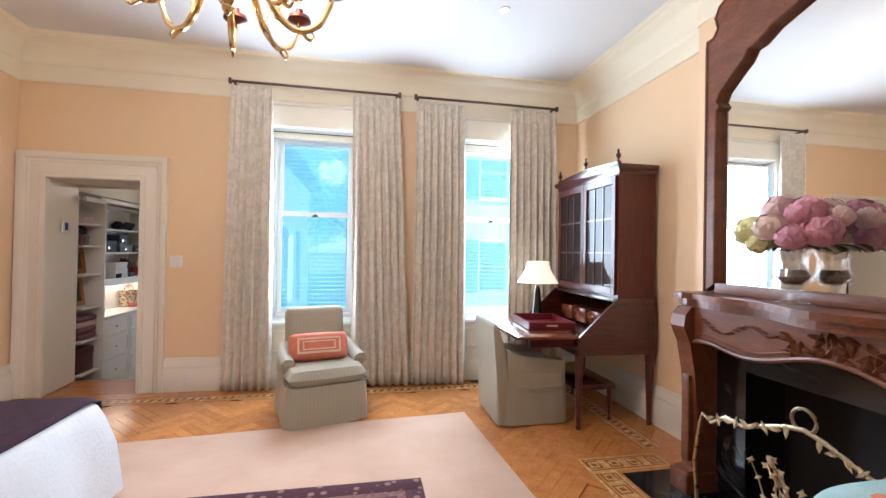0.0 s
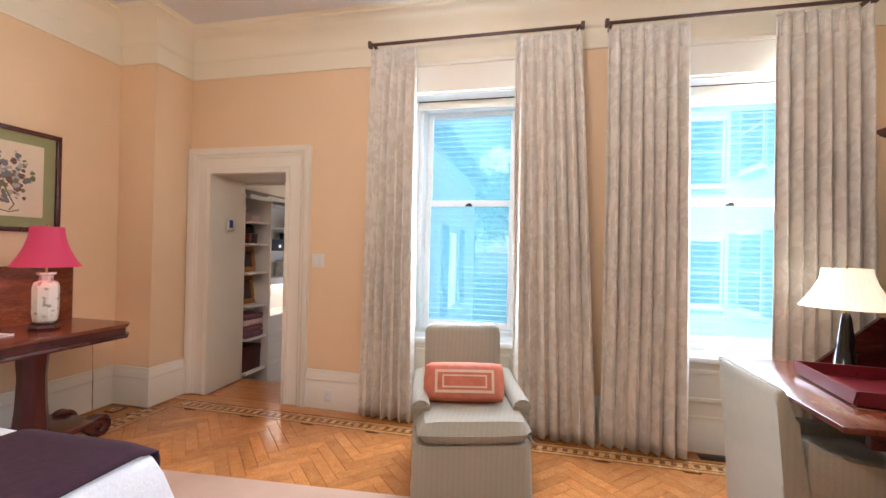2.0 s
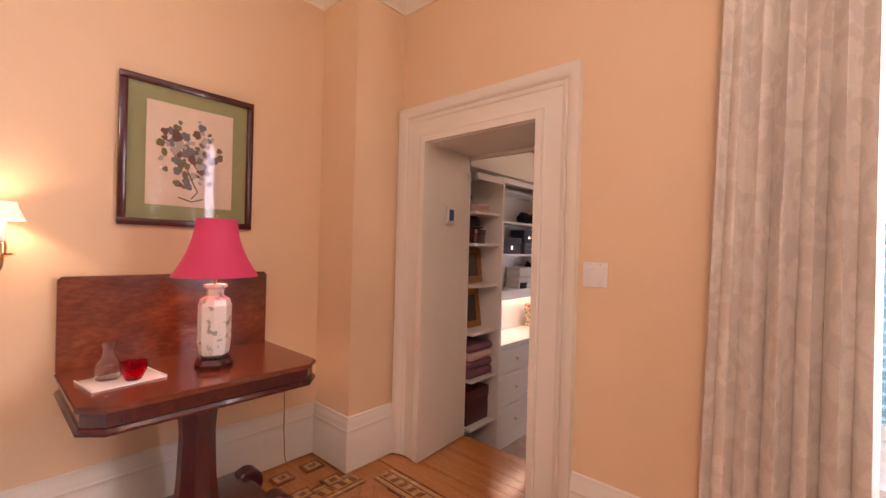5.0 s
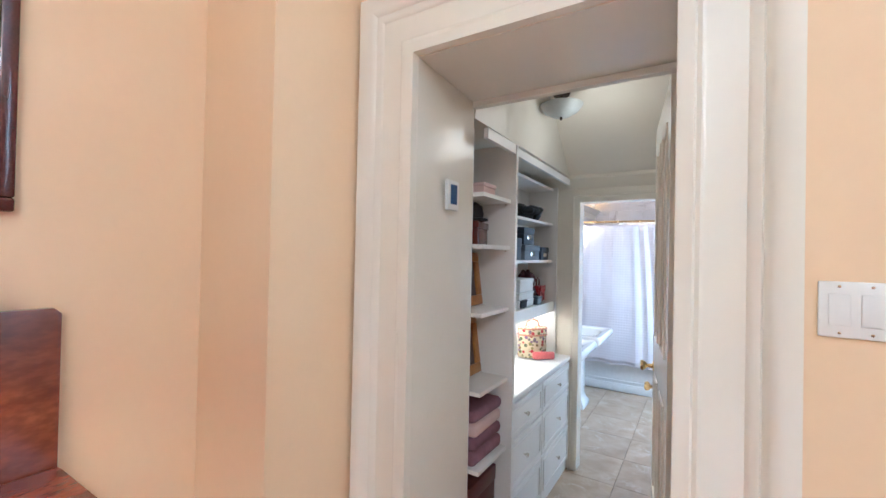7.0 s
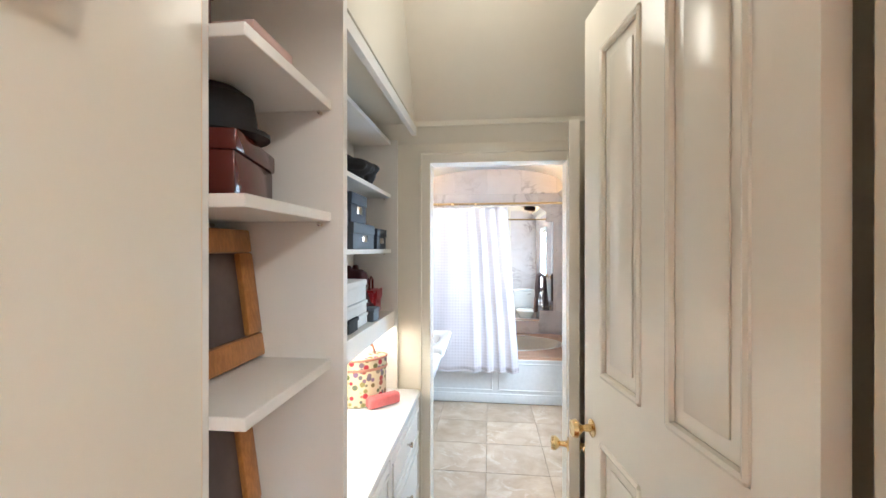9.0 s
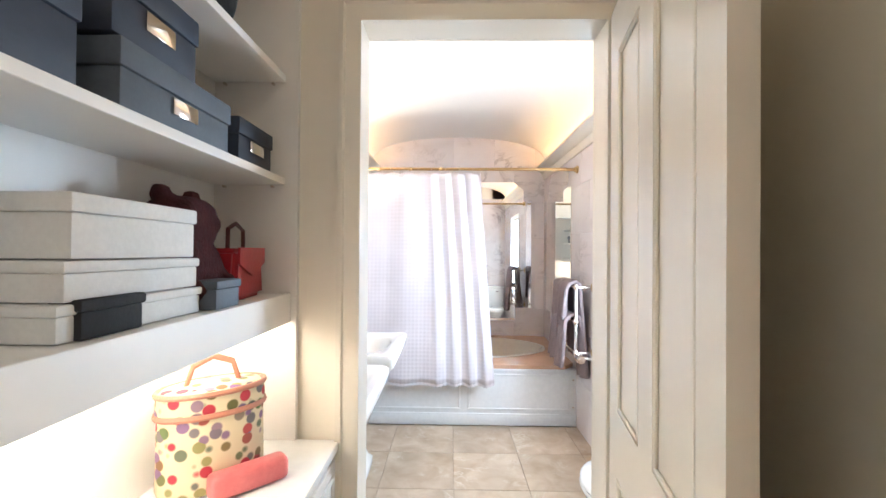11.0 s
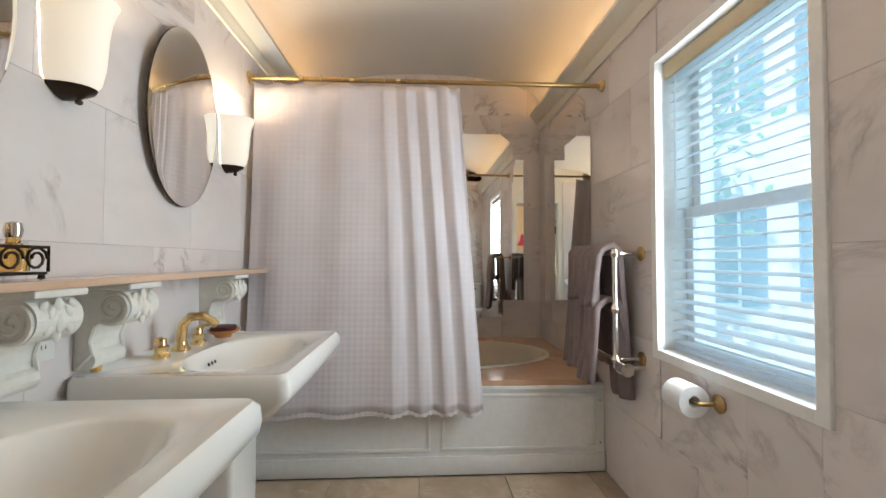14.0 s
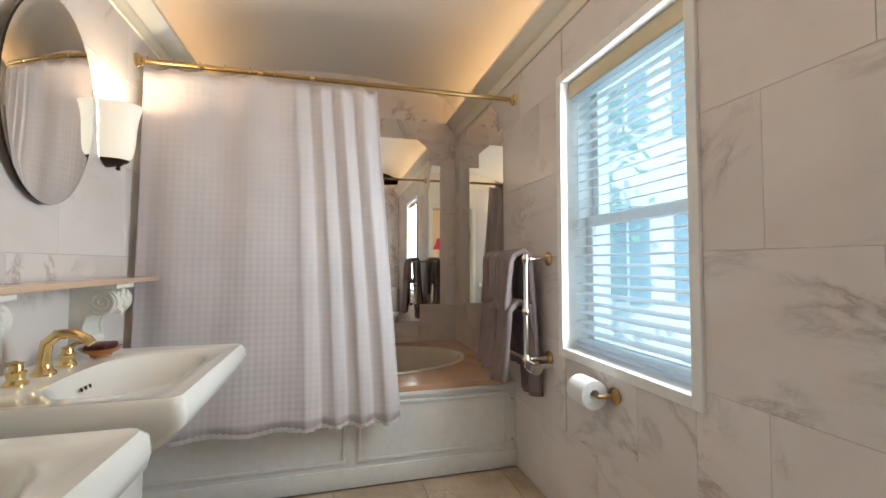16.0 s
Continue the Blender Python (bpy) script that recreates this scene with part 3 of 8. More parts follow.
for k, (x0, x1) in enumerate(WINS):
    c = (x0 + x1) / 2
    w = new("window_%d" % (k + 1))
    w.location = (0, 0, 0)
    tagged(w, "tall white double-hung sash window with blind", "window", "", "structure")
    f = bmesh.new()
    bx(f, x0 - 0.005, 4.96, WZ0, x0 + 0.045, 5.20, WZ1, 0.003)
    bx(f, x1 - 0.045, 4.96, WZ0, x1 + 0.005, 5.20, WZ1, 0.003)
    bx(f, x0 + 0.045, 4.962, WZ1 - 0.05, x1 - 0.045, 5.198, WZ1 + 0.003, 0.003)
    bx(f, x0 + 0.045, 4.962, WZ0 - 0.003, x1 - 0.045, 5.198, WZ0 + 0.04, 0.003)
    bx(f, x0 + 0.002, N + 0.004, WZ0 + 0.042, x0 + 0.012, 4.96, WZ1 - 0.002)
    bx(f, x1 - 0.012, N + 0.004, WZ0 + 0.042, x1 - 0.002, 4.96, WZ1 - 0.002)
    bx(f, x0 + 0.012, N + 0.004, WZ1 - 0.012, x1 - 0.012, 4.96, WZ1 - 0.002)
    part("window_frame", f, WHITE, w, smooth=False)
    part("window_sill", box(x0 - 0.08, 4.70, WZ0 - 0.035, x1 + 0.08, 4.97, WZ0 + 0.002, 0.008), WHITE, w)
    t = bmesh.new()
    bx(t, x0 - 0.12, N - 0.028, WZ0 + 0.003, x0 + 0.003, N - 0.001, 2.70, 0.006)
    bx(t, x1 - 0.003, N - 0.028, WZ0 + 0.003, x1 + 0.12, N - 0.001, 2.70, 0.006)
    bx(t, x0 - 0.12, N - 0.03, 2.70, x1 + 0.12, N - 0.001, 2.93, 0.006)
    bx(t, x0 - 0.13, N - 0.045, 2.915, x1 + 0.13, N - 0.001, 2.955, 0.01)
    part("casing", t, TRIM, w, smooth=False)
    t = bmesh.new()
    bx(t, x0 - 0.02, N - 0.02, 0.02, x1 + 0.02, N - 0.001, WZ0 - 0.04, 0.003)
    for a, b, z0, z1 in ((x0 + 0.04, x1 - 0.04, 0.56, 0.59), (x0 + 0.04, x1 - 0.04, 0.36, 0.39), (x0 + 0.04, x0 + 0.07, 0.39, 0.56), (x1 - 0.07, x1 - 0.04, 0.39, 0.56)):
        bx(t, a, N - 0.034, z0, b, N - 0.019, z1, 0.005)
    part("panel", t, TRIM, w, "ivory panelled apron under the window", False)
    up = sash(w, x0 + 0.045, x1 - 0.045, 1.80, WZ1 - 0.05, 5.11)
    lo = sash(w, x0 + 0.045, x1 - 0.045, WZ0 + 0.04, 1.845, 5.07)
    l = bmesh.new()
    bx(l, c - 0.03, 5.045, 1.795, c + 0.03, 5.07, 1.812, 0.004)
    bx(l, c - 0.012, 5.04, 1.808, c + 0.02, 5.06, 1.822, 0.004)
    part("latch", l, BRONZE, lo, "dark bronze sash lock")
    # slatted blind
    b = thing("window_blind", pose(0, 0, 0), "white horizontal slatted blind lowered with slats open", "blind", "bedroom blinds")
    part("headrail", box(x0 + 0.05, 5.155, 2.575, x1 - 0.05, 5.197, 2.645, 0.006), SLAT, b)
    part("valance", box(x0 - 0.002, 4.90, 2.615, x1 + 0.002, 4.93, 2.682, 0.003), TRIM, b, "cream shade fascia")
    part("rail", box(x0 - 0.002, 4.896, 2.683, x1 + 0.002, 4.934, 2.692, 0.002), BRONZE, b, "thin dark shade rail")
    me = mesh_of("slat", pushed([(-0.0175, -0.001), (0.0, 0.001), (0.0175, -0.001), (0.0175, 0.0006), (0.0, 0.0026), (-0.0175, 0.0006)], x0 + 0.055, x1 - 0.055, "x"), SLAT)
    for i in range(38):
        o = new("slat", me)
        o.matrix_world = pose(0, 5.178, 0.775 + i * 0.048, 6, 0, 0)
        o.parent = b
    cd = bmesh.new()
    for x in (x0 + 0.16, x1 - 0.16):
        bx(cd, x - 0.0012, 5.152, 0.74, x + 0.0012, 5.154, 2.58)
    part("ladder_cord", cd, SLAT, b, smooth=False)
    part("bottom_rail", box(x0 + 0.055, 5.16, 0.725, x1 - 0.055, 5.195, 0.745, 0.004), SLAT, b)


def curtain(xt0, xt1, xb0, xb1, folds, seed):
    rnd = random.Random(seed)
    ph = [rnd.uniform(-0.8, 0.8) for _ in range(folds + 2)]
    am = [rnd.uniform(0.7, 1.25) for _ in range(folds + 2)]
    th = thing("curtain", pose((xb0 + xb1) / 2, 4.64, 0), "pale grey-beige damask pinch-pleated floor-length curtain", "curtain", "bedroom curtains")
    cx = (xb0 + xb1) / 2

    def fn(u, v):
        k = min(int(u * folds), folds)
        z = 0.012 + v * 3.03
        wv = math.sin(2 * math.pi * (u * folds) + 0.35 * ph[k] + 0.5 * math.sin(3 * v + seed))
        wv = math.copysign(abs(wv) ** 0.75, wv)
        a = (0.043 - 0.022 * v ** 3) * am[k]
        x = (xb0 + (xb1 - xb0) * u) * (1 - v) + (xt0 + (xt1 - xt0) * u) * v
        x += 0.012 * math.sin(2 * math.pi * u * folds * 2 + ph[k] * 2) * (1 - v)
        pinch = max(0.0, 1 - abs(v - 0.965) / 0.03)
        y = -0.01 + wv * a * (1 - 0.35 * pinch) + 0.035 * (1 - v) * math.sin(1.7 * u + seed)
        return (x - cx, y, z)
    b = bmesh.new()
    grid_sheet(b, folds * 14, 30, fn)
    o = part("panel", b, CURT, th)
    md = o.modifiers.new("cloth", 'SOLIDIFY')
    md.thickness = 0.004
    for i in range(folds):
        u = (i + 0.25) / folds
        p = fn(u, 0.965)
        q = bmesh.new()
        for d in (-0.013, 0.0, 0.013):
            lathe(q, [(0.0, -0.05), (0.0055, -0.04), (0.004, 0.0), (0.008, 0.055), (0.008, 0.08), (0, 0.085)], 8, Matrix.Translation((p[0] + d, p[1] - 0.012 - 0.004 * (d == 0), p[2])))
        part("pleat", q, CURT, th)
    return th


curtain(-0.775, -0.385, -0.83, -0.36, 6, 1)
curtain(0.395, 0.875, 0.42, 1.04, 7, 2)
curtain(1.065, 1.60, 1.07, 1.62, 7, 3)
curtain(2.13, 2.68, 2.12, 2.70, 7, 4)
for x0, x1 in ((-0.79, 0.885), (1.055, 2.68)):
    r = thing("curtain_rod", pose((x0 + x1) / 2, 4.63, 3.085), "slim dark brown curtain rod with square ends", "curtain rod", "curtain rods")
    L = (x1 - x0) / 2
    part("rod", bar([(-L, 0, 0), (L, 0, 0)], 0.013, 12), RODM, r)
    for s in (-1, 1):
        part("finial", box(s * L - 0.014, -0.022, -0.026, s * L + 0.014, 0.022, 0.026, 0.005), RODM, r)
        part("bracket", box(s * (L - 0.03) - 0.01, 0.01, -0.012, s * (L - 0.03) + 0.01, 0.115, 0.012, 0.003), RODM, r)

# ---- bedroom furniture ----
TICK = Nodes("grey_green_stripe_cloth")
_v = TICK.coord((1, 1, 1))
_wv = TICK.n("ShaderNodeTexWave", Scale=11.0, Distortion=0.6, Detail=1.0)
TICK.l(TICK.coord((1, 0.25, 0.0)), _wv.inputs["Vector"])
_c = TICK.ramp(_wv.outputs[1], [(0.3, (0.40, 0.37, 0.29)), (0.7, (0.425, 0.39, 0.305))])
TICK.base(TICK.mix(TICK.ramp(TICK.noise(_v, 260.0, 2), [(0.4, (0.35,) * 3), (0.6, (0, 0, 0))]), _c, (0.26, 0.23, 0.17))).set(Roughness=0.8, Sheen_Weight=0.15)
TICK.bump(TICK.noise(_v, 14.0, 4), 0.25, 0.01)
TICK = TICK.m
CORAL = mottled("coral_woven_cloth", (0.62, 0.17, 0.10), (0.72, 0.24, 0.15), 20, 0.85, 0.3, 240)
CORALP = mottled("pale_coral_band", (0.80, 0.58, 0.42), (0.84, 0.64, 0.48), 20, 0.85, 0.3, 240)
RUGP = mottled("worn_pink_rug_pile", (0.57, 0.37, 0.265), (0.66, 0.46, 0.35), 2.6, 0.95, 0.5, 140)
LINEN = mottled("white_bed_linen", (0.78, 0.80, 0.84), (0.84, 0.85, 0.88), 6, 0.9, 0.5, 70)
PLUM = mottled("plum_wool_throw", (0.030, 0.008, 0.018), (0.05, 0.014, 0.028), 30, 0.95, 0.5, 200)


def armchair():
    t = thing("armchair", pose(0.18, 4.04, 0, 0, 0, 16.8), "grey-green striped skirted armchair before the window", "armchair")
    # skirted base, a little uneven at the hem
    b = bmesh.new()
    rows = []
    n = 96
    for z, grow in ((0.012, 1.035), (0.10, 1.02), (0.22, 1.005), (0.235, 1.0), (0.33, 0.99)):
        row = []
        for i in range(n):
            a = 2 * math.pi * i / n
            cx, sy = math.cos(a), math.sin(a)
            k = max(abs(cx) / 0.335, abs(sy) / 0.365)
            k = ((abs(cx) / 0.335) ** 9 + (abs(sy) / 0.365) ** 9) ** (1 / 9)
            wob = 1 + (0.010 * math.sin(9 * a) + 0.016 * math.sin(23 * a + 1) * math.sin(2 * a) ** 8 + 0.006 * math.sin(5 * a + 2)) * (1 - z / 0.33)
            row.append(b.verts.new((cx / k * grow * wob, sy / k * grow * wob, z)))
        rows.append(row)
    for p, q in zip(rows, rows[1:]):
        for i in range(n):
            b.faces.new((p[i], p[(i + 1) % n], q[(i + 1) % n], q[i]))
    b.faces.new(rows[-1])
    b.faces.new(rows[0][::-1])
    part("skirt", b, TICK, t, "skirt with soft kick pleats")
    b = bmesh.new()
    cushion(b, 0.67, 0.66, 0.15, Matrix.Translation((0, -0.06, 0.395)), 14, 0.22)
    part("seat_cushion", b, TICK, t)
    b = bmesh.new()
    m = pose(0, 0.27, 0.56, -12, 0, 0)
    bx(b, -0.265, -0.075, -0.24, 0.265, 0.085, 0.33, 0.06, 4, m)
    part("backrest", b, TICK, t)
    for s in (-1, 1):
        b = bmesh.new()
        bx(b, s * 0.295 - 0.04, -0.17, 0.32, s * 0.295 + 0.04, 0.30, 0.48, 0.025, 3)
        rows = tube(b, [(s * 0.30, -0.195, 0.478), (s * 0.30, -0.18, 0.482), (s * 0.30, 0.05, 0.50), (s * 0.285, 0.24, 0.545)], 0.054, 14)
        for i in range(6):
            a = math.pi * (0.1 + 0.16 * i)
            tube(b, [(s * 0.30, -0.198, 0.478), (s * 0.30 + 0.05 * math.cos(a), -0.2, 0.478 + 0.05 * math.sin(a))], 0.006, 6)
        lathe(b, [(0, -0.206), (0.012, -0.202), (0.014, -0.196)], 10, pose(s * 0.30, 0, 0.478) @ Matrix.Rotation(radians(-90), 4, 'X') @ Matrix.Diagonal((1, 1, -1, 1)))
        part("arm", b, TICK, t)
    for s in (-1, 1):
        part("piping", bar([(s * 0.33, -0.345, 0.335), (s * 0.33, 0.25, 0.335)], 0.006, 6), TICK, t)
    return t


armchair()
p = thing("cushion", pose(0.165, 3.98, 0.585, 68, 0, 13), "coral woven lumbar cushion with pale banded border", "cushion")
b = bmesh.new()
cushion(b, 0.50, 0.24, 0.15, None, 14, 0.45)
part("cover", b, CORAL, p)
for sx, sy, w in ((0.36, 0.135, 0.016), (0.27, 0.075, 0.009)):
    b = bmesh.new()
    def top(x, y):
        u, v = 2 * x / 0.50, 2 * y / 0.24
        return ((1 - abs(u) ** 4) * (1 - abs(v) ** 4)) ** 0.45 * 0.075 + 0.002
    for x0, y0, x1, y1 in ((-sx / 2, sy / 2 - w, sx / 2, sy / 2), (-sx / 2, -sy / 2, sx / 2, -sy / 2 + w), (-sx / 2, -sy / 2 + w, -sx / 2 + w, sy / 2 - w), (sx / 2 - w, -sy / 2 + w, sx / 2, sy / 2 - w)):
        grid_sheet(b, 12, 4, lambda u, v: (x0 + (x1 - x0) * u, y0 + (y1 - y0) * v, top(x0 + (x1 - x0) * u, y0 + (y1 - y0) * v)))
    part("band", b, CORALP, p, "pale woven band")

# slipcovered desk chair, facing the desk (+x)
t = thing("desk_chair", pose(1.95, 3.72, 0, 0, 0, 1), "grey-green slipcovered desk chair drawn up to the desk", "chair")
b = bmesh.new()
rows = []
for z, gx, gy in ((0.012, 0.315, 0.275), (0.20, 0.305, 0.268), (0.455, 0.295, 0.262)):
    n = 96
    row = []
    for i in range(n):
        a = 2 * math.pi * i / n
        k = ((abs(math.cos(a)) / gx) ** 9 + (abs(math.sin(a)) / gy) ** 9) ** (1 / 9)
        wob = 1 + (0.012 * math.sin(11 * a + z * 7) + 0.010 * math.sin(29 * a) * math.sin(2 * a) ** 6) * (1.2 - 1.6 * z)
        row.append(b.verts.new((math.cos(a) / k * wob, math.sin(a) / k * wob, z)))
    rows.append(row)
for p_, q in zip(rows, rows[1:]):
    for i in range(96):
        b.faces.new((p_[i], p_[(i + 1) % 96], q[(i + 1) % 96], q[i]))
b.faces.new(rows[0][::-1])
b.faces.new(rows[-1])
part("skirt", b, TICK, t, "loose slipcover skirt to the floor")
b = bmesh.new()
cushion(b, 0.50, 0.50, 0.08, Matrix.Translation((0.03, 0, 0.465)), 10, 0.25)
part("seat", b, TICK, t)
b = bmesh.new()
outline = [(-0.325, 0.012), (-0.24, 0.012), (-0.225, 0.42), (-0.285, 0.70), (-0.325, 0.832), (-0.345, 0.85), (-0.375, 0.835), (-0.37, 0.78), (-0.34, 0.45)]
prism(b, outline, -0.268, 0.268, "y")
bmesh.ops.bevel(b, geom=b.edges[:], offset=0.022, segments=3, affect='EDGES', profile=0.5)
part("backrest", b, TICK, t, "tall raked slipcovered back")
for z_ in (0.30, 0.335):
    part("tie", bar([(-0.16 + 0.4 * i / 12, -0.281 - 0.004 * math.sin(i * 1.7), z_ - 0.018 * math.sin(math.pi * i / 12) + 0.006 * math.sin(i)) for i in range(13)], 0.005, 6), TICK, t, "gathered fold of the slipcover")
for s in (-1, 1):
    b = bmesh.new()
    prism(b, [(-0.25, 0.42), (0.27, 0.42), (0.28, 0.525), (0.25, 0.548), (-0.10, 0.555), (-0.25, 0.64)], s * 0.235 - 0.03, s * 0.235 + 0.03, "y")
    bmesh.ops.bevel(b, geom=b.edges[:], offset=0.018, segments=2, affect='EDGES', profile=0.5)
    part("arm", b, TICK, t)

# secretary desk with bookcase top, against the east wall
Y0, Y1 = 3.30, 4.44
d = thing("secretary_desk", pose(0, 0, 0), "dark mahogany secretary desk with glazed bookcase and open writing flap", "desk")
b = bmesh.new()
side = [(2.25, 0.60), (2.96, 0.60), (2.96, 1.06), (2.60, 1.06), (2.25, 0.74)]
prism(b, side, Y0, Y0 + 0.025, "y")
prism(b, side, Y1 - 0.025, Y1, "y")
bx(b, 2.25, Y0 + 0.025, 0.60, 2.96, Y1 - 0.025, 0.735)
bx(b, 2.94, Y0 + 0.025, 0.735, 2.96, Y1 - 0.025, 1.06)
bx(b, 2.60, Y0 + 0.025, 1.035, 2.94, Y1 - 0.025, 1.06)
part("carcass", b, MAHOG, d, "sloped desk carcass", False)
part("writing_flap", box(1.74, Y0 + 0.015, 0.737, 2.26, Y1 - 0.015, 0.762, 0.004), CHERRY, d, "open fall-front writing flap with a worn sheen")
for y in (Y0 + 0.06, Y1 - 0.10):
    part("loper", box(1.86, y, 0.665, 2.25, y + 0.03, 0.735, 0.003), MAHOG, d, "pull-out support", False)
for i in range(4):
    y = Y0 + 0.05 + i * 0.265
    o = part("drawer", box(2.64, y, 0.765, 2.93, y + 0.245, 0.90, 0.006), CHERRY, d)
    part("pull", turned([(0, 0), (0.012, 0.002), (0.014, 0.012), (0, 0.016)], 10, pose(2.64, y + 0.12, 0.835, 0, -90, 0)), BRASS, o, "small brass pull")
    part("pigeonhole", box(2.70, y - 0.008, 0.905, 2.94, y, 1.034), MAHOG, d, smooth=False)
b = bmesh.new()
bx(b, 2.62, Y0 + 0.03, 1.062, 2.96, Y0 + 0.055, 2.12)
bx(b, 2.62, Y1 - 0.055, 1.062, 2.96, Y1 - 0.03, 2.12)
bx(b, 2.63, Y0 + 0.055, 1.062, 2.96, Y1 - 0.055, 1.085)
bx(b, 2.63, Y0 + 0.055, 2.095, 2.96, Y1 - 0.055, 2.12)
bx(b, 2.94, Y0 + 0.055, 1.085, 2.96, Y1 - 0.055, 2.095)
part("bookcase", b, MAHOGV, d, smooth=False)
b = bmesh.new()
skirt(b, [(2.96, Y1 - 0.03), (2.62, Y1 - 0.03), (2.62, Y0 + 0.03), (2.96, Y0 + 0.03)], [(0, 2.10), (0.008, 2.10), (0.012, 2.13), (0.028, 2.145), (0.04, 2.165), (0.04, 2.185), (0, 2.185)])
bx(b, 2.62, Y0 + 0.031, 2.121, 2.96, Y1 - 0.031, 2.184)
part("cornice", b, MAHOG, d)
prof = [(Y0 + 0.03, 2.186), (Y1 - 0.03, 2.186), (Y1 - 0.03, 2.21), (Y1 - 0.10, 2.215), ((Y0 + Y1) / 2 + 0.1, 2.235), ((Y0 + Y1) / 2, 2.245), ((Y0 + Y1) / 2 - 0.1, 2.235), (Y0 + 0.10, 2.215), (Y0 + 0.03, 2.21)]
part("pediment", pushed(prof, 2.605, 2.635, "x"), MAHOG, d, smooth=False)
FIN = [(0.014, 0), (0.016, 0.01), (0.008, 0.02), (0.011, 0.03), (0.021, 0.045), (0.022, 0.06), (0.012, 0.075), (0.007, 0.085), (0.012, 0.095), (0.006, 0.108), (0, 0.114)]
for y, z in ((Y0 + 0.05, 2.208), ((Y0 + Y1) / 2, 2.242), (Y1 - 0.05, 2.208)):
    part("finial", turned(FIN, 14, Matrix.Translation((2.62, y, z))), MAHOG, d, "small turned urn finial")
for y0, y1 in ((Y0 + 0.058, (Y0 + Y1) / 2 - 0.002), ((Y0 + Y1) / 2 + 0.002, Y1 - 0.058)):
    b = bmesh.new()
    fx0, fx1 = 2.60, 2.622
    bx(b, fx0, y0, 1.087, fx1, y0 + 0.05, 2.093, 0.003)
    bx(b, fx0, y1 - 0.05, 1.087, fx1, y1, 2.093, 0.003)
    bx(b, fx0, y0 + 0.05, 1.087, fx1, y1 - 0.05, 1.15, 0.003)
    bx(b, fx0, y0 + 0.05, 2.03, fx1, y1 - 0.05, 2.093, 0.003)
    o = part("door", b, MAHOGV, d, "glazed bookcase door", False)
    iw, ih = (y1 - y0 - 0.10), 0.88
    for i in (1, 2):
        part("glazing_bar", box(fx0 + 0.003, y0 + 0.05 + iw * i / 3 - 0.007, 1.15, fx1 - 0.003, y0 + 0.05 + iw * i / 3 + 0.007, 2.03), MAHOGV, o, smooth=False)
        part("glazing_bar", box(fx0 + 0.004, y0 + 0.05, 1.15 + ih * i / 3 - 0.007, fx1 - 0.004, y1 - 0.05, 1.15 + ih * i / 3 + 0.007), MAHOGV, o, smooth=False)
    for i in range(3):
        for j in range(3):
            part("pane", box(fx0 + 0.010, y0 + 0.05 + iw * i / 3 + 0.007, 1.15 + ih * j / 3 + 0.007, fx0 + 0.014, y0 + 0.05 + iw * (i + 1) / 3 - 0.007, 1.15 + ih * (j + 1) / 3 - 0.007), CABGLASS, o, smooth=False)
LEG = [(0.020, 0), (0.024, 0.015), (0.017, 0.03), (0.019, 0.05), (0.033, 0.50), (0.028, 0.515), (0.036, 0.53), (0.036, 0.60), (0, 0.60)]
for x, y in ((2.28, Y0 + 0.035), (2.28, Y1 - 0.035), (2.925, Y0 + 0.035), (2.925, Y1 - 0.035)):
    part("leg", turned(LEG, 12, Matrix.Translation((x, y, 0))), MAHOGV, d, "tapered turned leg")

s = thing("footstool", pose(2.50, 3.80, 0), "low dark mahogany bench tucked under the desk", "stool")
part("top", box(-0.17, -0.36, 0.27, 0.19, 0.36, 0.325, 0.012), MAHOG, s)
for x in (-0.13, 0.15):
    for y in (-0.32, 0.32):
        part("leg", turned([(0.012, 0), (0.015, 0.02), (0.012, 0.04), (0.021, 0.2), (0.021, 0.27), (0, 0.27)], 10, Matrix.Translation((x, y, 0))), MAHOGV, s)

# lamp and tray on the desk
SHADEW = glowing("lit_cream_shade", (1.0, 0.82, 0.56), 0.75, (0.85, 0.78, 0.62))
BLACKG = Nodes("black_glazed_ceramic").base((0.012, 0.010, 0.010)).set(Roughness=0.12).m


def shade(parent, r0, r1, z0, z1, mat, m, flare=0.5, seg=36, pleats=0, label=""):
    b = bmesh.new()
    prof = [(r1 + (r0 - r1) * (1 - q) ** (1 + flare), z0 + (z1 - z0) * q) for q in [i / 10 for i in range(11)]]
    inner = [(r - 0.003, z) for r, z in prof[::-1]]
    vs = lathe(b, prof + inner + [prof[0]], seg)
    if pleats:
        for v in vs:
            a = math.atan2(v.co.y, v.co.x)
            k = 1 + 0.02 * math.cos(pleats * a)
            v.co.x *= k
            v.co.y *= k
    bmesh.ops.transform(b, matrix=m, verts=b.verts[:])
    return part("shade", b, mat, parent, label)


t = thing("table_lamp", pose(2.30, 4.22, 0.764), "black tapered table lamp with a lit cream pleated shade", "lamp")
part("base", turned([(0.065, 0), (0.065, 0.012), (0.056, 0.02), (0.042, 0.15), (0.026, 0.30), (0.018, 0.33), (0.008, 0.335), (0, 0.335)], 20), BLACKG, t, "black tapered glazed column")
part("stem", bar([(0, 0, 0.33), (0, 0, 0.60)], 0.005, 8), OLDBRASS, t)
shade(t, 0.205, 0.105, 0.365, 0.585, SHADEW, Matrix.Identity(4), 0.6, 64, 32, "flared cream pleated shade, lit")
t = thing("serving_tray", pose(2.17, 3.82, 0.764, 0, 0, -6), "deep red lacquered wooden tray with handle slots", "tray")
RED = plain("red_lacquer", (0.16, 0.012, 0.018), 0.3)
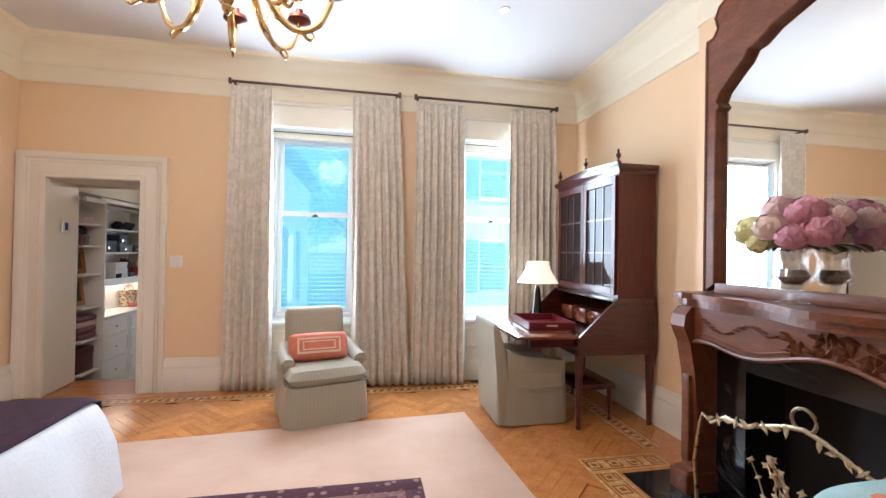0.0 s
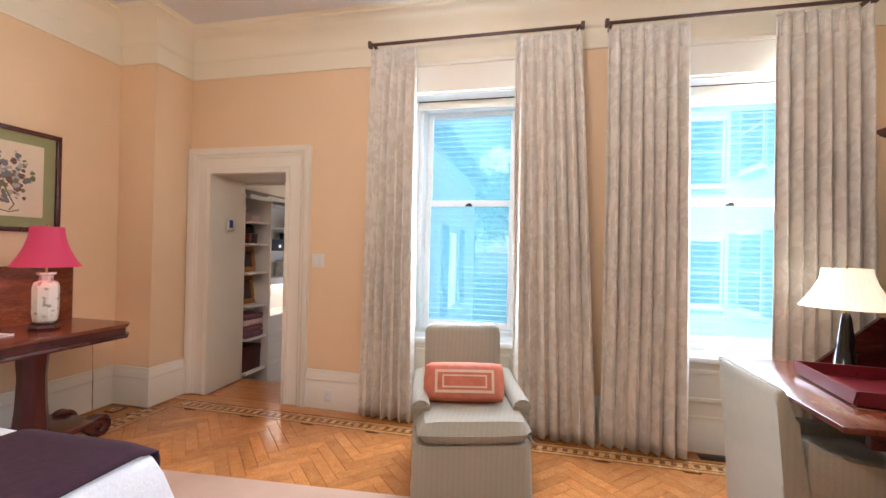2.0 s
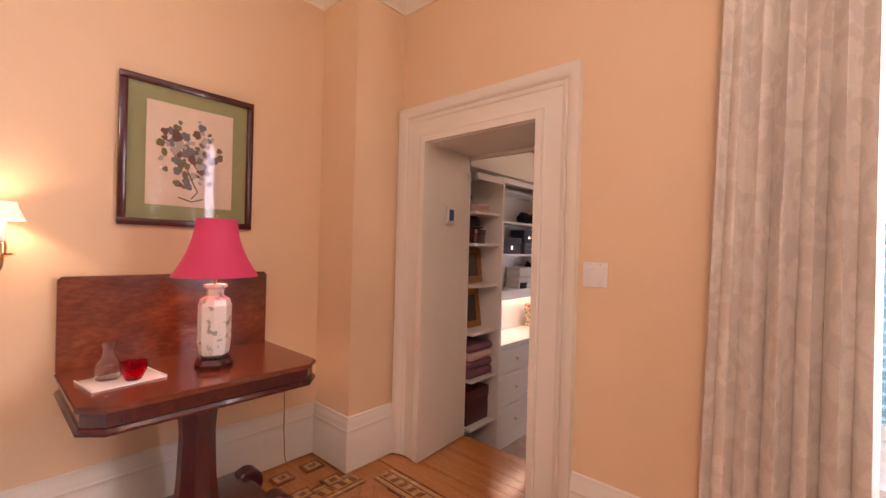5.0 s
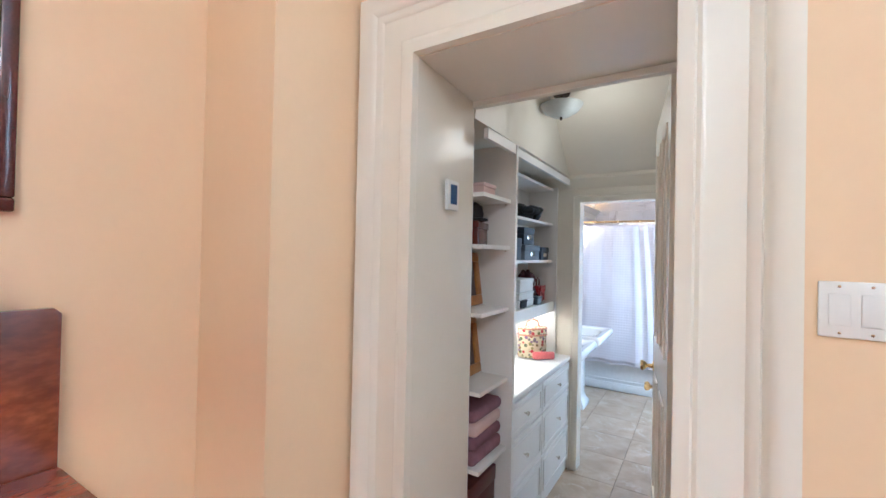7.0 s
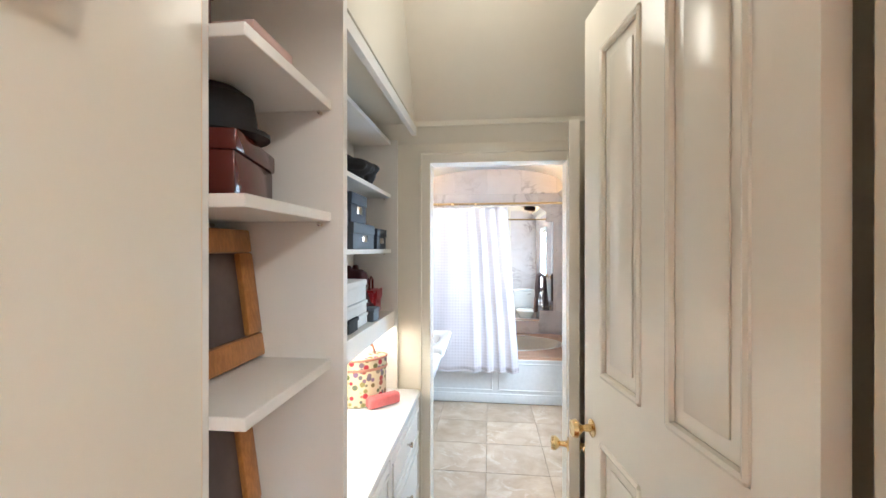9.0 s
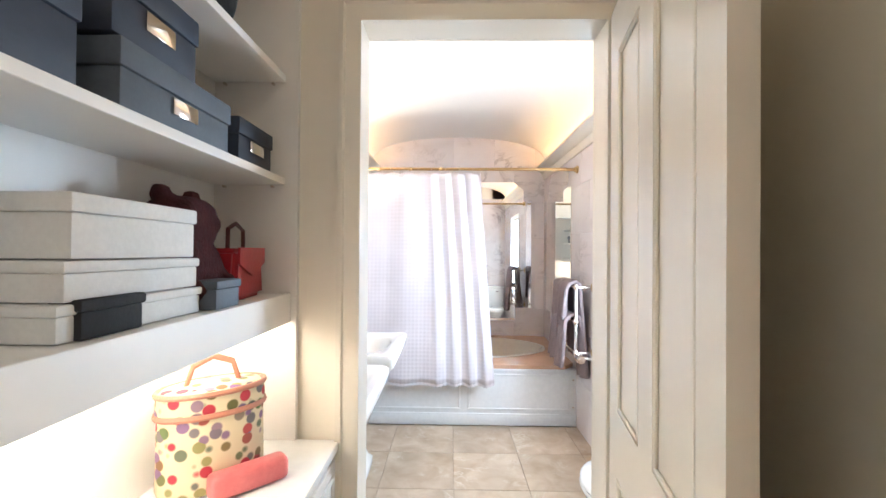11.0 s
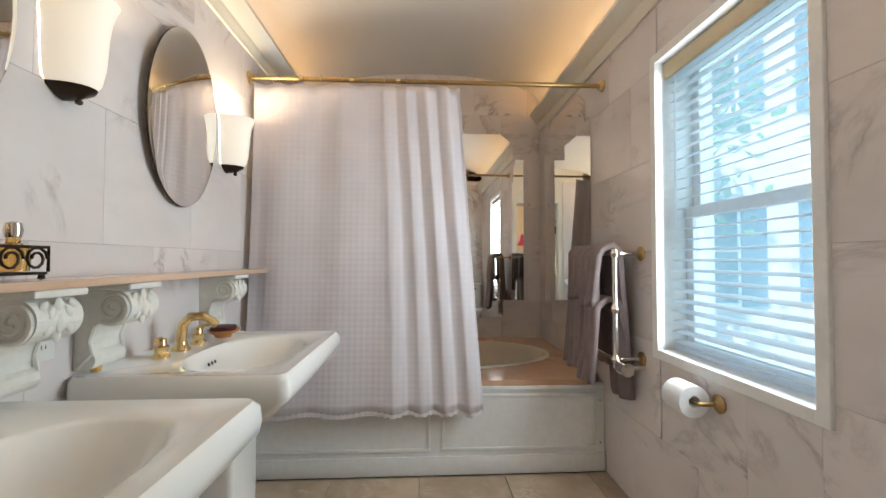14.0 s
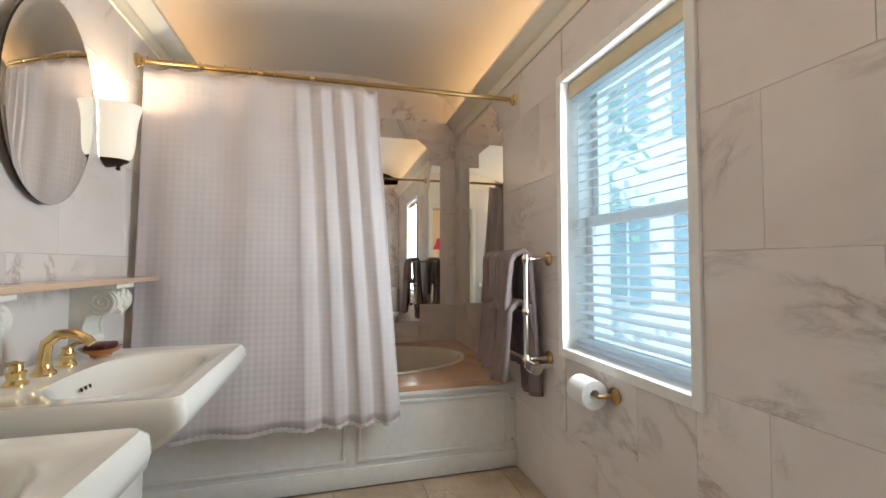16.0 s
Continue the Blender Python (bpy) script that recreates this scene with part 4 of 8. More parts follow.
part("bottom", box(-0.19, -0.26, 0.0, 0.19, 0.26, 0.01, 0.002), RED, t)
for s_ in (-1, 1):
    b = bmesh.new()
    prism(b, [(-0.26, 0.008), (0.26, 0.008), (0.285, 0.07), (-0.285, 0.07)], s_ * 0.19 - 0.006, s_ * 0.19 + 0.006, "x", Matrix.Translation((s_ * 0.01, 0, 0)))
    part("long_side", b, RED, t, smooth=False)
    b = bmesh.new()
    bx(b, -0.20, s_ * 0.27 - 0.006, 0.008, 0.20, s_ * 0.27 + 0.006, 0.07, 0.002, 2, Matrix.Translation((0, 0, 0)))
    e = part("end_side", b, RED, t, smooth=False)
    part("handle_slot", box(-0.05, s_ * 0.277 - 0.001, 0.035, 0.05, s_ * 0.277 + 0.001, 0.05, 0.0008), CORALP, e, "pale rim of the handle slot", False)

# rugs
t = solo("area_rug", box(-1.75, -2.0, 0.0, 1.55, 1.62, 0.012, 0.004), RUGP, "large worn dusty-pink wool rug on the parquet", "rug", pose(0.02, 2.06, 0.001, 0, 0, 4.5))
RUGD = Nodes("dark_red_oriental_pile")
_v = RUGD.coord((1, 1, 1))
_vo = RUGD.n("ShaderNodeTexVoronoi", Scale=16.0)
RUGD.l(_v, _vo.inputs["Vector"])
RUGD.base(RUGD.mix(RUGD.ramp(_vo.outputs[0], [(0.22, (1, 1, 1)), (0.36, (0, 0, 0))]), (0.07, 0.018, 0.028), (0.26, 0.15, 0.13))).set(Roughness=0.95)
RUGD.bump(RUGD.noise(_v, 180.0, 2), 0.4, 0.004)
RUGD = RUGD.m
t = thing("oriental_rug", pose(0.25, 1.86, 0.014), "small dark plum oriental rug with a bordered field", "rug")
part("field", box(-0.50, -0.75, 0, 0.50, 0.75, 0.008, 0.002), RUGD, t)
for x0, y0, x1, y1 in ((-0.66, 0.80, 0.66, 0.92), (-0.66, -0.92, 0.66, -0.80), (-0.66, -0.80, -0.55, 0.80), (0.55, -0.80, 0.66, 0.80)):
    part("border", box(x0, y0, 0, x1, y1, 0.008, 0.002), RUGD, t)
b = bmesh.new()
for x0, y0, x1, y1 in ((-0.55, 0.75, 0.55, 0.80), (-0.55, -0.80, 0.55, -0.75), (-0.55, -0.75, -0.50, 0.75), (0.50, -0.75, 0.55, 0.75)):
    bx(b, x0 + 0.001, y0 + 0.001, 0, x1 - 0.001, y1 - 0.001, 0.007)
part("stripe", b, mottled("rug_mid_stripe", (0.30, 0.16, 0.13), (0.10, 0.03, 0.05), 60, 0.95, 0.4, 150), t, "paler inner stripe", False)

# bed
t = thing("bed", pose(-1.92, 1.85, 0), "bed with white quilted coverlet and plum throw", "bed")


def drape(b, x0, x1, y0, y1, ztop, zlow, r, wob, seed, n=40):
    """A cloth over a box: flat top, rounded edge, hanging sides that flare and ripple."""
    def ring(d):
        pts = []
        for i in range(4 * n):
            s, q = divmod(i, n)
            f = q / n
            if s == 0:
                p = (x0 + (x1 - x0) * f, y0)
            elif s == 1:
                p = (x1, y0 + (y1 - y0) * f)
            elif s == 2:
                p = (x1 - (x1 - x0) * f, y1)
            else:
                p = (x0, y1 - (y1 - y0) * f)
            pts.append(p)
        return pts
    base = ring(0)
    cx, cy = (x0 + x1) / 2, (y0 + y1) / 2
    rows = []
    steps = [(-r * 1.6, ztop), (-r, ztop - 0.002), (-r * 0.4, ztop - 0.012), (-0.008, ztop - 0.05), (0.012, ztop - 0.12), (0.045, (ztop + zlow) / 2), (0.065, zlow)]
    for k, (off, z) in enumerate(steps):
        row = []
        for i, (px, py) in enumerate(base):
            vx, vy = px - cx, py - cy
            ex, ey = px, py
            lx, ly = (x1 - x0) / 2, (y1 - y0) / 2
            o = off
            if k >= 4:
                o += wob * (k - 3) / 3 * math.sin(i * 0.55 + seed) * (0.6 + 0.4 * math.sin(i * 0.17 + seed))
            sx = (lx + o) / lx
            sy = (ly + o) / ly
            row.append(b.verts.new((cx + vx * sx, cy + vy * sy, z)))
        rows.append(row)
    m = len(base)
    for p, q in zip(rows, rows[1:]):
        for i in range(m):
            b.faces.new((p[i], p[(i + 1) % m], q[(i + 1) % m], q[i]))
    b.faces.new(rows[0])


b = bmesh.new()
drape(b, -1.05, 1.07, -0.93, 0.93, 0.615, 0.06, 0.09, 0.02, 1)
part("coverlet", b, LINEN, t, "white quilted coverlet hanging to the floor")
part("mattress", box(-1.05, -0.88, 0.10, 1.05, 0.88, 0.55, 0.05), LINEN, t)
b = bmesh.new()
def over_bed(u, v):
    """Across the bed: hanging on both long sides, rounded at the foot edge."""
    x = 0.45 + 0.605 * u
    d = (v - 0.5) * 2.42
    k = min(max((abs(d) - 0.86) / 0.10, 0.0), 1.0)
    y = math.copysign(min(abs(d), 0.86) + 0.085 * math.sin(k * math.pi / 2), d)
    z = 0.628 - 0.075 * (1 - math.cos(k * math.pi / 2)) - max(abs(d) - 0.96, 0.0)
    z -= 0.028 * max(0.0, (x - 0.98) / 0.075) ** 2 if abs(d) < 0.9 else 0.0
    return (x + 0.012 * math.sin(7 * v + 2), y + math.copysign(0.008 * math.sin(14 * u), d) * k, z + 0.003 * math.sin(19 * v + 5 * u))


grid_sheet(b, 14, 70, over_bed)
part("throw", b, PLUM, t, "dark plum wool throw across the foot").modifiers.new("wool", 'SOLIDIFY').thickness = 0.008
b = bmesh.new()
rnd = random.Random(5)
for i in range(26):
    x = 0.46 + 0.59 * i / 25
    tube(b, [(x, 0.95, 0.31), (x + rnd.uniform(-0.01, 0.01), 0.962, 0.27), (x + rnd.uniform(-0.02, 0.02), 0.96, 0.225)], 0.004, 5)
part("fringe", b, PLUM, t)
b = bmesh.new()
prism(b, [(-0.95, 0.05), (0.95, 0.05), (0.95, 1.02), (0.85, 1.12), (0.5, 1.17), (-0.5, 1.17), (-0.85, 1.12), (-0.95, 1.02)], -1.10, -1.05, "x")
bmesh.ops.bevel(b, geom=b.edges[:], offset=0.015, segments=2, affect='EDGES')
part("headboard", b, mottled("cream_upholstery", (0.70, 0.63, 0.52), (0.76, 0.70, 0.60), 6, 0.85, 0.3, 120), t, "cream upholstered headboard with dark studs")
b = bmesh.new()
for i in range(36):
    lathe(b, [(0.008, 0), (0.007, 0.004), (0, 0.006)], 6, pose(-1.05, 0.93, 0.10 + i * 0.026, 0, 90, 0))
    lathe(b, [(0.008, 0), (0.007, 0.004), (0, 0.006)], 6, pose(-1.075, 0.95, 0.10 + i * 0.026, -90, 0, 0))
part("stud", b, BRONZE, t)
for x in (-1.0, 1.0):
    for y in (-0.85, 0.85):
        part("leg", turned([(0.02, 0), (0.03, 0.1), (0, 0.1)], 10, Matrix.Translation((x, y, 0))), MAHOG, t)
for y in (-0.45, 0.45):
    b = bmesh.new()
    cushion(b, 0.45, 0.7, 0.18, pose(-0.80, y, 0.70, 0, -18, 0), 12, 0.4)
    solo("pillow", b, LINEN, "plump white pillow on the bed", "pillow", pose(-1.92, 1.85, 0), "bed pillows")

# ---- fold-over card table, lamp, picture, sconce ----
t = thing("card_table", pose(-2.67, 3.53, 0), "mahogany fold-over card table with raised back leaf", "table")
b = bmesh.new()
prism(b, [(-0.32, -0.47), (0.24, -0.47), (0.31, -0.40), (0.31, 0.40), (0.24, 0.47), (-0.32, 0.47)], 0.78, 0.803, "z")
bmesh.ops.bevel(b, geom=b.edges[:], offset=0.006, segments=2, affect='EDGES')
part("top", b, CHERRY, t, "polished flamed mahogany top")
b = bmesh.new()
prism(b, [(-0.31, -0.455), (0.23, -0.455), (0.295, -0.39), (0.295, 0.39), (0.23, 0.455), (-0.31, 0.455)], 0.70, 0.779, "z")
part("apron", b, MAHOG, t, smooth=False)
b = bmesh.new()
skirt(b, [(-0.31, -0.455), (0.23, -0.455), (0.295, -0.39), (0.295, 0.39), (0.23, 0.455), (-0.31, 0.455)], [(0, 0.70), (0.012, 0.70), (0.016, 0.712), (0.010, 0.725), (0.0, 0.728)])
part("moulding", b, MAHOG, t)
b = bmesh.new()
prism(b, [(-0.465, 0.80), (0.465, 0.80), (0.465, 1.205), (0.45, 1.22), (-0.45, 1.22), (-0.465, 1.205)], -0.345, -0.322, "x")
part("back_leaf", b, CHERRY, t, "raised back leaf with flame figure", False)
b = bmesh.new()
prev = None
pr = [(0.115, 0.085), (0.10, 0.10), (0.082, 0.30), (0.075, 0.50), (0.085, 0.64), (0.11, 0.70)]
rows = []
for r, z in pr:
    rows.append([b.verts.new((r * math.cos(radians(22.5 + 45 * i)), r * math.sin(radians(22.5 + 45 * i)), z)) for i in range(8)])
for p_, q in zip(rows, rows[1:]):
    for i in range(8):
        b.faces.new((p_[i], p_[(i + 1) % 8], q[(i + 1) % 8], q[i]))
part("pedestal", b, MAHOGV, t, "faceted column pedestal", False)
part("plinth", box(-0.22, -0.30, 0.085, 0.22, 0.30, 0.13, 0.015), MAHOG, t)
for sx in (-1, 1):
    for sy in (-1, 1):
        b = bmesh.new()
        sp = []
        for i in range(34):
            a = i / 33 * 3.6 * math.pi
            r = 0.072 * (1 - 0.72 * i / 33)
            sp.append((0, 0.25 + 0.055 + r * math.sin(a) * 1.0, 0.075 - r * math.cos(a) * 1.0))
        pts = [(0, 0.10, 0.115), (0, 0.20, 0.09)] + [(0, 0.30 + (p[1] - 0.305), p[2]) for p in sp]
        for k in (-0.028, -0.01, 0.01, 0.028):
            tube(b, [(p[0] + k, p[1], p[2]) for p in pts[1:]], 0.019, 8)
        bmesh.ops.transform(b, matrix=pose(sx * 0.16, 0, 0, 0, 0, 0 if sy > 0 else 180), verts=b.verts[:])
        part("scroll_foot", b, MAHOG, t, "carved scroll foot")

PINK = Nodes("lit_crimson_shade").base((0.45, 0.025, 0.07)).set(Roughness=0.6)
PINK.b.inputs["Emission Color"].default_value = (1.0, 0.09, 0.19, 1)
PINK.b.inputs["Emission Strength"].default_value = 0.17
PINK = PINK.m
CHINA = Nodes("painted_white_porcelain")
_v = CHINA.coord((1, 1, 1))
CHINA.base(CHINA.mix(CHINA.ramp(CHINA.noise(_v, 26.0, 3, 0.6), [(0.56, (0, 0, 0)), (0.64, (0.8,) * 3)]), (0.80, 0.79, 0.72), (0.22, 0.28, 0.20))).set(Roughness=0.12)
CHINA = CHINA.m
REDG = glass("ruby_glass", (0.8, 0.02, 0.06), 0.02)
l = thing("table_lamp", pose(-2.66, 3.59, 0.804) @ Matrix.Scale(1.15, 4), "painted porcelain lamp with a lit crimson shade", "lamp")
part("foot", turned([(0.07, 0), (0.075, 0.012), (0.06, 0.03), (0.065, 0.038), (0, 0.04)], 6), MAHOG, l, "dark wooden stand")
b = bmesh.new()
rows = []
for r, z in ((0.042, 0.04), (0.055, 0.05), (0.062, 0.10), (0.062, 0.25), (0.055, 0.275), (0.032, 0.29), (0.032, 0.315), (0.045, 0.325), (0.045, 0.335)):
    rows.append([b.verts.new((r * math.cos(radians(22.5 + 45 * i)), r * math.sin(radians(22.5 + 45 * i)), z)) for i in range(8)])
for p_, q in zip(rows, rows[1:]):
    for i in range(8):
        b.faces.new((p_[i], p_[(i + 1) % 8], q[(i + 1) % 8], q[i]))
b.faces.new(rows[-1])
part("vase", b, CHINA, l, "faceted white porcelain vase with painted leaves", False)
part("stem", bar([(0, 0, 0.33), (0, 0, 0.60)], 0.006, 8), OLDBRASS, l)
shade(l, 0.162, 0.078, 0.37, 0.605, PINK, Matrix.Identity(4), 0.9, 36, 0, "flared crimson silk shade, glowing")
part("finial", turned([(0.008, 0.598), (0.01, 0.608), (0.004, 0.623), (0, 0.628)], 8), OLDBRASS, l)
lamp("lamp_bulb", 'POINT', pose(-2.66, 3.59, 1.36), 5.5, WARM, 0.03)
b = bar([(-2.83, 4.03, 0.70), (-2.86, 4.06, 0.45), (-2.84, 4.05, 0.30), (-2.88, 4.08, 0.12), (-2.93, 4.12, 0.02)], 0.003, 6)
solo("lamp_cord", b, BRASS, "thin gold lamp cord hanging to the floor", "cord")
t = thing("drinks_tray", pose(-2.68, 3.24, 0.804, 0, 0, 8), "small pale tray with turned rim", "tray")
part("plate", box(-0.10, -0.13, 0, 0.10, 0.13, 0.006, 0.002), PORC, t)
for y in (-0.127, 0.127):
    part("rim", bar([(-0.10, y, 0.008), (0.10, y, 0.008)], 0.004, 8), PORC, t)
part("bottle", turned([(0, 0), (0.042, 0.002), (0.046, 0.03), (0.040, 0.07), (0.022, 0.10), (0.018, 0.125), (0.028, 0.15), (0.026, 0.15), (0.016, 0.125), (0.019, 0.10), (0.036, 0.07), (0.042, 0.03), (0.038, 0.006), (0, 0.006)], 20), CLEAR, thing("carafe", pose(-2.71, 3.20, 0.811), "clear glass bedside carafe", "carafe"))
part("bowl", turned([(0, 0), (0.028, 0.002), (0.046, 0.04), (0.05, 0.075), (0.047, 0.075), (0.043, 0.042), (0.026, 0.008), (0, 0.008)], 20), REDG, thing("votive_cup", pose(-2.63, 3.27, 0.811), "ruby red glass cup on the tray", "cup"))

# framed flower print
p = thing("framed_print", pose(-3.03, 3.585, 1.835), "dark framed botanical flower print with green mat", "picture")
FW, FH = 0.635, 0.74
for y0, y1, z0, z1 in ((-FW / 2, FW / 2, FH / 2 - 0.035, FH / 2), (-FW / 2, FW / 2, -FH / 2, -FH / 2 + 0.035), (-FW / 2, -FW / 2 + 0.035, -FH / 2 + 0.035, FH / 2 - 0.035), (FW / 2 - 0.035, FW / 2, -FH / 2 + 0.035, FH / 2 - 0.035)):
    part("frame", box(0.002, y0, z0, 0.03, y1, z1, 0.006), MAHOG, p)
part("mat", box(0.002, -FW / 2 + 0.03, -FH / 2 + 0.03, 0.012, FW / 2 - 0.03, FH / 2 - 0.03), mottled("sage_mat_board", (0.28, 0.29, 0.13), (0.31, 0.32, 0.15), 8, 0.9, 0.02, 90), p, "sage green mat", False)
part("paper", box(0.0125, -0.205, -0.262, 0.015, 0.205, 0.262), mottled("aged_paper", (0.70, 0.57, 0.42), (0.75, 0.63, 0.48), 8, 0.9, 0.02, 90), p, "aged cream paper", False)
rnd = random.Random(11)
INK = [plain("print_ink_slate", (0.16, 0.16, 0.17), 0.8), plain("print_ink_olive", (0.16, 0.15, 0.06), 0.8), plain("print_ink_brown", (0.15, 0.075, 0.05), 0.8), plain("print_ink_grey", (0.40, 0.36, 0.32), 0.8)]
flowers = bmesh.new()
for k in range(95):
    a = rnd.uniform(0, 2 * math.pi)
    r = rnd.random() ** 0.6
    y, z = 0.15 * r * math.cos(a), 0.02 + 0.19 * r * math.sin(a)
    s_ = rnd.uniform(0.010, 0.026) * (1.3 - 0.5 * r)
    rr = rnd.uniform(0, 6.28)
    n_ = rnd.choice((5, 6, 7))
    vs = [flowers.verts.new((0.0156 + k * 0.000006, y + s_ * (1 if i % 4 else 0.7) * math.cos(rr + math.pi * i / n_), z + s_ * (1 if i % 4 else 0.7) * math.sin(rr + math.pi * i / n_))) for i in range(2 * n_)]
    f = flowers.faces.new(vs)
    f.material_index = k % 4
part("print", flowers, INK, p, "dark flowers and leaves", False)
b = bmesh.new()
tube(b, [(0.0165, 0.0, -0.22), (0.0165, 0.03, -0.18), (0.0165, 0.0, -0.12), (0.0165, -0.04, -0.02)], 0.004, 5)
tube(b, [(0.0165, -0.06, -0.215), (0.0165, 0.0, -0.235), (0.0165, 0.06, -0.215)], 0.004, 5)
part("stem", b, INK[1], p)
g = part("glazing", box(0.0215, -FW / 2 + 0.034, -FH / 2 + 0.034, 0.0235, FW / 2 - 0.034, FH / 2 - 0.034), PICGLASS, p, "picture glass", False)
g.visible_shadow = False

# two-arm wall sconce
s = thing("wall_sconce", pose(-3.03, 2.67, 1.33), "gilt two-arm wall sconce with small lit cream shades", "wall lamp")
part("backplate", turned([(0, -0.16), (0.015, -0.155), (0.032, -0.13), (0.02, -0.10), (0.04, -0.06), (0.055, 0.0), (0.045, 0.06), (0.03, 0.09), (0.04, 0.12), (0.02, 0.15), (0.012, 0.17), (0.016, 0.18), (0, 0.20)], 14, Matrix.Translation((0.022, 0, 0)) @ Matrix.Diagonal((0.4, 1, 1, 1))), BRASS, s, "carved gilt backplate")
for k in (-1, 1):
    pts = [(0.03, k * 0.02, -0.06), (0.07, k * 0.06, -0.02), (0.09, k * 0.10, 0.0), (0.10, k * 0.13, -0.05), (0.105, k * 0.17, -0.09), (0.10, k * 0.215, -0.07), (0.10, k * 0.225, -0.02)]
    a = part("arm", bar(spline(pts), 0.009, 8), BRASS, s, "curved gilt arm")
    part("bobeche", turned([(0.012, -0.02), (0.035, -0.01), (0.037, -0.005), (0.014, 0.0), (0.016, 0.02), (0.012, 0.045), (0, 0.045)], 16, Matrix.Translation((0.10, k * 0.225, 0))), BRASS, a)
    part("candle", turned([(0.012, 0.04), (0.012, 0.12), (0, 0.12)], 12, Matrix.Translation((0.10, k * 0.225, 0))), PORC, a, "white candle sleeve")
    shade(s, 0.066, 0.040, 0.125, 0.20, SHADEW, Matrix.Translation((0.10, k * 0.225, 0)), 0.2, 48, 20, "small cream pleated shade, lit")
    lamp("sconce_bulb", 'POINT', pose(-2.93, 2.67 + k * 0.225, 1.50), 2.6, WARM, 0.02)

# switch plate, thermostat, outlets
PLATE = plain("white_plastic", (0.80, 0.78, 0.74), 0.35)
s = thing("light_switch", pose(-1.289, N, 1.286), "white double rocker light switch plate", "switch")
part("plate", box(-0.058, -0.008, -0.058, 0.058, 0, 0.058, 0.004), PLATE, s)
for x in (-0.025, 0.025):
    part("rocker", box(x - 0.017, -0.011, -0.033, x + 0.017, -0.007, 0.033, 0.002), PLATE, s)
    for z in (-0.048, 0.048):
        part("screw", turned([(0.003, 0), (0.003, 0.001), (0, 0.0015)], 8, pose(x, -0.008, z, 90, 0, 0)), CHROME, s)
s = thing("thermostat", pose(DX0 + 0.004, 4.985, 1.612), "white thermostat with a blue display on the jamb", "thermostat")
part("housing", box(0, -0.042, -0.058, 0.016, 0.042, 0.058, 0.004), PLATE, s)
part("display", box(0.0155, -0.022, -0.035, 0.018, 0.026, 0.042, 0.0015), plain("blue_display", (0.03, 0.08, 0.20), 0.2), s, "dark blue display")
for x, y, rz in ((-2.998, 2.93, 90), (-1.15, 4.728, 0)):
    s = thing("wall_outlet", pose(x, y, 0.12, 0, 0, rz), "ivory outlet plate on the baseboard", "outlet", "bedroom outlets")
    part("plate", box(-0.035, -0.006, -0.055, 0.035, 0, 0.055, 0.003), PLATE, s)
    for z in (-0.022, 0.022):
        part("socket", box(-0.014, -0.008, z - 0.012, 0.014, -0.005, z + 0.012, 0.002), PLATE, s)
s = solo("floor_vent", box(1.72, 4.62, 0.0, 2.0, 4.71, 0.004, 0.002), BRONZE, "dark bronze floor vent by the window", "vent")

# ---- fireplace, overmantel mirror, flowers, screen ----
f = thing("fireplace", pose(CBX, 1.64, 0), "carved walnut fireplace surround with black marble slips", "fireplace")
b = bmesh.new()
front = []
n = 40
for i in range(n + 1):
    y = -0.92 + 1.84 * i / n
    q = abs(y) / 0.92
    dpt = 0.26 + 0.05 * math.cos(q * math.pi * 1.0) + (0.05 if q > 0.86 else 0.0)
    front.append((-dpt - 0.035 * math.cos(q * math.pi * 3), y))
out = [(0, 0.92)] + [(0, -0.92)] + front
prism(b, [(x, y) for x, y in out], 1.165, 1.20, "z")
prism(b, [(x * 0.9 if x else 0, y * 0.98) for x, y in out], 1.12, 1.164, "z")
part("shelf", b, MANTEL, f, "serpentine mantel shelf", False)
b = bmesh.new()
low = []
for i in range(n + 1):
    y = -0.80 + 1.60 * i / n
    q = abs(y) / 0.80
    low.append((y, 0.93 + 0.04 * math.cos(q * math.pi * 2) - 0.10 * q ** 6))
prism(b, low + [(0.86, 1.119), (-0.86, 1.119)], -0.22, -0.02, "x")
part("frieze", b, MANTEL, f, "serpentine carved frieze", False)
b = bmesh.new()
tube(b, [(-0.225, y, z + 0.012) for y, z in low], 0.014, 8)
tube(b, [(-0.222, y, z + 0.045) for y, z in low], 0.007, 6)
part("bead", b, MANTEL, f)
b = bmesh.new()
rnd = random.Random(3)
for i in range(46):
    a, r = rnd.uniform(0, 6.28), rnd.random() ** 0.5
    yy, zz = 0.26 * r * math.cos(a), 1.035 + 0.055 * r * math.sin(a)
    sc = rnd.uniform(0.012, 0.03)
    lathe(b, [(0, -0.4), (0.6, -0.2), (1, 0.1), (0.5, 0.6), (0, 0.7)], 7, Matrix.Translation((-0.22, yy, zz)) @ Matrix.Rotation(rnd.uniform(0, 3), 4, 'X') @ Matrix.Diagonal((0.022, sc * 1.6, sc, 1)))
for k in (-1, 1):
    for i in range(14):
        q = i / 13
        lathe(b, [(0, -0.4), (0.6, -0.2), (1, 0.1), (0.5, 0.6), (0, 0.7)], 7, Matrix.Translation((-0.222, k * (0.28 + 0.4 * q), 1.03 + 0.035 * math.sin(q * 7))) @ Matrix.Diagonal((0.016, 0.03, 0.014, 1)))
part("carving", b, MANTEL, f, "carved shell and leaf ornament")
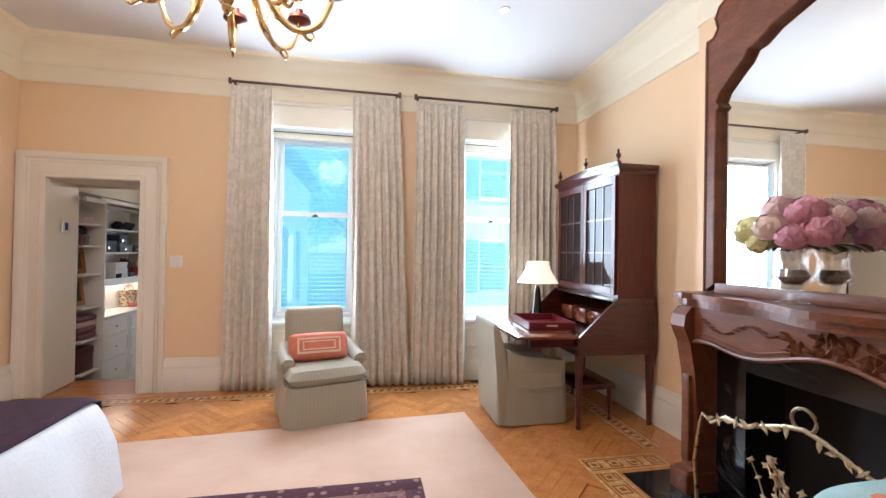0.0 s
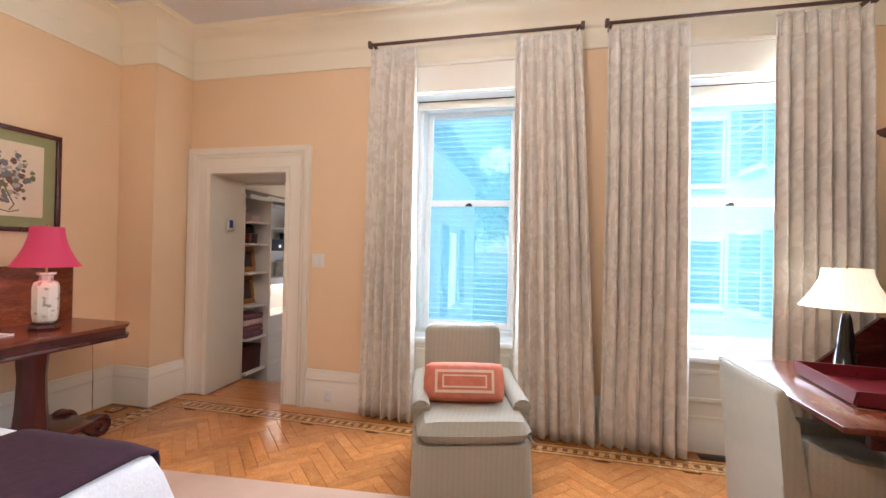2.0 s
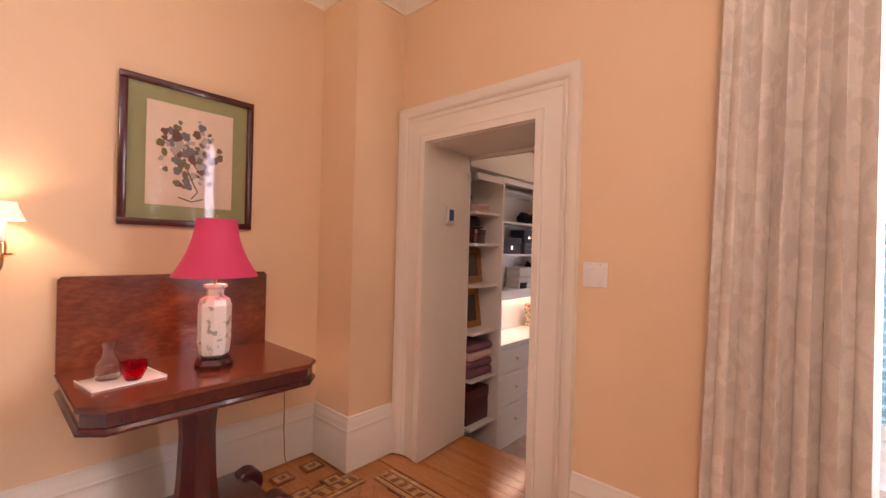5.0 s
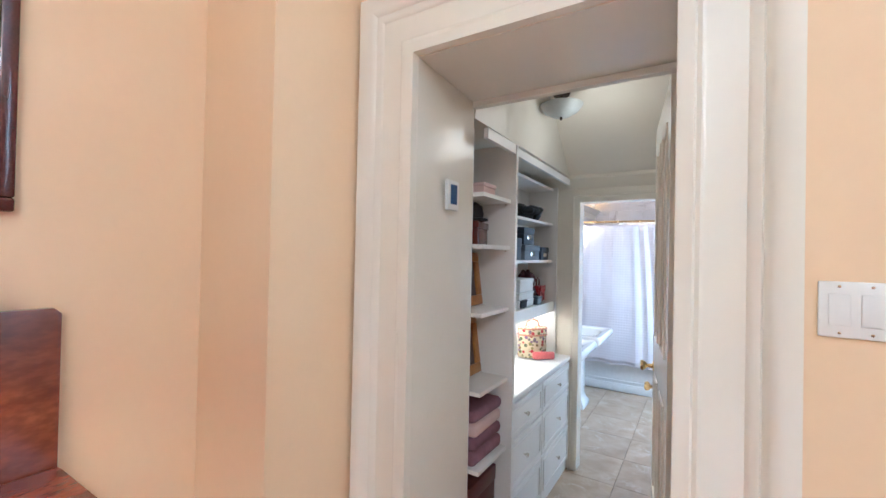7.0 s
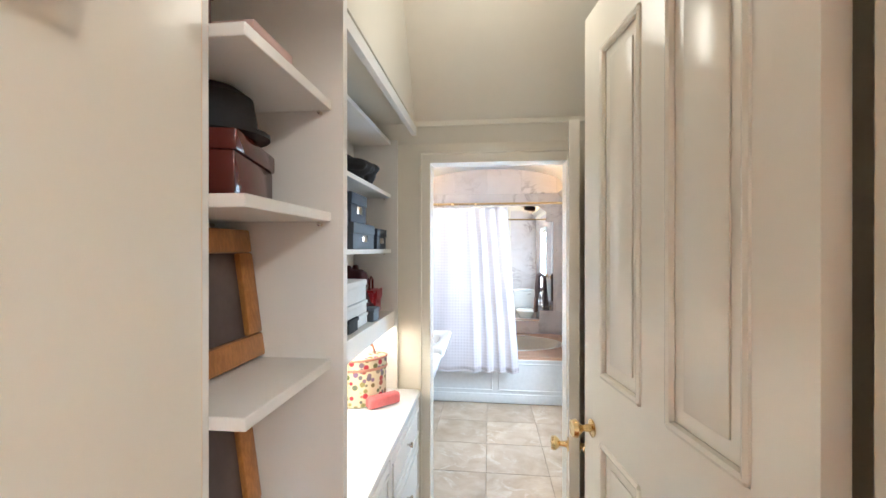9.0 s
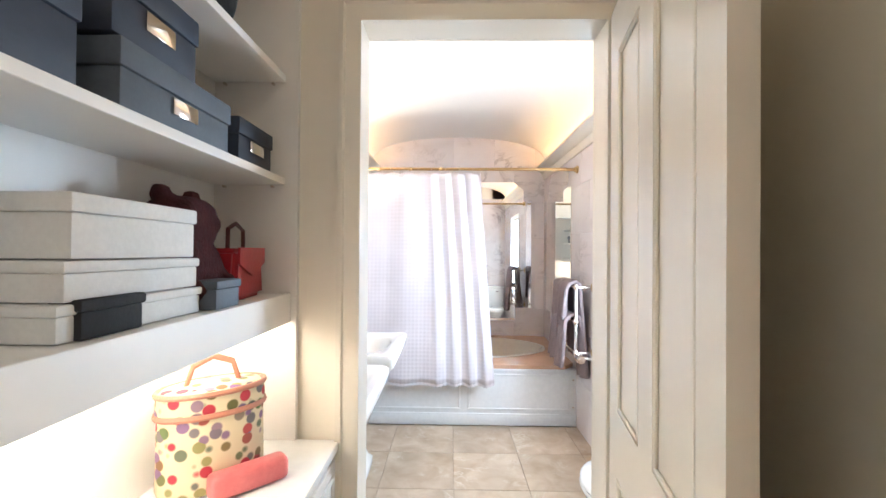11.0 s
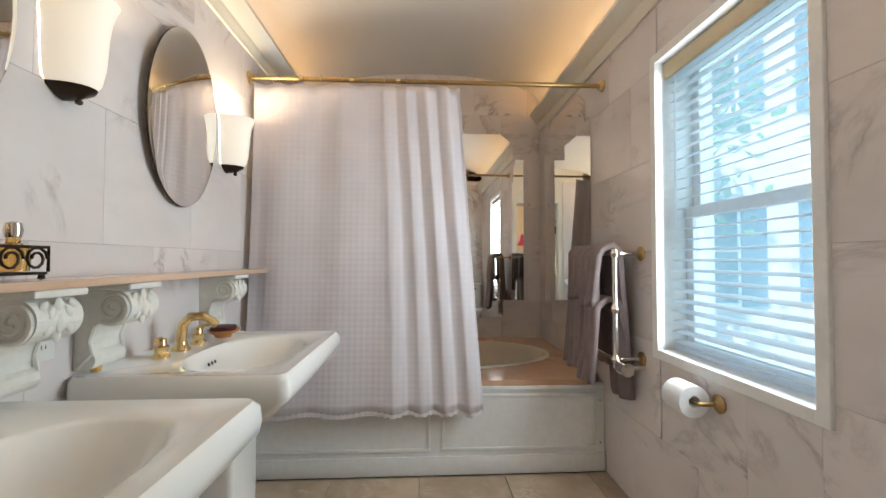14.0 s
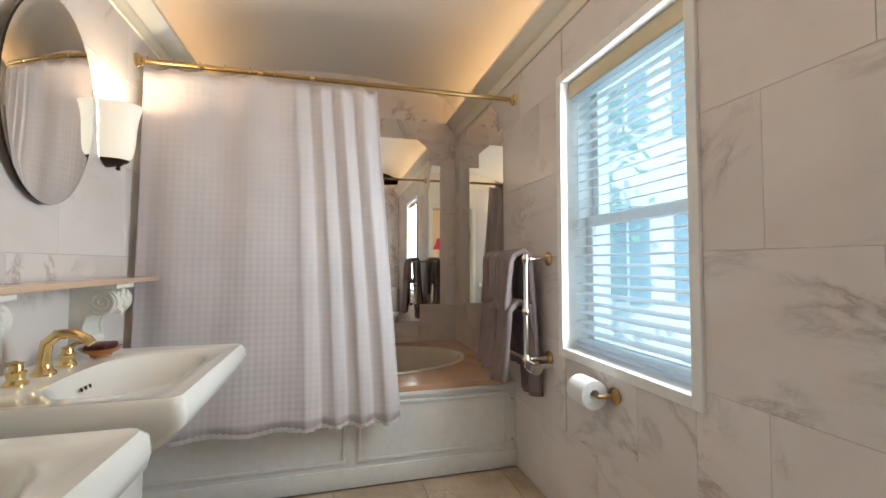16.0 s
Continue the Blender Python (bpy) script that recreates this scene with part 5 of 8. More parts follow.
for k in (-1, 1):
    b = bmesh.new()
    prism(b, [(-0.26, 0), (-0.02, 0), (-0.02, 1.119), (-0.24, 1.119), (-0.285, 1.07), (-0.295, 1.0), (-0.25, 0.90), (-0.215, 0.72), (-0.195, 0.45), (-0.20, 0.14), (-0.255, 0.13)], k * 0.80 - 0.055, k * 0.80 + 0.055, "y")
    o = part("pilaster", b, MANTEL, f, "scrolled console pilaster", False)
    part("fillet", box(-0.235, k * 0.80 - 0.03, 0.18, -0.19, k * 0.80 + 0.03, 0.70, 0.01), MANTEL, o)
    part("plinth", box(-0.275, k * 0.80 - 0.068, 0, -0.015, k * 0.80 + 0.068, 0.12, 0.006), MANTEL, o)
for y0, y1, z0 in ((-0.745, -0.551, 0.0), (0.551, 0.745, 0.0), (-0.55, 0.55, 0.78)):
    part("slip", box(-0.06, y0, z0, -0.002, y1, 1.0, 0.002), BLKMARB, f, "polished black marble slip", False)
for x0, y0, x1, y1, z1 in ((0.27, -0.60, 0.279, 0.60, 0.86), (0.0, -0.609, 0.27, -0.60, 0.86), (0.0, 0.60, 0.27, 0.609, 0.86), (0.0, -0.60, 0.27, 0.60, 0.012)):
    part("firebox_wall", box(x0, y0, 0.0, x1, y1, z1), SOOT, f, "sooty firebox wall", False)
setting("hearth", box(2.22, 0.86, -0.02, 2.72, 2.66, 0.004, 0.002), BLKMARB, "black marble hearth slab let into the floor")

m = thing("overmantel_mirror", pose(CBX - 0.004, 1.64, 1.202), "tall carved walnut overmantel mirror with shaped top", "mirror")
def mirror_edge(w, k):
    """Half outline of the shaped top, from the post inward."""
    return [(w, 1.54), (w - 0.005, 1.58), (w - 0.055, 1.585), (w - 0.085, 1.63), (w - 0.065, 1.70), (w - 0.095, 1.76), (w - 0.235, 1.82), (w - 0.35, 1.86), (w - 0.45, 1.91), (w - 0.62, 1.94), (0.0, 1.96)]
outer = [(0.855, 0.0)] + [(y, z) for y, z in mirror_edge(0.855, 0.3)]
inner = [(0.765, 0.06), (0.765, 1.12), (0.742, 1.14), (0.765, 1.175), (0.74, 1.23), (0.66, 1.30), (0.585, 1.36), (0.555, 1.41), (0.50, 1.42), (0.42, 1.47), (0.26, 1.52), (0.0, 1.55)]
half = outer + inner[::-1]
for k in (-1, 1):
    b = bmesh.new()
    ring_o = [(k * y, z) for y, z in outer]
    ring_i = [(k * y, z) for y, z in inner]
    prism(b, ring_o + ring_i[::-1], -0.06, 0.0, "x")
    part("frame", b, MANTEL, m, "carved shaped walnut frame", False)
    b = bmesh.new()
    tube(b, [(-0.06, k * (y + 0.006), z) for y, z in inner], 0.009, 6)
    tube(b, [(-0.058, k * (y - 0.01), z) for y, z in outer], 0.010, 6)
    part("moulding", b, MANTEL, m)
part("base_rail", box(-0.065, -0.764, 0.0, -0.001, 0.764, 0.06, 0.006), MANTEL, m)
part("glass", pushed([(-0.775, 0.05), (0.775, 0.05), (0.775, 1.20), (0.62, 1.38), (0.52, 1.46), (0.28, 1.56), (0, 1.59), (-0.28, 1.56), (-0.52, 1.46), (-0.62, 1.38), (-0.775, 1.20)], -0.02, -0.016, "x"), MIRROR, m, "silvered mirror glass", False)

# flowers in a footed glass vase
VASEG = window_pane("thin_vase_glass")
VASEG.node_tree.nodes["Mix Shader"].inputs[0].default_value = 0.16
v = thing("flower_vase", pose(2.575, 1.87, 1.201) @ Matrix.Scale(1.15, 4), "footed glass vase with pink and cream peonies", "vase")
part("bowl", turned([(0, 0.004), (0.06, 0.0), (0.062, 0.006), (0.02, 0.02), (0.012, 0.045), (0.03, 0.07), (0.068, 0.10), (0.07, 0.115), (0.055, 0.14), (0.05, 0.19), (0.075, 0.25), (0.072, 0.25), (0.046, 0.19), (0.05, 0.145), (0.062, 0.115), (0.03, 0.08), (0, 0.075)], 28), VASEG, v, "clear glass bowl on a foot")
part("water", turned([(0, 0.082), (0.03, 0.084), (0.06, 0.115), (0.048, 0.145), (0, 0.145)], 24), plain("murky_vase_filling", (0.10, 0.03, 0.02), 0.3), v, "dark stones in the vase")
PET = [mottled("pale_pink_petal", (0.80, 0.56, 0.56), (0.86, 0.66, 0.65), 30, 0.7, 0.1, 90), mottled("rose_petal", (0.60, 0.24, 0.34), (0.74, 0.42, 0.50), 30, 0.7, 0.1, 90),
       mottled("lime_petal", (0.70, 0.68, 0.30), (0.78, 0.74, 0.40), 30, 0.7, 0.1, 90), mottled("blush_petal", (0.78, 0.58, 0.50), (0.84, 0.68, 0.60), 30, 0.7, 0.1, 90)]
LEAF = mottled("dull_green_leaf", (0.07, 0.10, 0.04), (0.11, 0.14, 0.06), 20, 0.6, 0.1, 80)
rnd = random.Random(9)


def bloom(c, r, n):
    """A full-blown flower: cupped, overlapping petals wrapped round a ball."""
    b = bmesh.new()
    for i in range(n):
        z = 1 - 1.75 * (i + 0.3) / n
        a = i * 2.39996
        s_ = math.sqrt(max(0, 1 - z * z))
        d = Vector((s_ * math.cos(a), s_ * math.sin(a), z))
        size = r * rnd.uniform(0.95, 1.2)
        mm = Matrix.Translation(Vector(c) + d * r * rnd.uniform(0.72, 0.86)) @ d.to_track_quat('Z', 'Y').to_matrix().to_4x4() @ Matrix.Rotation(rnd.uniform(-0.4, 0.4), 4, 'Z') @ Matrix.Rotation(radians(rnd.uniform(8, 26)), 4, 'X')
        vs = grid_sheet(b, 5, 5, lambda u, w: ((u - 0.5) * size * (0.45 + 0.75 * math.sin(math.pi * (0.08 + 0.84 * w))), (w - 0.5) * size,
                                               -size * 0.42 * ((u - 0.5) ** 2 + (w - 0.5) ** 2) + 0.05 * size * math.sin(9 * u + i) * w * w))
        bmesh.ops.transform(b, matrix=mm, verts=[x for row in vs for x in row])
    lathe(b, [(0, -0.7 * r), (0.5 * r, -0.45 * r), (0.7 * r, 0), (0.5 * r, 0.45 * r), (0, 0.66 * r)], 10, Matrix.Translation(c))
    return b


for c, r, k, n_ in (((-0.03, 0.03, 0.385), 0.075, 0, 30), ((-0.06, 0.12, 0.30), 0.078, 2, 44), ((-0.03, -0.075, 0.365), 0.075, 1, 30), ((-0.10, 0.01, 0.31), 0.066, 3, 28), ((0.03, 0.10, 0.375), 0.062, 0, 26),
                    ((-0.04, -0.14, 0.29), 0.07, 1, 30), ((0.02, 0.175, 0.345), 0.040, 1, 20), ((0.05, -0.02, 0.385), 0.065, 3, 26), ((-0.10, -0.075, 0.27), 0.058, 1, 24), ((-0.09, 0.07, 0.25), 0.05, 2, 26),
                    ((0.03, -0.15, 0.35), 0.05, 0, 22)):
    part("bloom", bloom(c, r, n_), PET[k], v)
b = bmesh.new()
for i in range(24):
    a, rr = rnd.uniform(0, 6.28), rnd.uniform(0.03, 0.13)
    vs = grid_sheet(b, 2, 5, lambda u, w: ((u - 0.5) * 0.035 * math.sin(math.pi * (0.1 + 0.85 * w)), w * 0.08, -0.03 * w * w + 0.01 * abs(u - 0.5)))
    bmesh.ops.transform(b, matrix=Matrix.Translation((rr * math.cos(a) * 0.7, rr * math.sin(a), 0.25)) @ Matrix.Rotation(a - 1.57, 4, 'Z'), verts=[x for row in vs for x in row])
part("leaf", b, LEAF, v)

# brass fire screen with scrolling branches
s = thing("fire_screen", pose(2.38, 1.66, 0.006) @ Matrix.Scale(1.12, 4), "brass fire screen with scrolling leafy branches", "fire screen")
rim = [(0.50, 0.03), (0.52, 0.25), (0.49, 0.44), (0.47, 0.50), (0.42, 0.475), (0.34, 0.53), (0.25, 0.525), (0.17, 0.56), (0.07, 0.60), (0.0, 0.615)]
for k in (-1, 1):
    part("frame", bar([(0, k * y, z) for y, z in rim], 0.0095, 8), PALEBRASS, s, "shaped brass rim")
    b = bmesh.new()
    for x0 in (-0.10, 0.0):
        tube(b, [(x0, k * 0.50, 0.0), (x0 * 0.4, k * 0.50, 0.06), (0.0, k * 0.50, 0.03)], 0.012, 8)
    part("foot", b, PALEBRASS, s, "scrolled brass foot")
b = bmesh.new()
rnd = random.Random(21)
for k in range(12):
    y, z = rnd.uniform(-0.12, 0.12), 0.08
    pts = [(0, y * 0.2, z)]
    dy = rnd.uniform(-1, 1)
    for i in range(6):
        dy += rnd.uniform(-0.7, 0.7)
        pts.append((rnd.uniform(-0.01, 0.01), pts[-1][1] + dy * 0.022, pts[-1][2] + rnd.uniform(0.03, 0.085)))
    tube(b, pts, 0.0055, 6, lambda q: 1 - 0.5 * q)
    for p_ in pts[2:]:
        for _ in range(2):
            lathe(b, [(0, -1), (0.7, -0.3), (0.8, 0.2), (0, 1)], 5, Matrix.Translation(p_) @ Matrix.Rotation(rnd.uniform(0, 6), 4, 'X') @ Matrix.Diagonal((0.006, 0.011, 0.022, 1)))
part("branch", b, PALEBRASS, s, "leafy cast brass branches")
b = bmesh.new()
for k in (-1, 1):
    tube(b, [(0, 0.045 * math.sin(a), 0.650 - 0.045 * math.cos(a)) for a in [0.25 + 5.8 * i / 16 for i in range(17)]], 0.007, 8)
    for i in range(9):
        y = k * (0.06 + 0.045 * i)
        lathe(b, [(0, -1), (0.7, -0.3), (0.8, 0.2), (0, 1)], 5, Matrix.Translation((-0.008, y, 0.585 - 0.10 * (i / 9))) @ Matrix.Rotation(i * 1.3, 4, 'X') @ Matrix.Diagonal((0.008, 0.014, 0.03, 1)))
part("crest", b, PALEBRASS, s)
BLUE = mottled("pale_aqua_needlework", (0.36, 0.56, 0.58), (0.48, 0.66, 0.66), 12, 0.9, 0.4, 160)
s = thing("ottoman", pose(2.27, 1.10, 0.012) @ Matrix.Diagonal((1.2, 1.2, 1.45, 1)), "small aqua needlework ottoman with pink flowers", "ottoman")
b = bmesh.new()
cushion(b, 0.50, 0.50, 0.22, Matrix.Translation((0, 0, 0.36)), 14, 0.35)
part("pad", b, BLUE, s)
part("apron", box(-0.22, -0.22, 0.18, 0.22, 0.22, 0.30, 0.02), MAHOG, s)
for x in (-0.19, 0.19):
    for y in (-0.19, 0.19):
        part("leg", turned([(0.018, 0), (0.022, 0.02), (0.016, 0.05), (0.026, 0.18), (0, 0.18)], 10, Matrix.Translation((x, y, 0))), MAHOG, s)
b = bmesh.new()
for x, y in ((-0.12, 0.08), (0.02, 0.14), (0.10, -0.02), (-0.05, -0.08)):
    lathe(b, [(0, 0.008), (0.03, 0.004), (0.045, 0.0), (0, -0.004)], 9, Matrix.Translation((x, y, 0.466)))
part("flower", b, CORAL, s, "pink stitched flowers")

# chandelier
c = thing("chandelier", pose(-0.06, 2.14, -0.08), "gilt brass chandelier with curled arms", "chandelier")
part("canopy", turned([(0, 3.37), (0.03, 3.375), (0.05, 3.41), (0.07, 3.439), (0, 3.439)], 20), BRASS, c)
part("chain", bar([(0, 0, 3.38), (0, 0, 3.02)], 0.008, 8), OLDBRASS, c)
part("body", turned([(0, 2.57), (0.015, 2.575), (0.03, 2.60), (0.05, 2.64), (0.035, 2.68), (0.06, 2.72), (0.08, 2.76), (0.05, 2.80), (0.03, 2.86), (0.045, 2.92), (0.03, 2.97), (0.012, 3.02), (0, 3.03)], 20), BRASS, c, "turned gilt baluster")
DARKCUP = plain("dark_red_brown_bronze", (0.12, 0.03, 0.018), 0.3, 0.6)
BULB = glowing("warm_candle_bulb", (1.0, 0.74, 0.42), 14.0)
for i in range(8):
    mm = Matrix.Rotation(radians(45 * i + 12), 4, 'Z')
    pts = [(0.05, 0, 2.76), (0.12, 0, 2.70), (0.20, 0, 2.56), (0.29, 0, 2.50), (0.38, 0, 2.55), (0.43, 0, 2.66), (0.44, 0, 2.70)]
    b = bmesh.new()
    tube(b, spline(pts), 0.014, 8, lambda q: 1.25 - 0.4 * q + 0.10 * math.sin(40 * q))
    tube(b, spline([(0.20, 0, 2.57), (0.24, 0, 2.66), (0.29, 0, 2.69), (0.30, 0, 2.65), (0.27, 0, 2.64)]), 0.008, 6)
    tube(b, spline([(0.30, 0, 2.50), (0.34, 0, 2.47), (0.36, 0, 2.49), (0.345, 0, 2.51)]), 0.007, 6, lambda q: 1.2 - 0.6 * q)
    bmesh.ops.transform(b, matrix=mm, verts=b.verts[:])
    a = part("arm", b, BRASS, c, "curled gilt arm")
    part("cup", turned([(0.012, 2.685), (0.06, 2.71), (0.055, 2.73), (0.04, 2.735), (0.018, 2.74), (0.018, 2.77), (0, 2.77)], 14, mm @ Matrix.Translation((0.44, 0, 0))), DARKCUP, a, "dark red-brown drip cup")
    part("candle", turned([(0.011, 2.77), (0.011, 2.87), (0, 2.87)], 10, mm @ Matrix.Translation((0.44, 0, 0))), PORC, a)
    part("bulb", turned([(0, 2.87), (0.012, 2.885), (0.014, 2.90), (0.006, 2.925), (0, 2.935)], 10, mm @ Matrix.Translation((0.44, 0, 0))), BULB, a, "lit candle bulb")
part("pendant", turned([(0, 2.50), (0.010, 2.51), (0.022, 2.53), (0.02, 2.545), (0.034, 2.56), (0, 2.58)], 14), BRASS, c)
lamp("chandelier_light", 'POINT', pose(-0.06, 2.14, 2.86), 80, (1.0, 0.86, 0.70), 0.25)
b = turned([(0.045, 3.350), (0.045, 3.359), (0.03, 3.359), (0.03, 3.350), (0.045, 3.350)], 18, Matrix.Translation((1.60, 3.35, 0)))
d_ = thing("recessed_downlight", pose(0, 0, 0), "small white recessed ceiling downlight", "downlight")
part("trim_ring", b, WHITE, d_)
part("lens", turned([(0, 3.356), (0.03, 3.356)], 16, Matrix.Translation((1.60, 3.35, 0))), glowing("downlight_lens", (1, 0.85, 0.65), 6.0), d_)

# ---- closet: shelves, drawers, doors, things on the shelves ----
CF, CFR, DV = -2.37, -2.44, 5.60                                             # front of the shelving
k = thing("closet_shelving", pose(0, 0, 0), "white built-in open shelving with thin shelves", "shelving")
part("side_panel", box(CW + 0.002, 5.266, -0.14, CF - 0.08, 5.28, 1.965), SHELFW, k, smooth=False)
part("divider", box(CW + 0.002, DV, FL + 0.002, CF, DV + 0.025, 1.955), SHELFW, k, smooth=False)
part("end_panel", box(CW + 0.002, 6.93, FL + 0.002, CFR - 0.11, 6.948, 1.965), SHELFW, k, smooth=False)
part("top_rail", box(CF - 0.024, 5.266, 1.905, CF - 0.002, DV - 0.001, 1.955, 0.002), SHELFW, k, "white top fascia rail", False)
part("top_rail", box(CFR - 0.018, DV + 0.026, 1.94, CFR + 0.006, 6.868, 1.985, 0.002), SHELFW, k, "white top fascia rail", False)
part("back_panel", box(CW + 0.002, 5.281, -0.14, CW + 0.008, 6.929, 1.94), SHELFW, k, smooth=False)
LS = (1.67, 1.43, 1.115, 0.755, 0.40)
for z in LS + (0.04,):
    part("shelf", box(CW + 0.008, 5.281, z - 0.02, CF - 0.026, DV - 0.001, z, 0.002), SHELFW, k, smooth=False)
RS = (1.93, 1.645, 1.349)
for z in RS:
    part("shelf", box(CW + 0.008, DV + 0.026, z - 0.02, CFR - 0.145, 6.929, z, 0.002), SHELFW, k, smooth=False)
o = part("shelf", box(CW + 0.008, DV + 0.026, 0.996, CFR - 0.145, 6.929, 1.016, 0.002), SHELFW, k, smooth=False)
part("fascia", box(CFR - 0.145, DV + 0.026, 0.935, CFR - 0.125, 6.929, 1.018, 0.002), SHELFW, o, "white fascia hiding a strip light", False)
part("side_panel_glow_rail", box(CW + 0.05, 5.70, 0.983, CFR - 0.23, 6.88, 0.992), glowing("warm_shelf_strip", (1.0, 0.83, 0.62), 8.5), o, "warm strip light under the shelf", False)
for z in LS[:4]:
    for x in (CF - 0.05, CF - 0.30):
        b = bmesh.new()
        lathe(b, [(0.004, 0), (0.004, 0.012), (0, 0.014)], 8, pose(x, DV, z - 0.026, 90, 0, 0))
        part("shelf_pin", b, CHROME, k)
for z in RS[1:]:
    for x in (CFR - 0.18, CFR - 0.32):
        b = bmesh.new()
        lathe(b, [(0.004, 0), (0.004, 0.012), (0, 0.014)], 8, pose(x, 6.929, z - 0.026, 90, 0, 0))
        part("shelf_pin", b, CHROME, k)

c = thing("drawer_cabinet", pose(0, 0, 0), "white two-column drawer cabinet with small knobs", "cabinet")
part("carcass", box(CW + 0.01, DV + 0.026, FL + 0.002, CFR - 0.01, 6.94, 0.565), SHELFW, c, smooth=False)
for i in range(2):
    y0 = DV + 0.03 + i * 0.655
    zz = [FL + 0.09, FL + 0.37, FL + 0.65, 0.555]
    for a, b_ in zip(zz, zz[1:]):
        dr = bmesh.new()
        bx(dr, CFR - 0.01, y0, a, CFR + 0.008, y0 + 0.645, b_ - 0.01, 0.003)
        for q in (0, 1):
            w = 0.045
            bx(dr, CFR + 0.0075, y0 + 0.03, a + 0.03 if not q else b_ - 0.055, CFR + 0.015, y0 + 0.615, a + 0.045 if not q else b_ - 0.04, 0.003)
            bx(dr, CFR + 0.0075, y0 + 0.03 if not q else y0 + 0.60, a + 0.045, CFR + 0.015, y0 + 0.045 if not q else y0 + 0.615, b_ - 0.055, 0.003)
        o = part("drawer", dr, SHELFW, c, smooth=False)
        part("knob", turned([(0.005, 0), (0.005, 0.012), (0.013, 0.018), (0.012, 0.026), (0, 0.028)], 12, pose(CFR + 0.008, y0 + 0.3225, (a + b_) / 2, 0, 90, 0)), CHROME, o, "small nickel knob")
w = solo("worktop", box(CW + 0.009, DV + 0.026, 0.566, CFR + 0.015, 6.942, 0.594, 0.004), WHITE, "plain white worktop over the drawers", "worktop", kind="")

def panelled_door(name, m, w, h, t, panels, label, knob_z, knob2=None, hinges=(), bead=0.011):
    """A panelled door: hinge edge at the local origin, the leaf along +x."""
    d = new(name)
    d.matrix_world = m
    tagged(d, label, "door", "", "structure")
    b = bmesh.new()
    xs = sorted({0.0, w} | {x for p_ in panels for x in (p_[0], p_[2])})
    bx(b, 0, -t / 2 + 0.008, 0, w, t / 2 - 0.008, h)
    for sgn in (-1, 1):
        y0, y1 = (t / 2 - 0.008, t / 2) if sgn > 0 else (-t / 2, -t / 2 + 0.008)
        cells_z = sorted({0.0, h} | {z for p_ in panels for z in (p_[1], p_[3])})
        for i in range(len(xs) - 1):
            for j in range(len(cells_z) - 1):
                cx, cz = (xs[i] + xs[i + 1]) / 2, (cells_z[j] + cells_z[j + 1]) / 2
                if not any(p_[0] < cx < p_[2] and p_[1] < cz < p_[3] for p_ in panels):
                    bx(b, xs[i], y0, cells_z[j], xs[i + 1], y1, cells_z[j + 1])
    part("leaf", b, TRIM, d, smooth=False)
    for x0, z0, x1, z1 in panels:
        for sgn in (-1, 1):
            q = bmesh.new()
            y = sgn * (t / 2 - 0.004)
            pts = [(x0 + 0.008, y, z0 + 0.008), (x1 - 0.008, y, z0 + 0.008), (x1 - 0.008, y, z1 - 0.008), (x0 + 0.008, y, z1 - 0.008)]
            for a, c_ in zip(pts, pts[1:] + pts[:1]):
                tube(q, [a, c_], bead, 8)
            f0 = t / 2 - 0.0085
            if bead > 0.006:
                bx(q, x0 + 0.05, min(sgn * f0, sgn * (f0 + 0.005)), z0 + 0.05, x1 - 0.05, max(sgn * f0, sgn * (f0 + 0.005)), z1 - 0.05, 0.004)
            part("panel", q, TRIM, d)
    KN = [(0.024, 0), (0.026, 0.004), (0.012, 0.008), (0.009, 0.03), (0.02, 0.04), (0.027, 0.05), (0.024, 0.062), (0, 0.066)]
    for sgn in (-1, 1):
        part("knob", turned(KN, 18, pose(w - 0.06, sgn * t / 2, knob_z, -90 * sgn, 0, 0)), BRASS, d, "polished brass knob")
    if knob2:
        part("thumb_turn", turned([(0.012, 0), (0.012, 0.006), (0.005, 0.01), (0.005, 0.03), (0.011, 0.035), (0.011, 0.045), (0, 0.05)], 12, pose(w, 0, knob2, 0, 90, 0)), BRASS, d)
    for z in hinges:
        hb = bmesh.new()
        bx(hb, -0.004, -t / 2 - 0.004, z - 0.05, 0.03, -t / 2 - 0.001, z + 0.05)
        lathe(hb, [(0.008, -0.055), (0.008, 0.055), (0, 0.058)], 10, Matrix.Translation((-0.006, -t / 2 - 0.004, z)))
        part("hinge", hb, OLDBRASS, d, "aged brass hinge")
    return d


PAN = [(0.11, 0.22, 0.33, 0.80), (0.43, 0.22, 0.65, 0.80), (0.11, 0.98, 0.33, 1.90), (0.43, 0.98, 0.65, 1.90)]
# the leaf swings into the closet and stands open along its east wall
panelled_door("door_1", pose(-1.635, 5.295, 0.012, 0, 0, 98.3), 0.765, 2.04, 0.04, PAN, "ivory four-panel door standing open into the closet", 0.815, 0.70, (0.25, 1.85))
PAN2 = [(0.09, 0.20, 0.29, 0.85), (0.39, 0.20, 0.59, 0.85), (0.09, 1.02, 0.29, 1.96), (0.39, 1.02, 0.59, 1.96)]
panelled_door("door_2", pose(-1.640, 6.915, FL + 0.012, 0, 0, 260), 0.68, 2.10, 0.036, PAN2, "ivory four-panel bathroom door standing open", 0.92, bead=0.005)

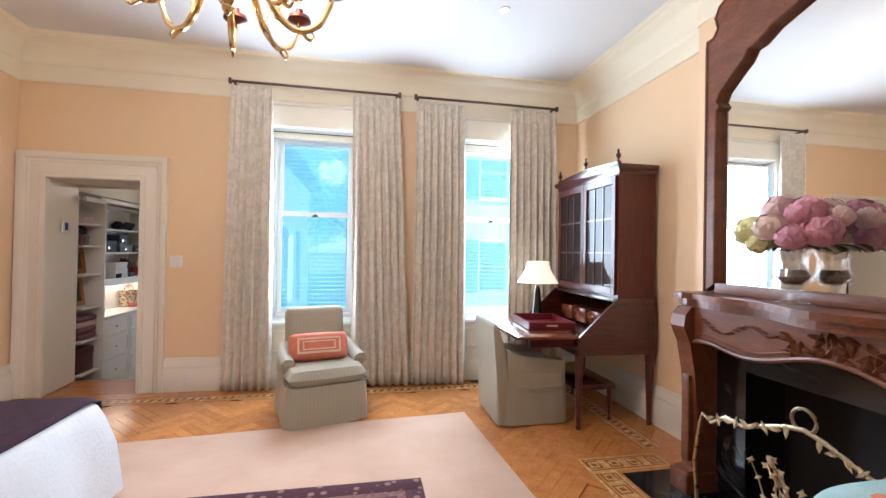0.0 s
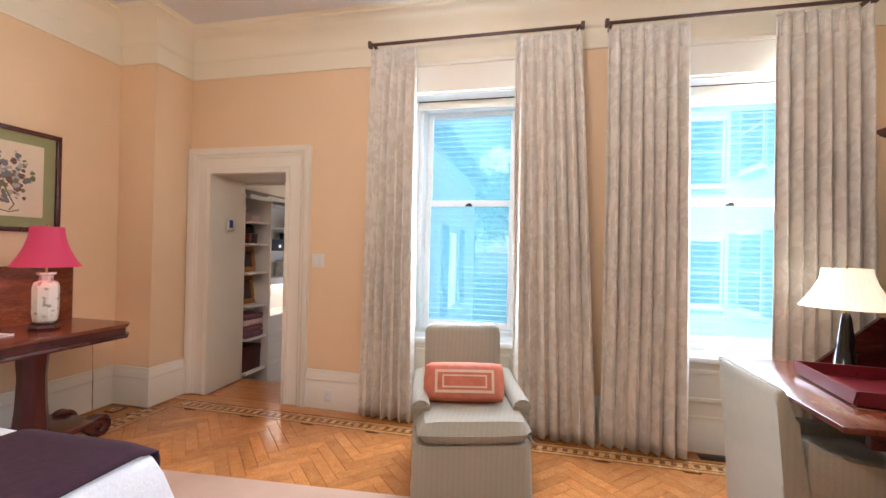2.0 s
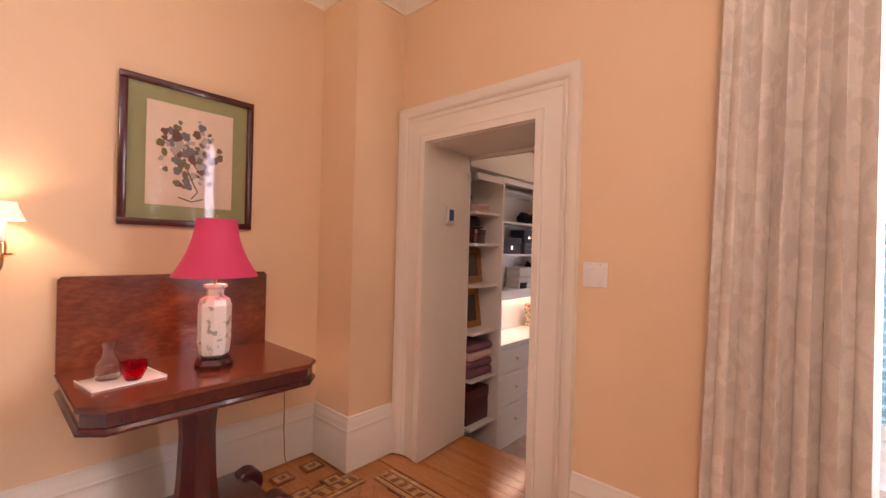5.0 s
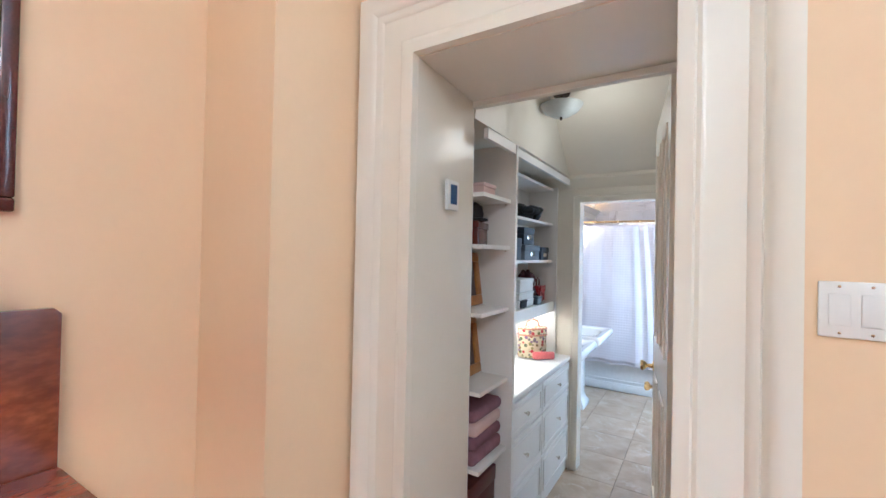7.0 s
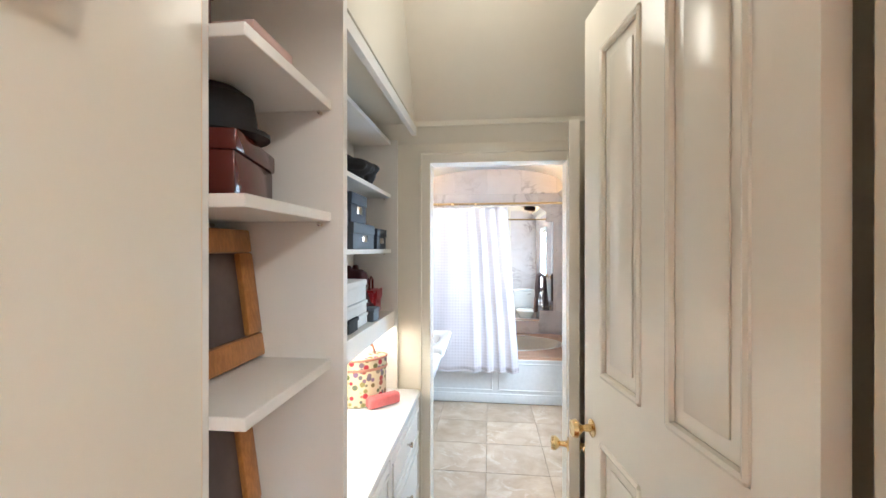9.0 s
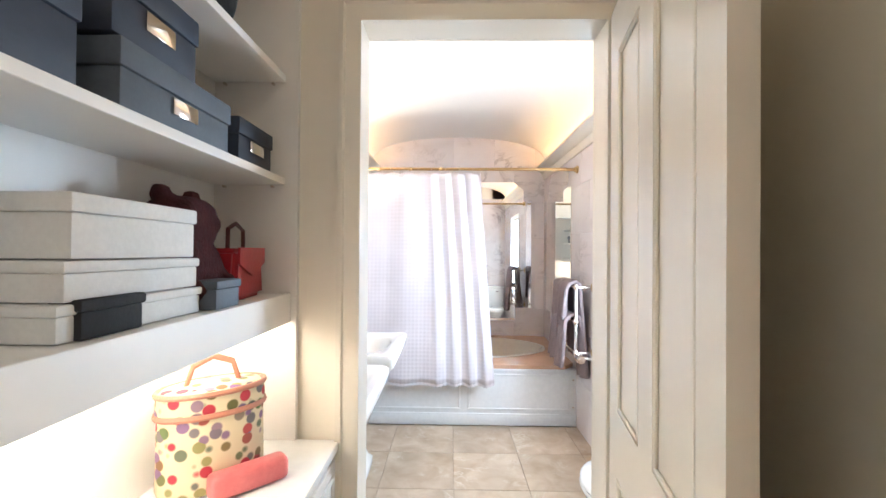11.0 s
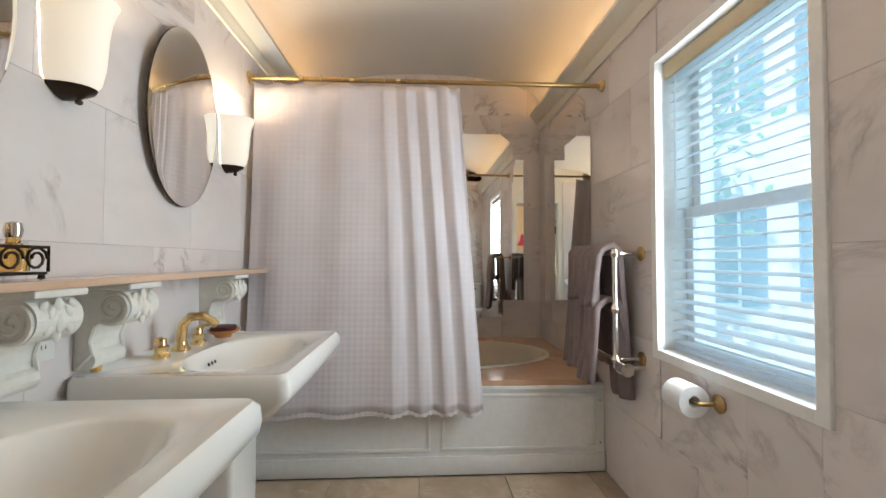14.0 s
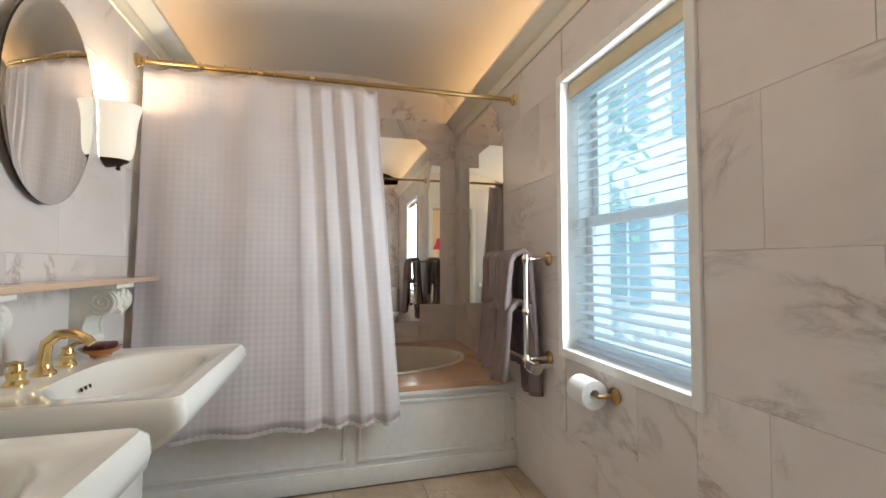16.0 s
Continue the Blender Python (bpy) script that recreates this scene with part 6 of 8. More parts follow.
# ceiling lamp
l = thing("ceiling_lamp", pose(-2.27, 6.03, 0), "dark bronze ceiling lamp with a frosted glass bowl", "ceiling lamp")
part("canopy", turned([(0, 2.33), (0.045, 2.332), (0.062, 2.37), (0.068, 2.418), (0, 2.418)], 22), BRONZE, l, "dark bronze canopy")
part("bowl", turned([(0, 2.205), (0.05, 2.21), (0.095, 2.235), (0.125, 2.275), (0.12, 2.278), (0.085, 2.245), (0.04, 2.222), (0, 2.218)], 28), mottled("frosted_bowl", (0.34, 0.36, 0.35), (0.40, 0.42, 0.40), 12, 0.35, 0.05, 60), l, "frosted glass bowl")
part("finial", turned([(0, 2.185), (0.008, 2.192), (0.008, 2.205), (0.004, 2.21), (0.004, 2.335), (0, 2.335)], 10), BRONZE, l)
# added fill light for the closet; the ceiling lamp itself is unlit
lamp("closet_fill", 'POINT', pose(-2.05, 6.00, 2.10), 1.5, (1.0, 0.84, 0.64), 0.10)

# ---- things on the shelves ----
BLK = mottled("black_cloth", (0.010, 0.010, 0.012), (0.02, 0.02, 0.022), 20, 0.8, 0.3, 150)
NAVY = mottled("navy_card", (0.022, 0.032, 0.055), (0.035, 0.045, 0.07), 10, 0.6, 0.1, 120)
GREYB = mottled("blue_grey_card", (0.09, 0.11, 0.14), (0.12, 0.14, 0.17), 10, 0.6, 0.1, 120)
MAROON = mottled("maroon_leather", (0.07, 0.010, 0.012), (0.10, 0.016, 0.016), 20, 0.4, 0.2, 120)
RUST = mottled("rust_card", (0.20, 0.035, 0.02), (0.25, 0.05, 0.03), 14, 0.5, 0.1, 120)
PALEP = mottled("pale_pink_card", (0.66, 0.46, 0.44), (0.70, 0.52, 0.49), 12, 0.7, 0.1, 120)
MAUVE = mottled("mauve_cloth", (0.20, 0.09, 0.12), (0.27, 0.13, 0.17), 14, 0.9, 0.4, 120)
CARD = mottled("white_card", (0.70, 0.70, 0.68), (0.76, 0.76, 0.74), 12, 0.7, 0.1, 120)
HONEY = wooden("honey_wood_frame", (0.34, 0.13, 0.03), (0.48, 0.21, 0.055), (0.58, 0.28, 0.09), 0.35, (6, 6, 2), 3.0)
REDL = mottled("bright_red_leather", (0.34, 0.012, 0.022), (0.42, 0.02, 0.03), 14, 0.35, 0.15, 120)


def lidded_box(x, y, z, dx, dy, dz, mat, label, lid=0.3, rz=0, tag=False, group="storage boxes"):
    t = thing("storage_box", pose(x, y, z, 0, 0, rz), label, "box", group)
    part("body", box(-dx / 2, -dy / 2, 0, dx / 2, dy / 2, dz * (1 - lid), 0.003), mat, t)
    part("lid", box(-dx / 2 - 0.004, -dy / 2 - 0.004, dz * (1 - lid), dx / 2 + 0.004, dy / 2 + 0.004, dz, 0.004), mat, t)
    if tag:
        hd = bmesh.new()
        bx(hd, dx / 2 + 0.001, -0.035, dz * 0.28, dx / 2 + 0.004, 0.035, dz * 0.55, 0.001)
        part("label_holder", hd, CHROME, t, "metal label holder")
    return t


def soft_hat(x, y, z, r, h, mat, label, rz=0):
    t = thing("hat", pose(x, y, z, 0, 0, rz), label, "hat")
    part("brim", turned([(r * 0.8, 0.002), (r, 0.006), (r, 0.014), (r * 0.75, 0.02)], 24, None, 0.8), mat, t)
    part("crown", turned([(r * 0.78, 0.01), (r * 0.80, h * 0.4), (r * 0.74, h * 0.8), (r * 0.5, h), (0, h * 0.94)], 24, None, 0.8), mat, t)


def leaning_frame(y, z, w, h, label, lean=8):
    t = thing("picture_frame", pose(-2.565, y, z + 0.003, 0, -lean, 0), label, "picture frame", "leaning frames")
    for a0, a1, c0, c1 in ((-w / 2, w / 2, h - 0.05, h), (-w / 2, w / 2, 0, 0.05), (-w / 2, -w / 2 + 0.05, 0.05, h - 0.05), (w / 2 - 0.05, w / 2, 0.05, h - 0.05)):
        part("moulding", box(0, a0, c0, 0.022, a1, c1, 0.006), HONEY, t)
    part("picture", box(0.004, -w / 2 + 0.045, 0.045, 0.010, w / 2 - 0.045, h - 0.045), mottled("dim_picture", (0.06, 0.04, 0.04), (0.12, 0.08, 0.07), 7, 0.3, 0.02, 60), t, "dark picture", False)


# left bay, from the top shelf down
lidded_box(-2.58, 5.335, LS[0], 0.12, 0.10, 0.14, MAROON, "small maroon box on the closet shelf")
lidded_box(-2.55, 5.455, LS[0], 0.20, 0.13, 0.065, PALEP, "pale pink card box on the closet shelf")
t = thing("mug", pose(-2.52, 5.56, LS[0]), "small white mug on the closet shelf", "mug")
part("cup", turned([(0, 0), (0.028, 0.001), (0.03, 0.06), (0.027, 0.06), (0.025, 0.006), (0, 0.006)], 18), PORC, t)
part("handle", bar([(0, 0.028, 0.05), (0, 0.05, 0.045), (0, 0.05, 0.02), (0, 0.029, 0.012)], 0.004, 8), PORC, t)
lidded_box(-2.585, 5.44, LS[1], 0.20, 0.22, 0.115, plain("dark_red_lacquer", (0.10, 0.013, 0.009), 0.15), "glossy dark red lacquered box under a black hat", 0.3, 14)
lidded_box(-2.70, 5.555, LS[1], 0.10, 0.05, 0.07, CARD, "small pale box on the closet shelf")
soft_hat(-2.575, 5.44, LS[1] + 0.117, 0.118, 0.097, BLK, "black felt hat resting on a box")
leaning_frame(5.442, LS[2], 0.31, 0.275, "honey wood picture frame leaning on the shelf")
leaning_frame(5.445, LS[3], 0.30, 0.31, "honey wood picture frame leaning on the lower shelf")
for i, (dz, mt) in enumerate(((0.07, MAUVE), (0.06, MAUVE), (0.065, PALEP), (0.06, MAUVE))):
    t = solo("folded_blanket", box(-0.14, -0.15, 0, 0.14, 0.15, dz, 0.025, 3), mt, "folded mauve blanket in a stack", "blanket", pose(-2.56, 5.44, LS[4] + 0.001 + sum((0.071, 0.061, 0.066, 0.061)[:i]), 0, 0, (i % 3 - 1) * 1.5), "folded blankets")
t = lidded_box(-2.57, 5.44, 0.041, 0.24, 0.28, 0.26, MAROON, "dark maroon box on the bottom shelf")
# right bay
rnd = random.Random(4)
b = bmesh.new()
for i in range(16):
    cushion(b, 0.10, 0.08, 0.05, pose(rnd.uniform(-0.06, 0.06), rnd.uniform(-0.13, 0.13), 0.03 + rnd.uniform(0, 0.055), rnd.uniform(-40, 40), rnd.uniform(-40, 40), rnd.uniform(0, 180)), 6, 0.4)
cloth = solo("scarf", b, BLK, "crumpled black scarf on the shelf", "scarf", pose(-2.67, 6.55, RS[1] + 0.004)).modifiers.new("skin", 'REMESH')
cloth.mode, cloth.voxel_size, cloth.use_smooth_shade = 'VOXEL', 0.006, True
lidded_box(-2.68, 6.50, RS[2], 0.16, 0.30, 0.11, GREYB, "blue-grey card box with a metal label", 0.4, 0, True)
lidded_box(-2.68, 6.77, RS[2], 0.17, 0.17, 0.10, NAVY, "navy card box with a metal label", 0.4, 0, True)
lidded_box(-2.68, 6.44, RS[2] + 0.113, 0.15, 0.20, 0.12, NAVY, "navy card box with a metal label on another", 0.4, 0, True)
lidded_box(-2.68, 6.12, RS[2], 0.16, 0.32, 0.15, NAVY, "large navy card box with a metal label", 0.4, 0, True)
z = 1.017
for dz, w in ((0.05, 0.30), (0.055, 0.28), (0.09, 0.26)):
    lidded_box(-2.68, 6.41, z, 0.15, w, dz, CARD, "white card box in a stack")
    z += dz + 0.002
lidded_box(-2.615, 6.34, 1.017, 0.04, 0.11, 0.055, BLK, "small black box on the closet shelf")
lidded_box(-2.63, 6.62, 1.017, 0.10, 0.09, 0.06, GREYB, "small blue-grey box on the closet shelf")
g = thing("handbag", pose(-2.655, 6.79, 1.017, 0, 0, 96) @ Matrix.Scale(1.06, 4), "small bright red leather handbag", "handbag")
b = bmesh.new()
prism(b, [(-0.095, 0), (0.095, 0), (0.078, 0.12), (-0.078, 0.12)], -0.035, 0.035, "y")
bmesh.ops.bevel(b, geom=b.edges[:], offset=0.012, segments=3, affect='EDGES')
part("body", b, REDL, g)
b = bmesh.new()
prism(b, [(-0.078, 0.122), (0.078, 0.122), (0.08, 0.085), (0.03, 0.065), (0.0, 0.055), (-0.03, 0.065), (-0.08, 0.085)], -0.042, -0.036, "y")
part("flap", b, REDL, g, smooth=False)
part("handle", bar([(-0.045, 0, 0.12), (-0.043, 0, 0.165), (0, 0, 0.18), (0.043, 0, 0.165), (0.045, 0, 0.12)], 0.005, 8), MAROON, g)
b = bmesh.new()
cushion(b, 0.15, 0.16, 0.15, Matrix.Translation((0, 0, 0.075)), 10, 0.5)
cushion(b, 0.12, 0.13, 0.115, Matrix.Translation((0.01, 0, 0.18)), 10, 0.5)
for s_ in (-1, 1):
    cushion(b, 0.03, 0.045, 0.045, Matrix.Translation((0.0, s_ * 0.05, 0.235)), 6, 0.5)
    cushion(b, 0.10, 0.06, 0.06, pose(0.05, s_ * 0.065, 0.04, 0, 0, s_ * 20), 6, 0.5)
toy = solo("soft_toy", b, mottled("maroon_plush", (0.035, 0.006, 0.008), (0.07, 0.012, 0.014), 40, 1.0, 0.9, 160), "dark maroon plush toy beside the handbag", "toy", pose(-2.70, 6.63, 1.017))
skin = toy.modifiers.new("skin", 'REMESH')
skin.mode, skin.voxel_size, skin.use_smooth_shade = 'VOXEL', 0.007, True

# floral cosmetics case and coral pouch on the worktop
FLOR = Nodes("floral_print_cloth")
_v = FLOR.coord((1, 1, 1))
_vo = FLOR.n("ShaderNodeTexVoronoi", Scale=34.0)
FLOR.l(_v, _vo.inputs["Vector"])
_hue = FLOR.ramp(_vo.outputs["Color"], [(0.25, (0.45, 0.03, 0.05)), (0.42, (0.12, 0.17, 0.05)), (0.6, (0.22, 0.11, 0.26)), (0.8, (0.28, 0.25, 0.09))])
FLOR.base(FLOR.mix(FLOR.ramp(_vo.outputs[0], [(0.40, (1, 1, 1)), (0.50, (0, 0, 0))]), (0.66, 0.56, 0.37), _hue)).set(Roughness=0.6)
FLOR = FLOR.m
TANL = mottled("tan_pink_leather", (0.45, 0.19, 0.12), (0.52, 0.24, 0.16), 14, 0.5, 0.15, 120)
t = thing("cosmetics_case", pose(-2.665, 6.715, 0.595, 0, 0, 40) @ Matrix.Diagonal((0.93, 0.93, 1.42, 1)), "oval floral cosmetics case with coral trim", "case")
part("body", turned([(0, 0.002), (0.118, 0.002), (0.122, 0.01), (0.120, 0.12), (0, 0.12)], 32, None, 0.58), FLOR, t)
part("lid", turned([(0.122, 0.125), (0.124, 0.13), (0.122, 0.155), (0.11, 0.162), (0, 0.168)], 32, None, 0.58), FLOR, t)
for z in (0.124, 0.158):
    part("trim_band", bar([(0.124 * math.cos(a / 16 * math.pi), 0.0725 * math.sin(a / 16 * math.pi), z) for a in range(33)], 0.005, 6), TANL, t)
part("handle", bar([(-0.06, 0, 0.162), (-0.045, 0, 0.195), (0, 0, 0.208), (0.045, 0, 0.195), (0.06, 0, 0.162)], 0.006, 8), TANL, t)
b = bmesh.new()
bx(b, -0.085, -0.025, 0.0, 0.085, 0.025, 0.055, 0.014, 3)
solo("pouch", b, mottled("coral_vinyl", (0.60, 0.13, 0.14), (0.68, 0.20, 0.19), 14, 0.35, 0.1, 90), "coral vinyl zip pouch lying on the worktop", "pouch", pose(-2.565, 6.69, 0.596, 0, 0, 44))

# ---- bathroom ----
# window
w = new("window_3")
tagged(w, "white bathroom sash window in a plain white surround", "window", "", "structure")
b = bmesh.new()
for y0, y1, z0, z1 in ((BY0 - 0.035, BY0 + 0.004, BZ0 - 0.035, BZ1 + 0.035), (BY1 - 0.004, BY1 + 0.035, BZ0 - 0.035, BZ1 + 0.035), (BY0 + 0.004, BY1 - 0.004, BZ1 - 0.004, BZ1 + 0.035), (BY0 + 0.004, BY1 - 0.004, BZ0 - 0.035, BZ0 + 0.004)):
    bx(b, BE - 0.012, y0, z0, BE + 0.20, y1, z1, 0.003)
part("window_frame", b, WHITE, w, smooth=False)
for z0, z1, x in ((BZ0 + 0.004, 1.08, BE + 0.12), (1.04, BZ1 - 0.004, BE + 0.155)):
    b = bmesh.new()
    y0, y1 = BY0 + 0.004, BY1 - 0.004
    bx(b, x, y0, z0, x + 0.03, y0 + 0.045, z1, 0.003)
    bx(b, x, y1 - 0.045, z0, x + 0.03, y1, z1, 0.003)
    bx(b, x + 0.001, y0 + 0.045, z0, x + 0.029, y1 - 0.045, z0 + 0.045, 0.003)
    bx(b, x + 0.001, y0 + 0.045, z1 - 0.045, x + 0.029, y1 - 0.045, z1, 0.003)
    o = part("sash", b, WHITE, w, smooth=False)
    g = part("pane", box(x + 0.013, y0 + 0.045, z0 + 0.045, x + 0.017, y1 - 0.045, z1 - 0.045), PANE, o, "clear glass pane with an added glare film", False)
    g.visible_shadow = False
bl = thing("window_blind", pose(0, 0, 0), "white slatted bathroom blind with a tan valance", "blind")
part("valance", box(BE + 0.03, BY0 + 0.006, BZ1 - 0.075, BE + 0.045, BY1 - 0.006, BZ1 - 0.006, 0.003), TANWOOD, bl, "tan wooden valance", False)
part("headrail", box(BE + 0.048, BY0 + 0.008, BZ1 - 0.06, BE + 0.095, BY1 - 0.008, BZ1 - 0.012, 0.003), SLAT, bl, smooth=False)
me = mesh_of("slat", pushed([(-0.023, -0.001), (0.0, 0.0022), (0.023, -0.001), (0.023, 0.0008), (0.0, 0.004), (-0.023, 0.0008)], BY0 + 0.01, BY1 - 0.01, "y"), SLAT)
for i in range(27):
    o = new("slat", me)
    o.matrix_world = pose(BE + 0.072, 0, BZ0 + 0.045 + i * 0.0425, 0, -12, 0)
    o.parent = bl
part("bottom_rail", box(BE + 0.055, BY0 + 0.01, BZ0 + 0.012, BE + 0.09, BY1 - 0.01, BZ0 + 0.026, 0.003), SLAT, bl)
part("wand", bar([(BE + 0.045, BY1 - 0.06, BZ1 - 0.07), (BE + 0.040, BY1 - 0.06, 0.98)], 0.0035, 6), SLAT, bl)

# tub with panelled front
t = thing("bathtub", pose(0, 0, 0), "built-in oval bathtub with pink marble deck and white panels", "bathtub")
TY, TZ = 9.22, 0.20
b = bmesh.new()
ring_n = 48
cx, cy, ra, rb = (BW + BE) / 2 + 0.03, (TY + BN) / 2 + 0.02, 0.80, 0.44
def deck_edge(i):
    a = 2 * math.pi * i / ring_n
    c, s_ = math.cos(a), math.sin(a)
    q = min((BE - 0.002 - cx) / c if c > 1e-6 else (BW + 0.002 - cx) / c if c < -1e-6 else 9, (BN - 0.002 - cy) / s_ if s_ > 1e-6 else (TY - 0.015 - cy) / s_ if s_ < -1e-6 else 9)
    return (cx + c * q, cy + s_ * q)
o1 = [deck_edge(i) for i in range(ring_n)]
i1 = [(cx + ra * math.cos(2 * math.pi * i / ring_n), cy + rb * math.sin(2 * math.pi * i / ring_n)) for i in range(ring_n)]
rows = [[b.verts.new((*p_, z)) for p_ in pts] for pts, z in ((o1, TZ - 0.03), (o1, TZ), (i1, TZ), (i1, TZ - 0.03))]
for p_, q in zip(rows, rows[1:]):
    for i in range(ring_n):
        b.faces.new((p_[i], p_[(i + 1) % ring_n], q[(i + 1) % ring_n], q[i]))
part("deck", b, PINKMARB, t, "warm pink marble tub deck", False)
b = bmesh.new()
lathe(b, [(1.03, 0.004), (1.02, 0.014), (0.985, 0.014), (0.96, -0.02), (0.90, -0.30), (0.80, -0.38), (0, -0.40)], 48, Matrix.Translation((cx, cy, TZ)) @ Matrix.Diagonal((ra, rb, 1, 1)))
part("basin", b, mottled("ivory_enamel", (0.72, 0.64, 0.52), (0.75, 0.67, 0.55), 4, 0.12, 0.0, 30), t, "ivory oval basin")
b = bmesh.new()
bx(b, BW + 0.002, TY, FL, BE - 0.002, TY + 0.03, TZ - 0.031)
part("front_panel", b, WHITE, t, smooth=False)
part("plinth", box(BW + 0.002, TY - 0.016, FL, BE - 0.002, TY, FL + 0.10, 0.006), WHITE, t)
part("top_rail", box(BW + 0.002, TY - 0.02, TZ - 0.055, BE - 0.002, TY, TZ - 0.031, 0.006), WHITE, t)
mx = -1.99
for x0, x1 in ((BW + 0.03, mx - 0.03), (mx + 0.03, BE - 0.05)):
    b = bmesh.new()
    z0, z1 = FL + 0.125, TZ - 0.075
    for a0, c0, a1, c1 in ((x0, z0, x1, z0 + 0.018), (x0, z1 - 0.018, x1, z1), (x0, z0 + 0.018, x0 + 0.018, z1 - 0.018), (x1 - 0.018, z0 + 0.018, x1, z1 - 0.018)):
        bx(b, a0, TY - 0.012, c0, a1, TY - 0.0005, c1, 0.004)
    part("panel_moulding", b, WHITE, t)
for z in (-0.15, 0.08):
    part("screw", turned([(0.006, 0), (0.006, 0.002), (0, 0.003)], 10, pose(BE - 0.025, TY - 0.001, z, 90, 0, 0)), BRASS, t)

# mirrors of the alcove, with stepped corners
def stepped(u0, u1, z0, z1, s):
    return [(u0 + 2 * s, z0), (u1 - 2 * s, z0), (u1 - 2 * s, z0 + s * 1.6), (u1, z0 + s * 1.6), (u1, z1 - s * 2.4), (u1 - s, z1 - s * 2.4), (u1 - s, z1 - s), (u1 - 2.2 * s, z1), (u0 + 2.2 * s, z1), (u0 + s, z1 - s), (u0 + s, z1 - s * 2.4), (u0, z1 - s * 2.4), (u0, z0 + s * 1.6), (u0 + 2 * s, z0 + s * 1.6)]
solo("wall_mirror", pushed(stepped(-2.80, -1.20, 0.37, 1.93, 0.09), BN - 0.010, BN - 0.003, "y"), MIRROR, "large frameless mirror with stepped corners over the tub", "mirror", smooth=False)
solo("wall_mirror", pushed(stepped(9.36, 10.28, 0.38, 1.93, 0.09), BE - 0.010, BE - 0.003, "x"), MIRROR, "tall frameless mirror with stepped corners beside the tub", "mirror", smooth=False)

# shower curtain and rod
RY, RZ = 9.205, 1.832
r = thing("shower_rod", pose(0, RY, RZ), "brass shower curtain rod with round flanges", "curtain rod")
part("rod", bar([(BW + 0.01, 0, 0), (BE - 0.01, 0, 0)], 0.0125, 12), OLDBRASS, r)
for x, k_ in ((BW, 90), (BE, -90)):
    part("flange", turned([(0, 0), (0.034, 0.001), (0.034, 0.008), (0.024, 0.014), (0.024, 0.024), (0.015, 0.03), (0, 0.03)], 20, pose(x, 0, 0, 0, k_, 0)), BRASS, r)
for x in (-2.72, -2.45, -2.2):
    part("collar", bar([(x - 0.012, 0, 0), (x + 0.012, 0, 0)], 0.0145, 12), BRASS, r)
WAFF = Nodes("lilac_grey_waffle_cloth")
_v = WAFF.coord((1, 1, 1))
_c = WAFF.ramp(WAFF.noise(_v, 3.0, 3), [(0.3, (0.60, 0.55, 0.57)), (0.7, (0.66, 0.61, 0.63))])
_wx, _wz = WAFF.n("ShaderNodeTexWave", Scale=10.0), WAFF.n("ShaderNodeTexWave", Scale=10.0)
_wz.bands_direction = 'Z'
WAFF.l(_v, _wx.inputs["Vector"])
WAFF.l(_v, _wz.inputs["Vector"])
_hh = WAFF.mix(0.5, _wx.outputs[0], _wz.outputs[0])
WAFF.base(WAFF.mix(WAFF.ramp(_hh, [(0.3, (0.03,) * 3), (0.6, (0, 0, 0))]), _c, (0.38, 0.34, 0.36))).set(Roughness=0.85, Sheen_Weight=0.2)
WAFF.bump(_hh, 0.36, 0.003)
WAFF = WAFF.m
c = thing("shower_curtain", pose(0, RY, 0), "lilac-grey waffle-weave shower curtain drawn partly across", "shower curtain")
rnd = random.Random(8)
ph = [rnd.uniform(-1, 1) for _ in range(14)]
def sc(u, v):
    x0, x1 = BW + 0.035, (-1.86 * v + -1.745 * (1 - v))
    uu = u + 0.012 * math.sin(9 * u)
    late = max(0.0, uu - 0.58) / 0.42
    dens = 4.4 * uu + 1.9 * late ** 1.3
    wv = 0.8 * math.sin(2 * math.pi * dens + 0.7 * math.sin(3 * v + 5 * u)) + 0.35 * math.sin(17 * u + 2 * v + 1)
    amp = 0.008 + 0.011 * min(late * 2.2, 1.0) + 0.005 * math.sin(11 * u + 1) ** 2
    z = 0.075 + 0.007 * math.sin(2 * math.pi * dens) * (1 - v) + v * (1.80 - 0.075)
    if v > 0.97:
        z -= 0.012 * (1 - math.cos(2 * math.pi * 9 * u)) * 0.5
    return (x0 + (x1 - x0) * u + 0.004 * math.sin(4 * math.pi * dens), wv * amp * (0.75 + 0.25 * v) - 0.10 * (1 - v) ** 1.4 - 0.012, z)
b = bmesh.new()
grid_sheet(b, 190, 36, sc)
o = part("panel", b, WAFF, c)
md = o.modifiers.new("cloth", 'SOLIDIFY')
md.thickness = 0.003
b = bmesh.new()
grid_sheet(b, 190, 2, lambda u, v: tuple(Vector(sc(u, 0.0)) + Vector((0, -0.003, -0.018 + 0.02 * v + 0.005 * math.sin(u * 900)))))
part("fringe", b, WAFF, c)
for i in range(10):
    p_ = sc((i + 0.05) / 9.6, 1.0)
    part("hook", bar([(p_[0], 0.016 * math.cos(a / 8 * 2 * math.pi), RZ + 0.004 + 0.020 * math.sin(a / 8 * 2 * math.pi)) for a in range(9)], 0.0018, 6), CHROME, c)

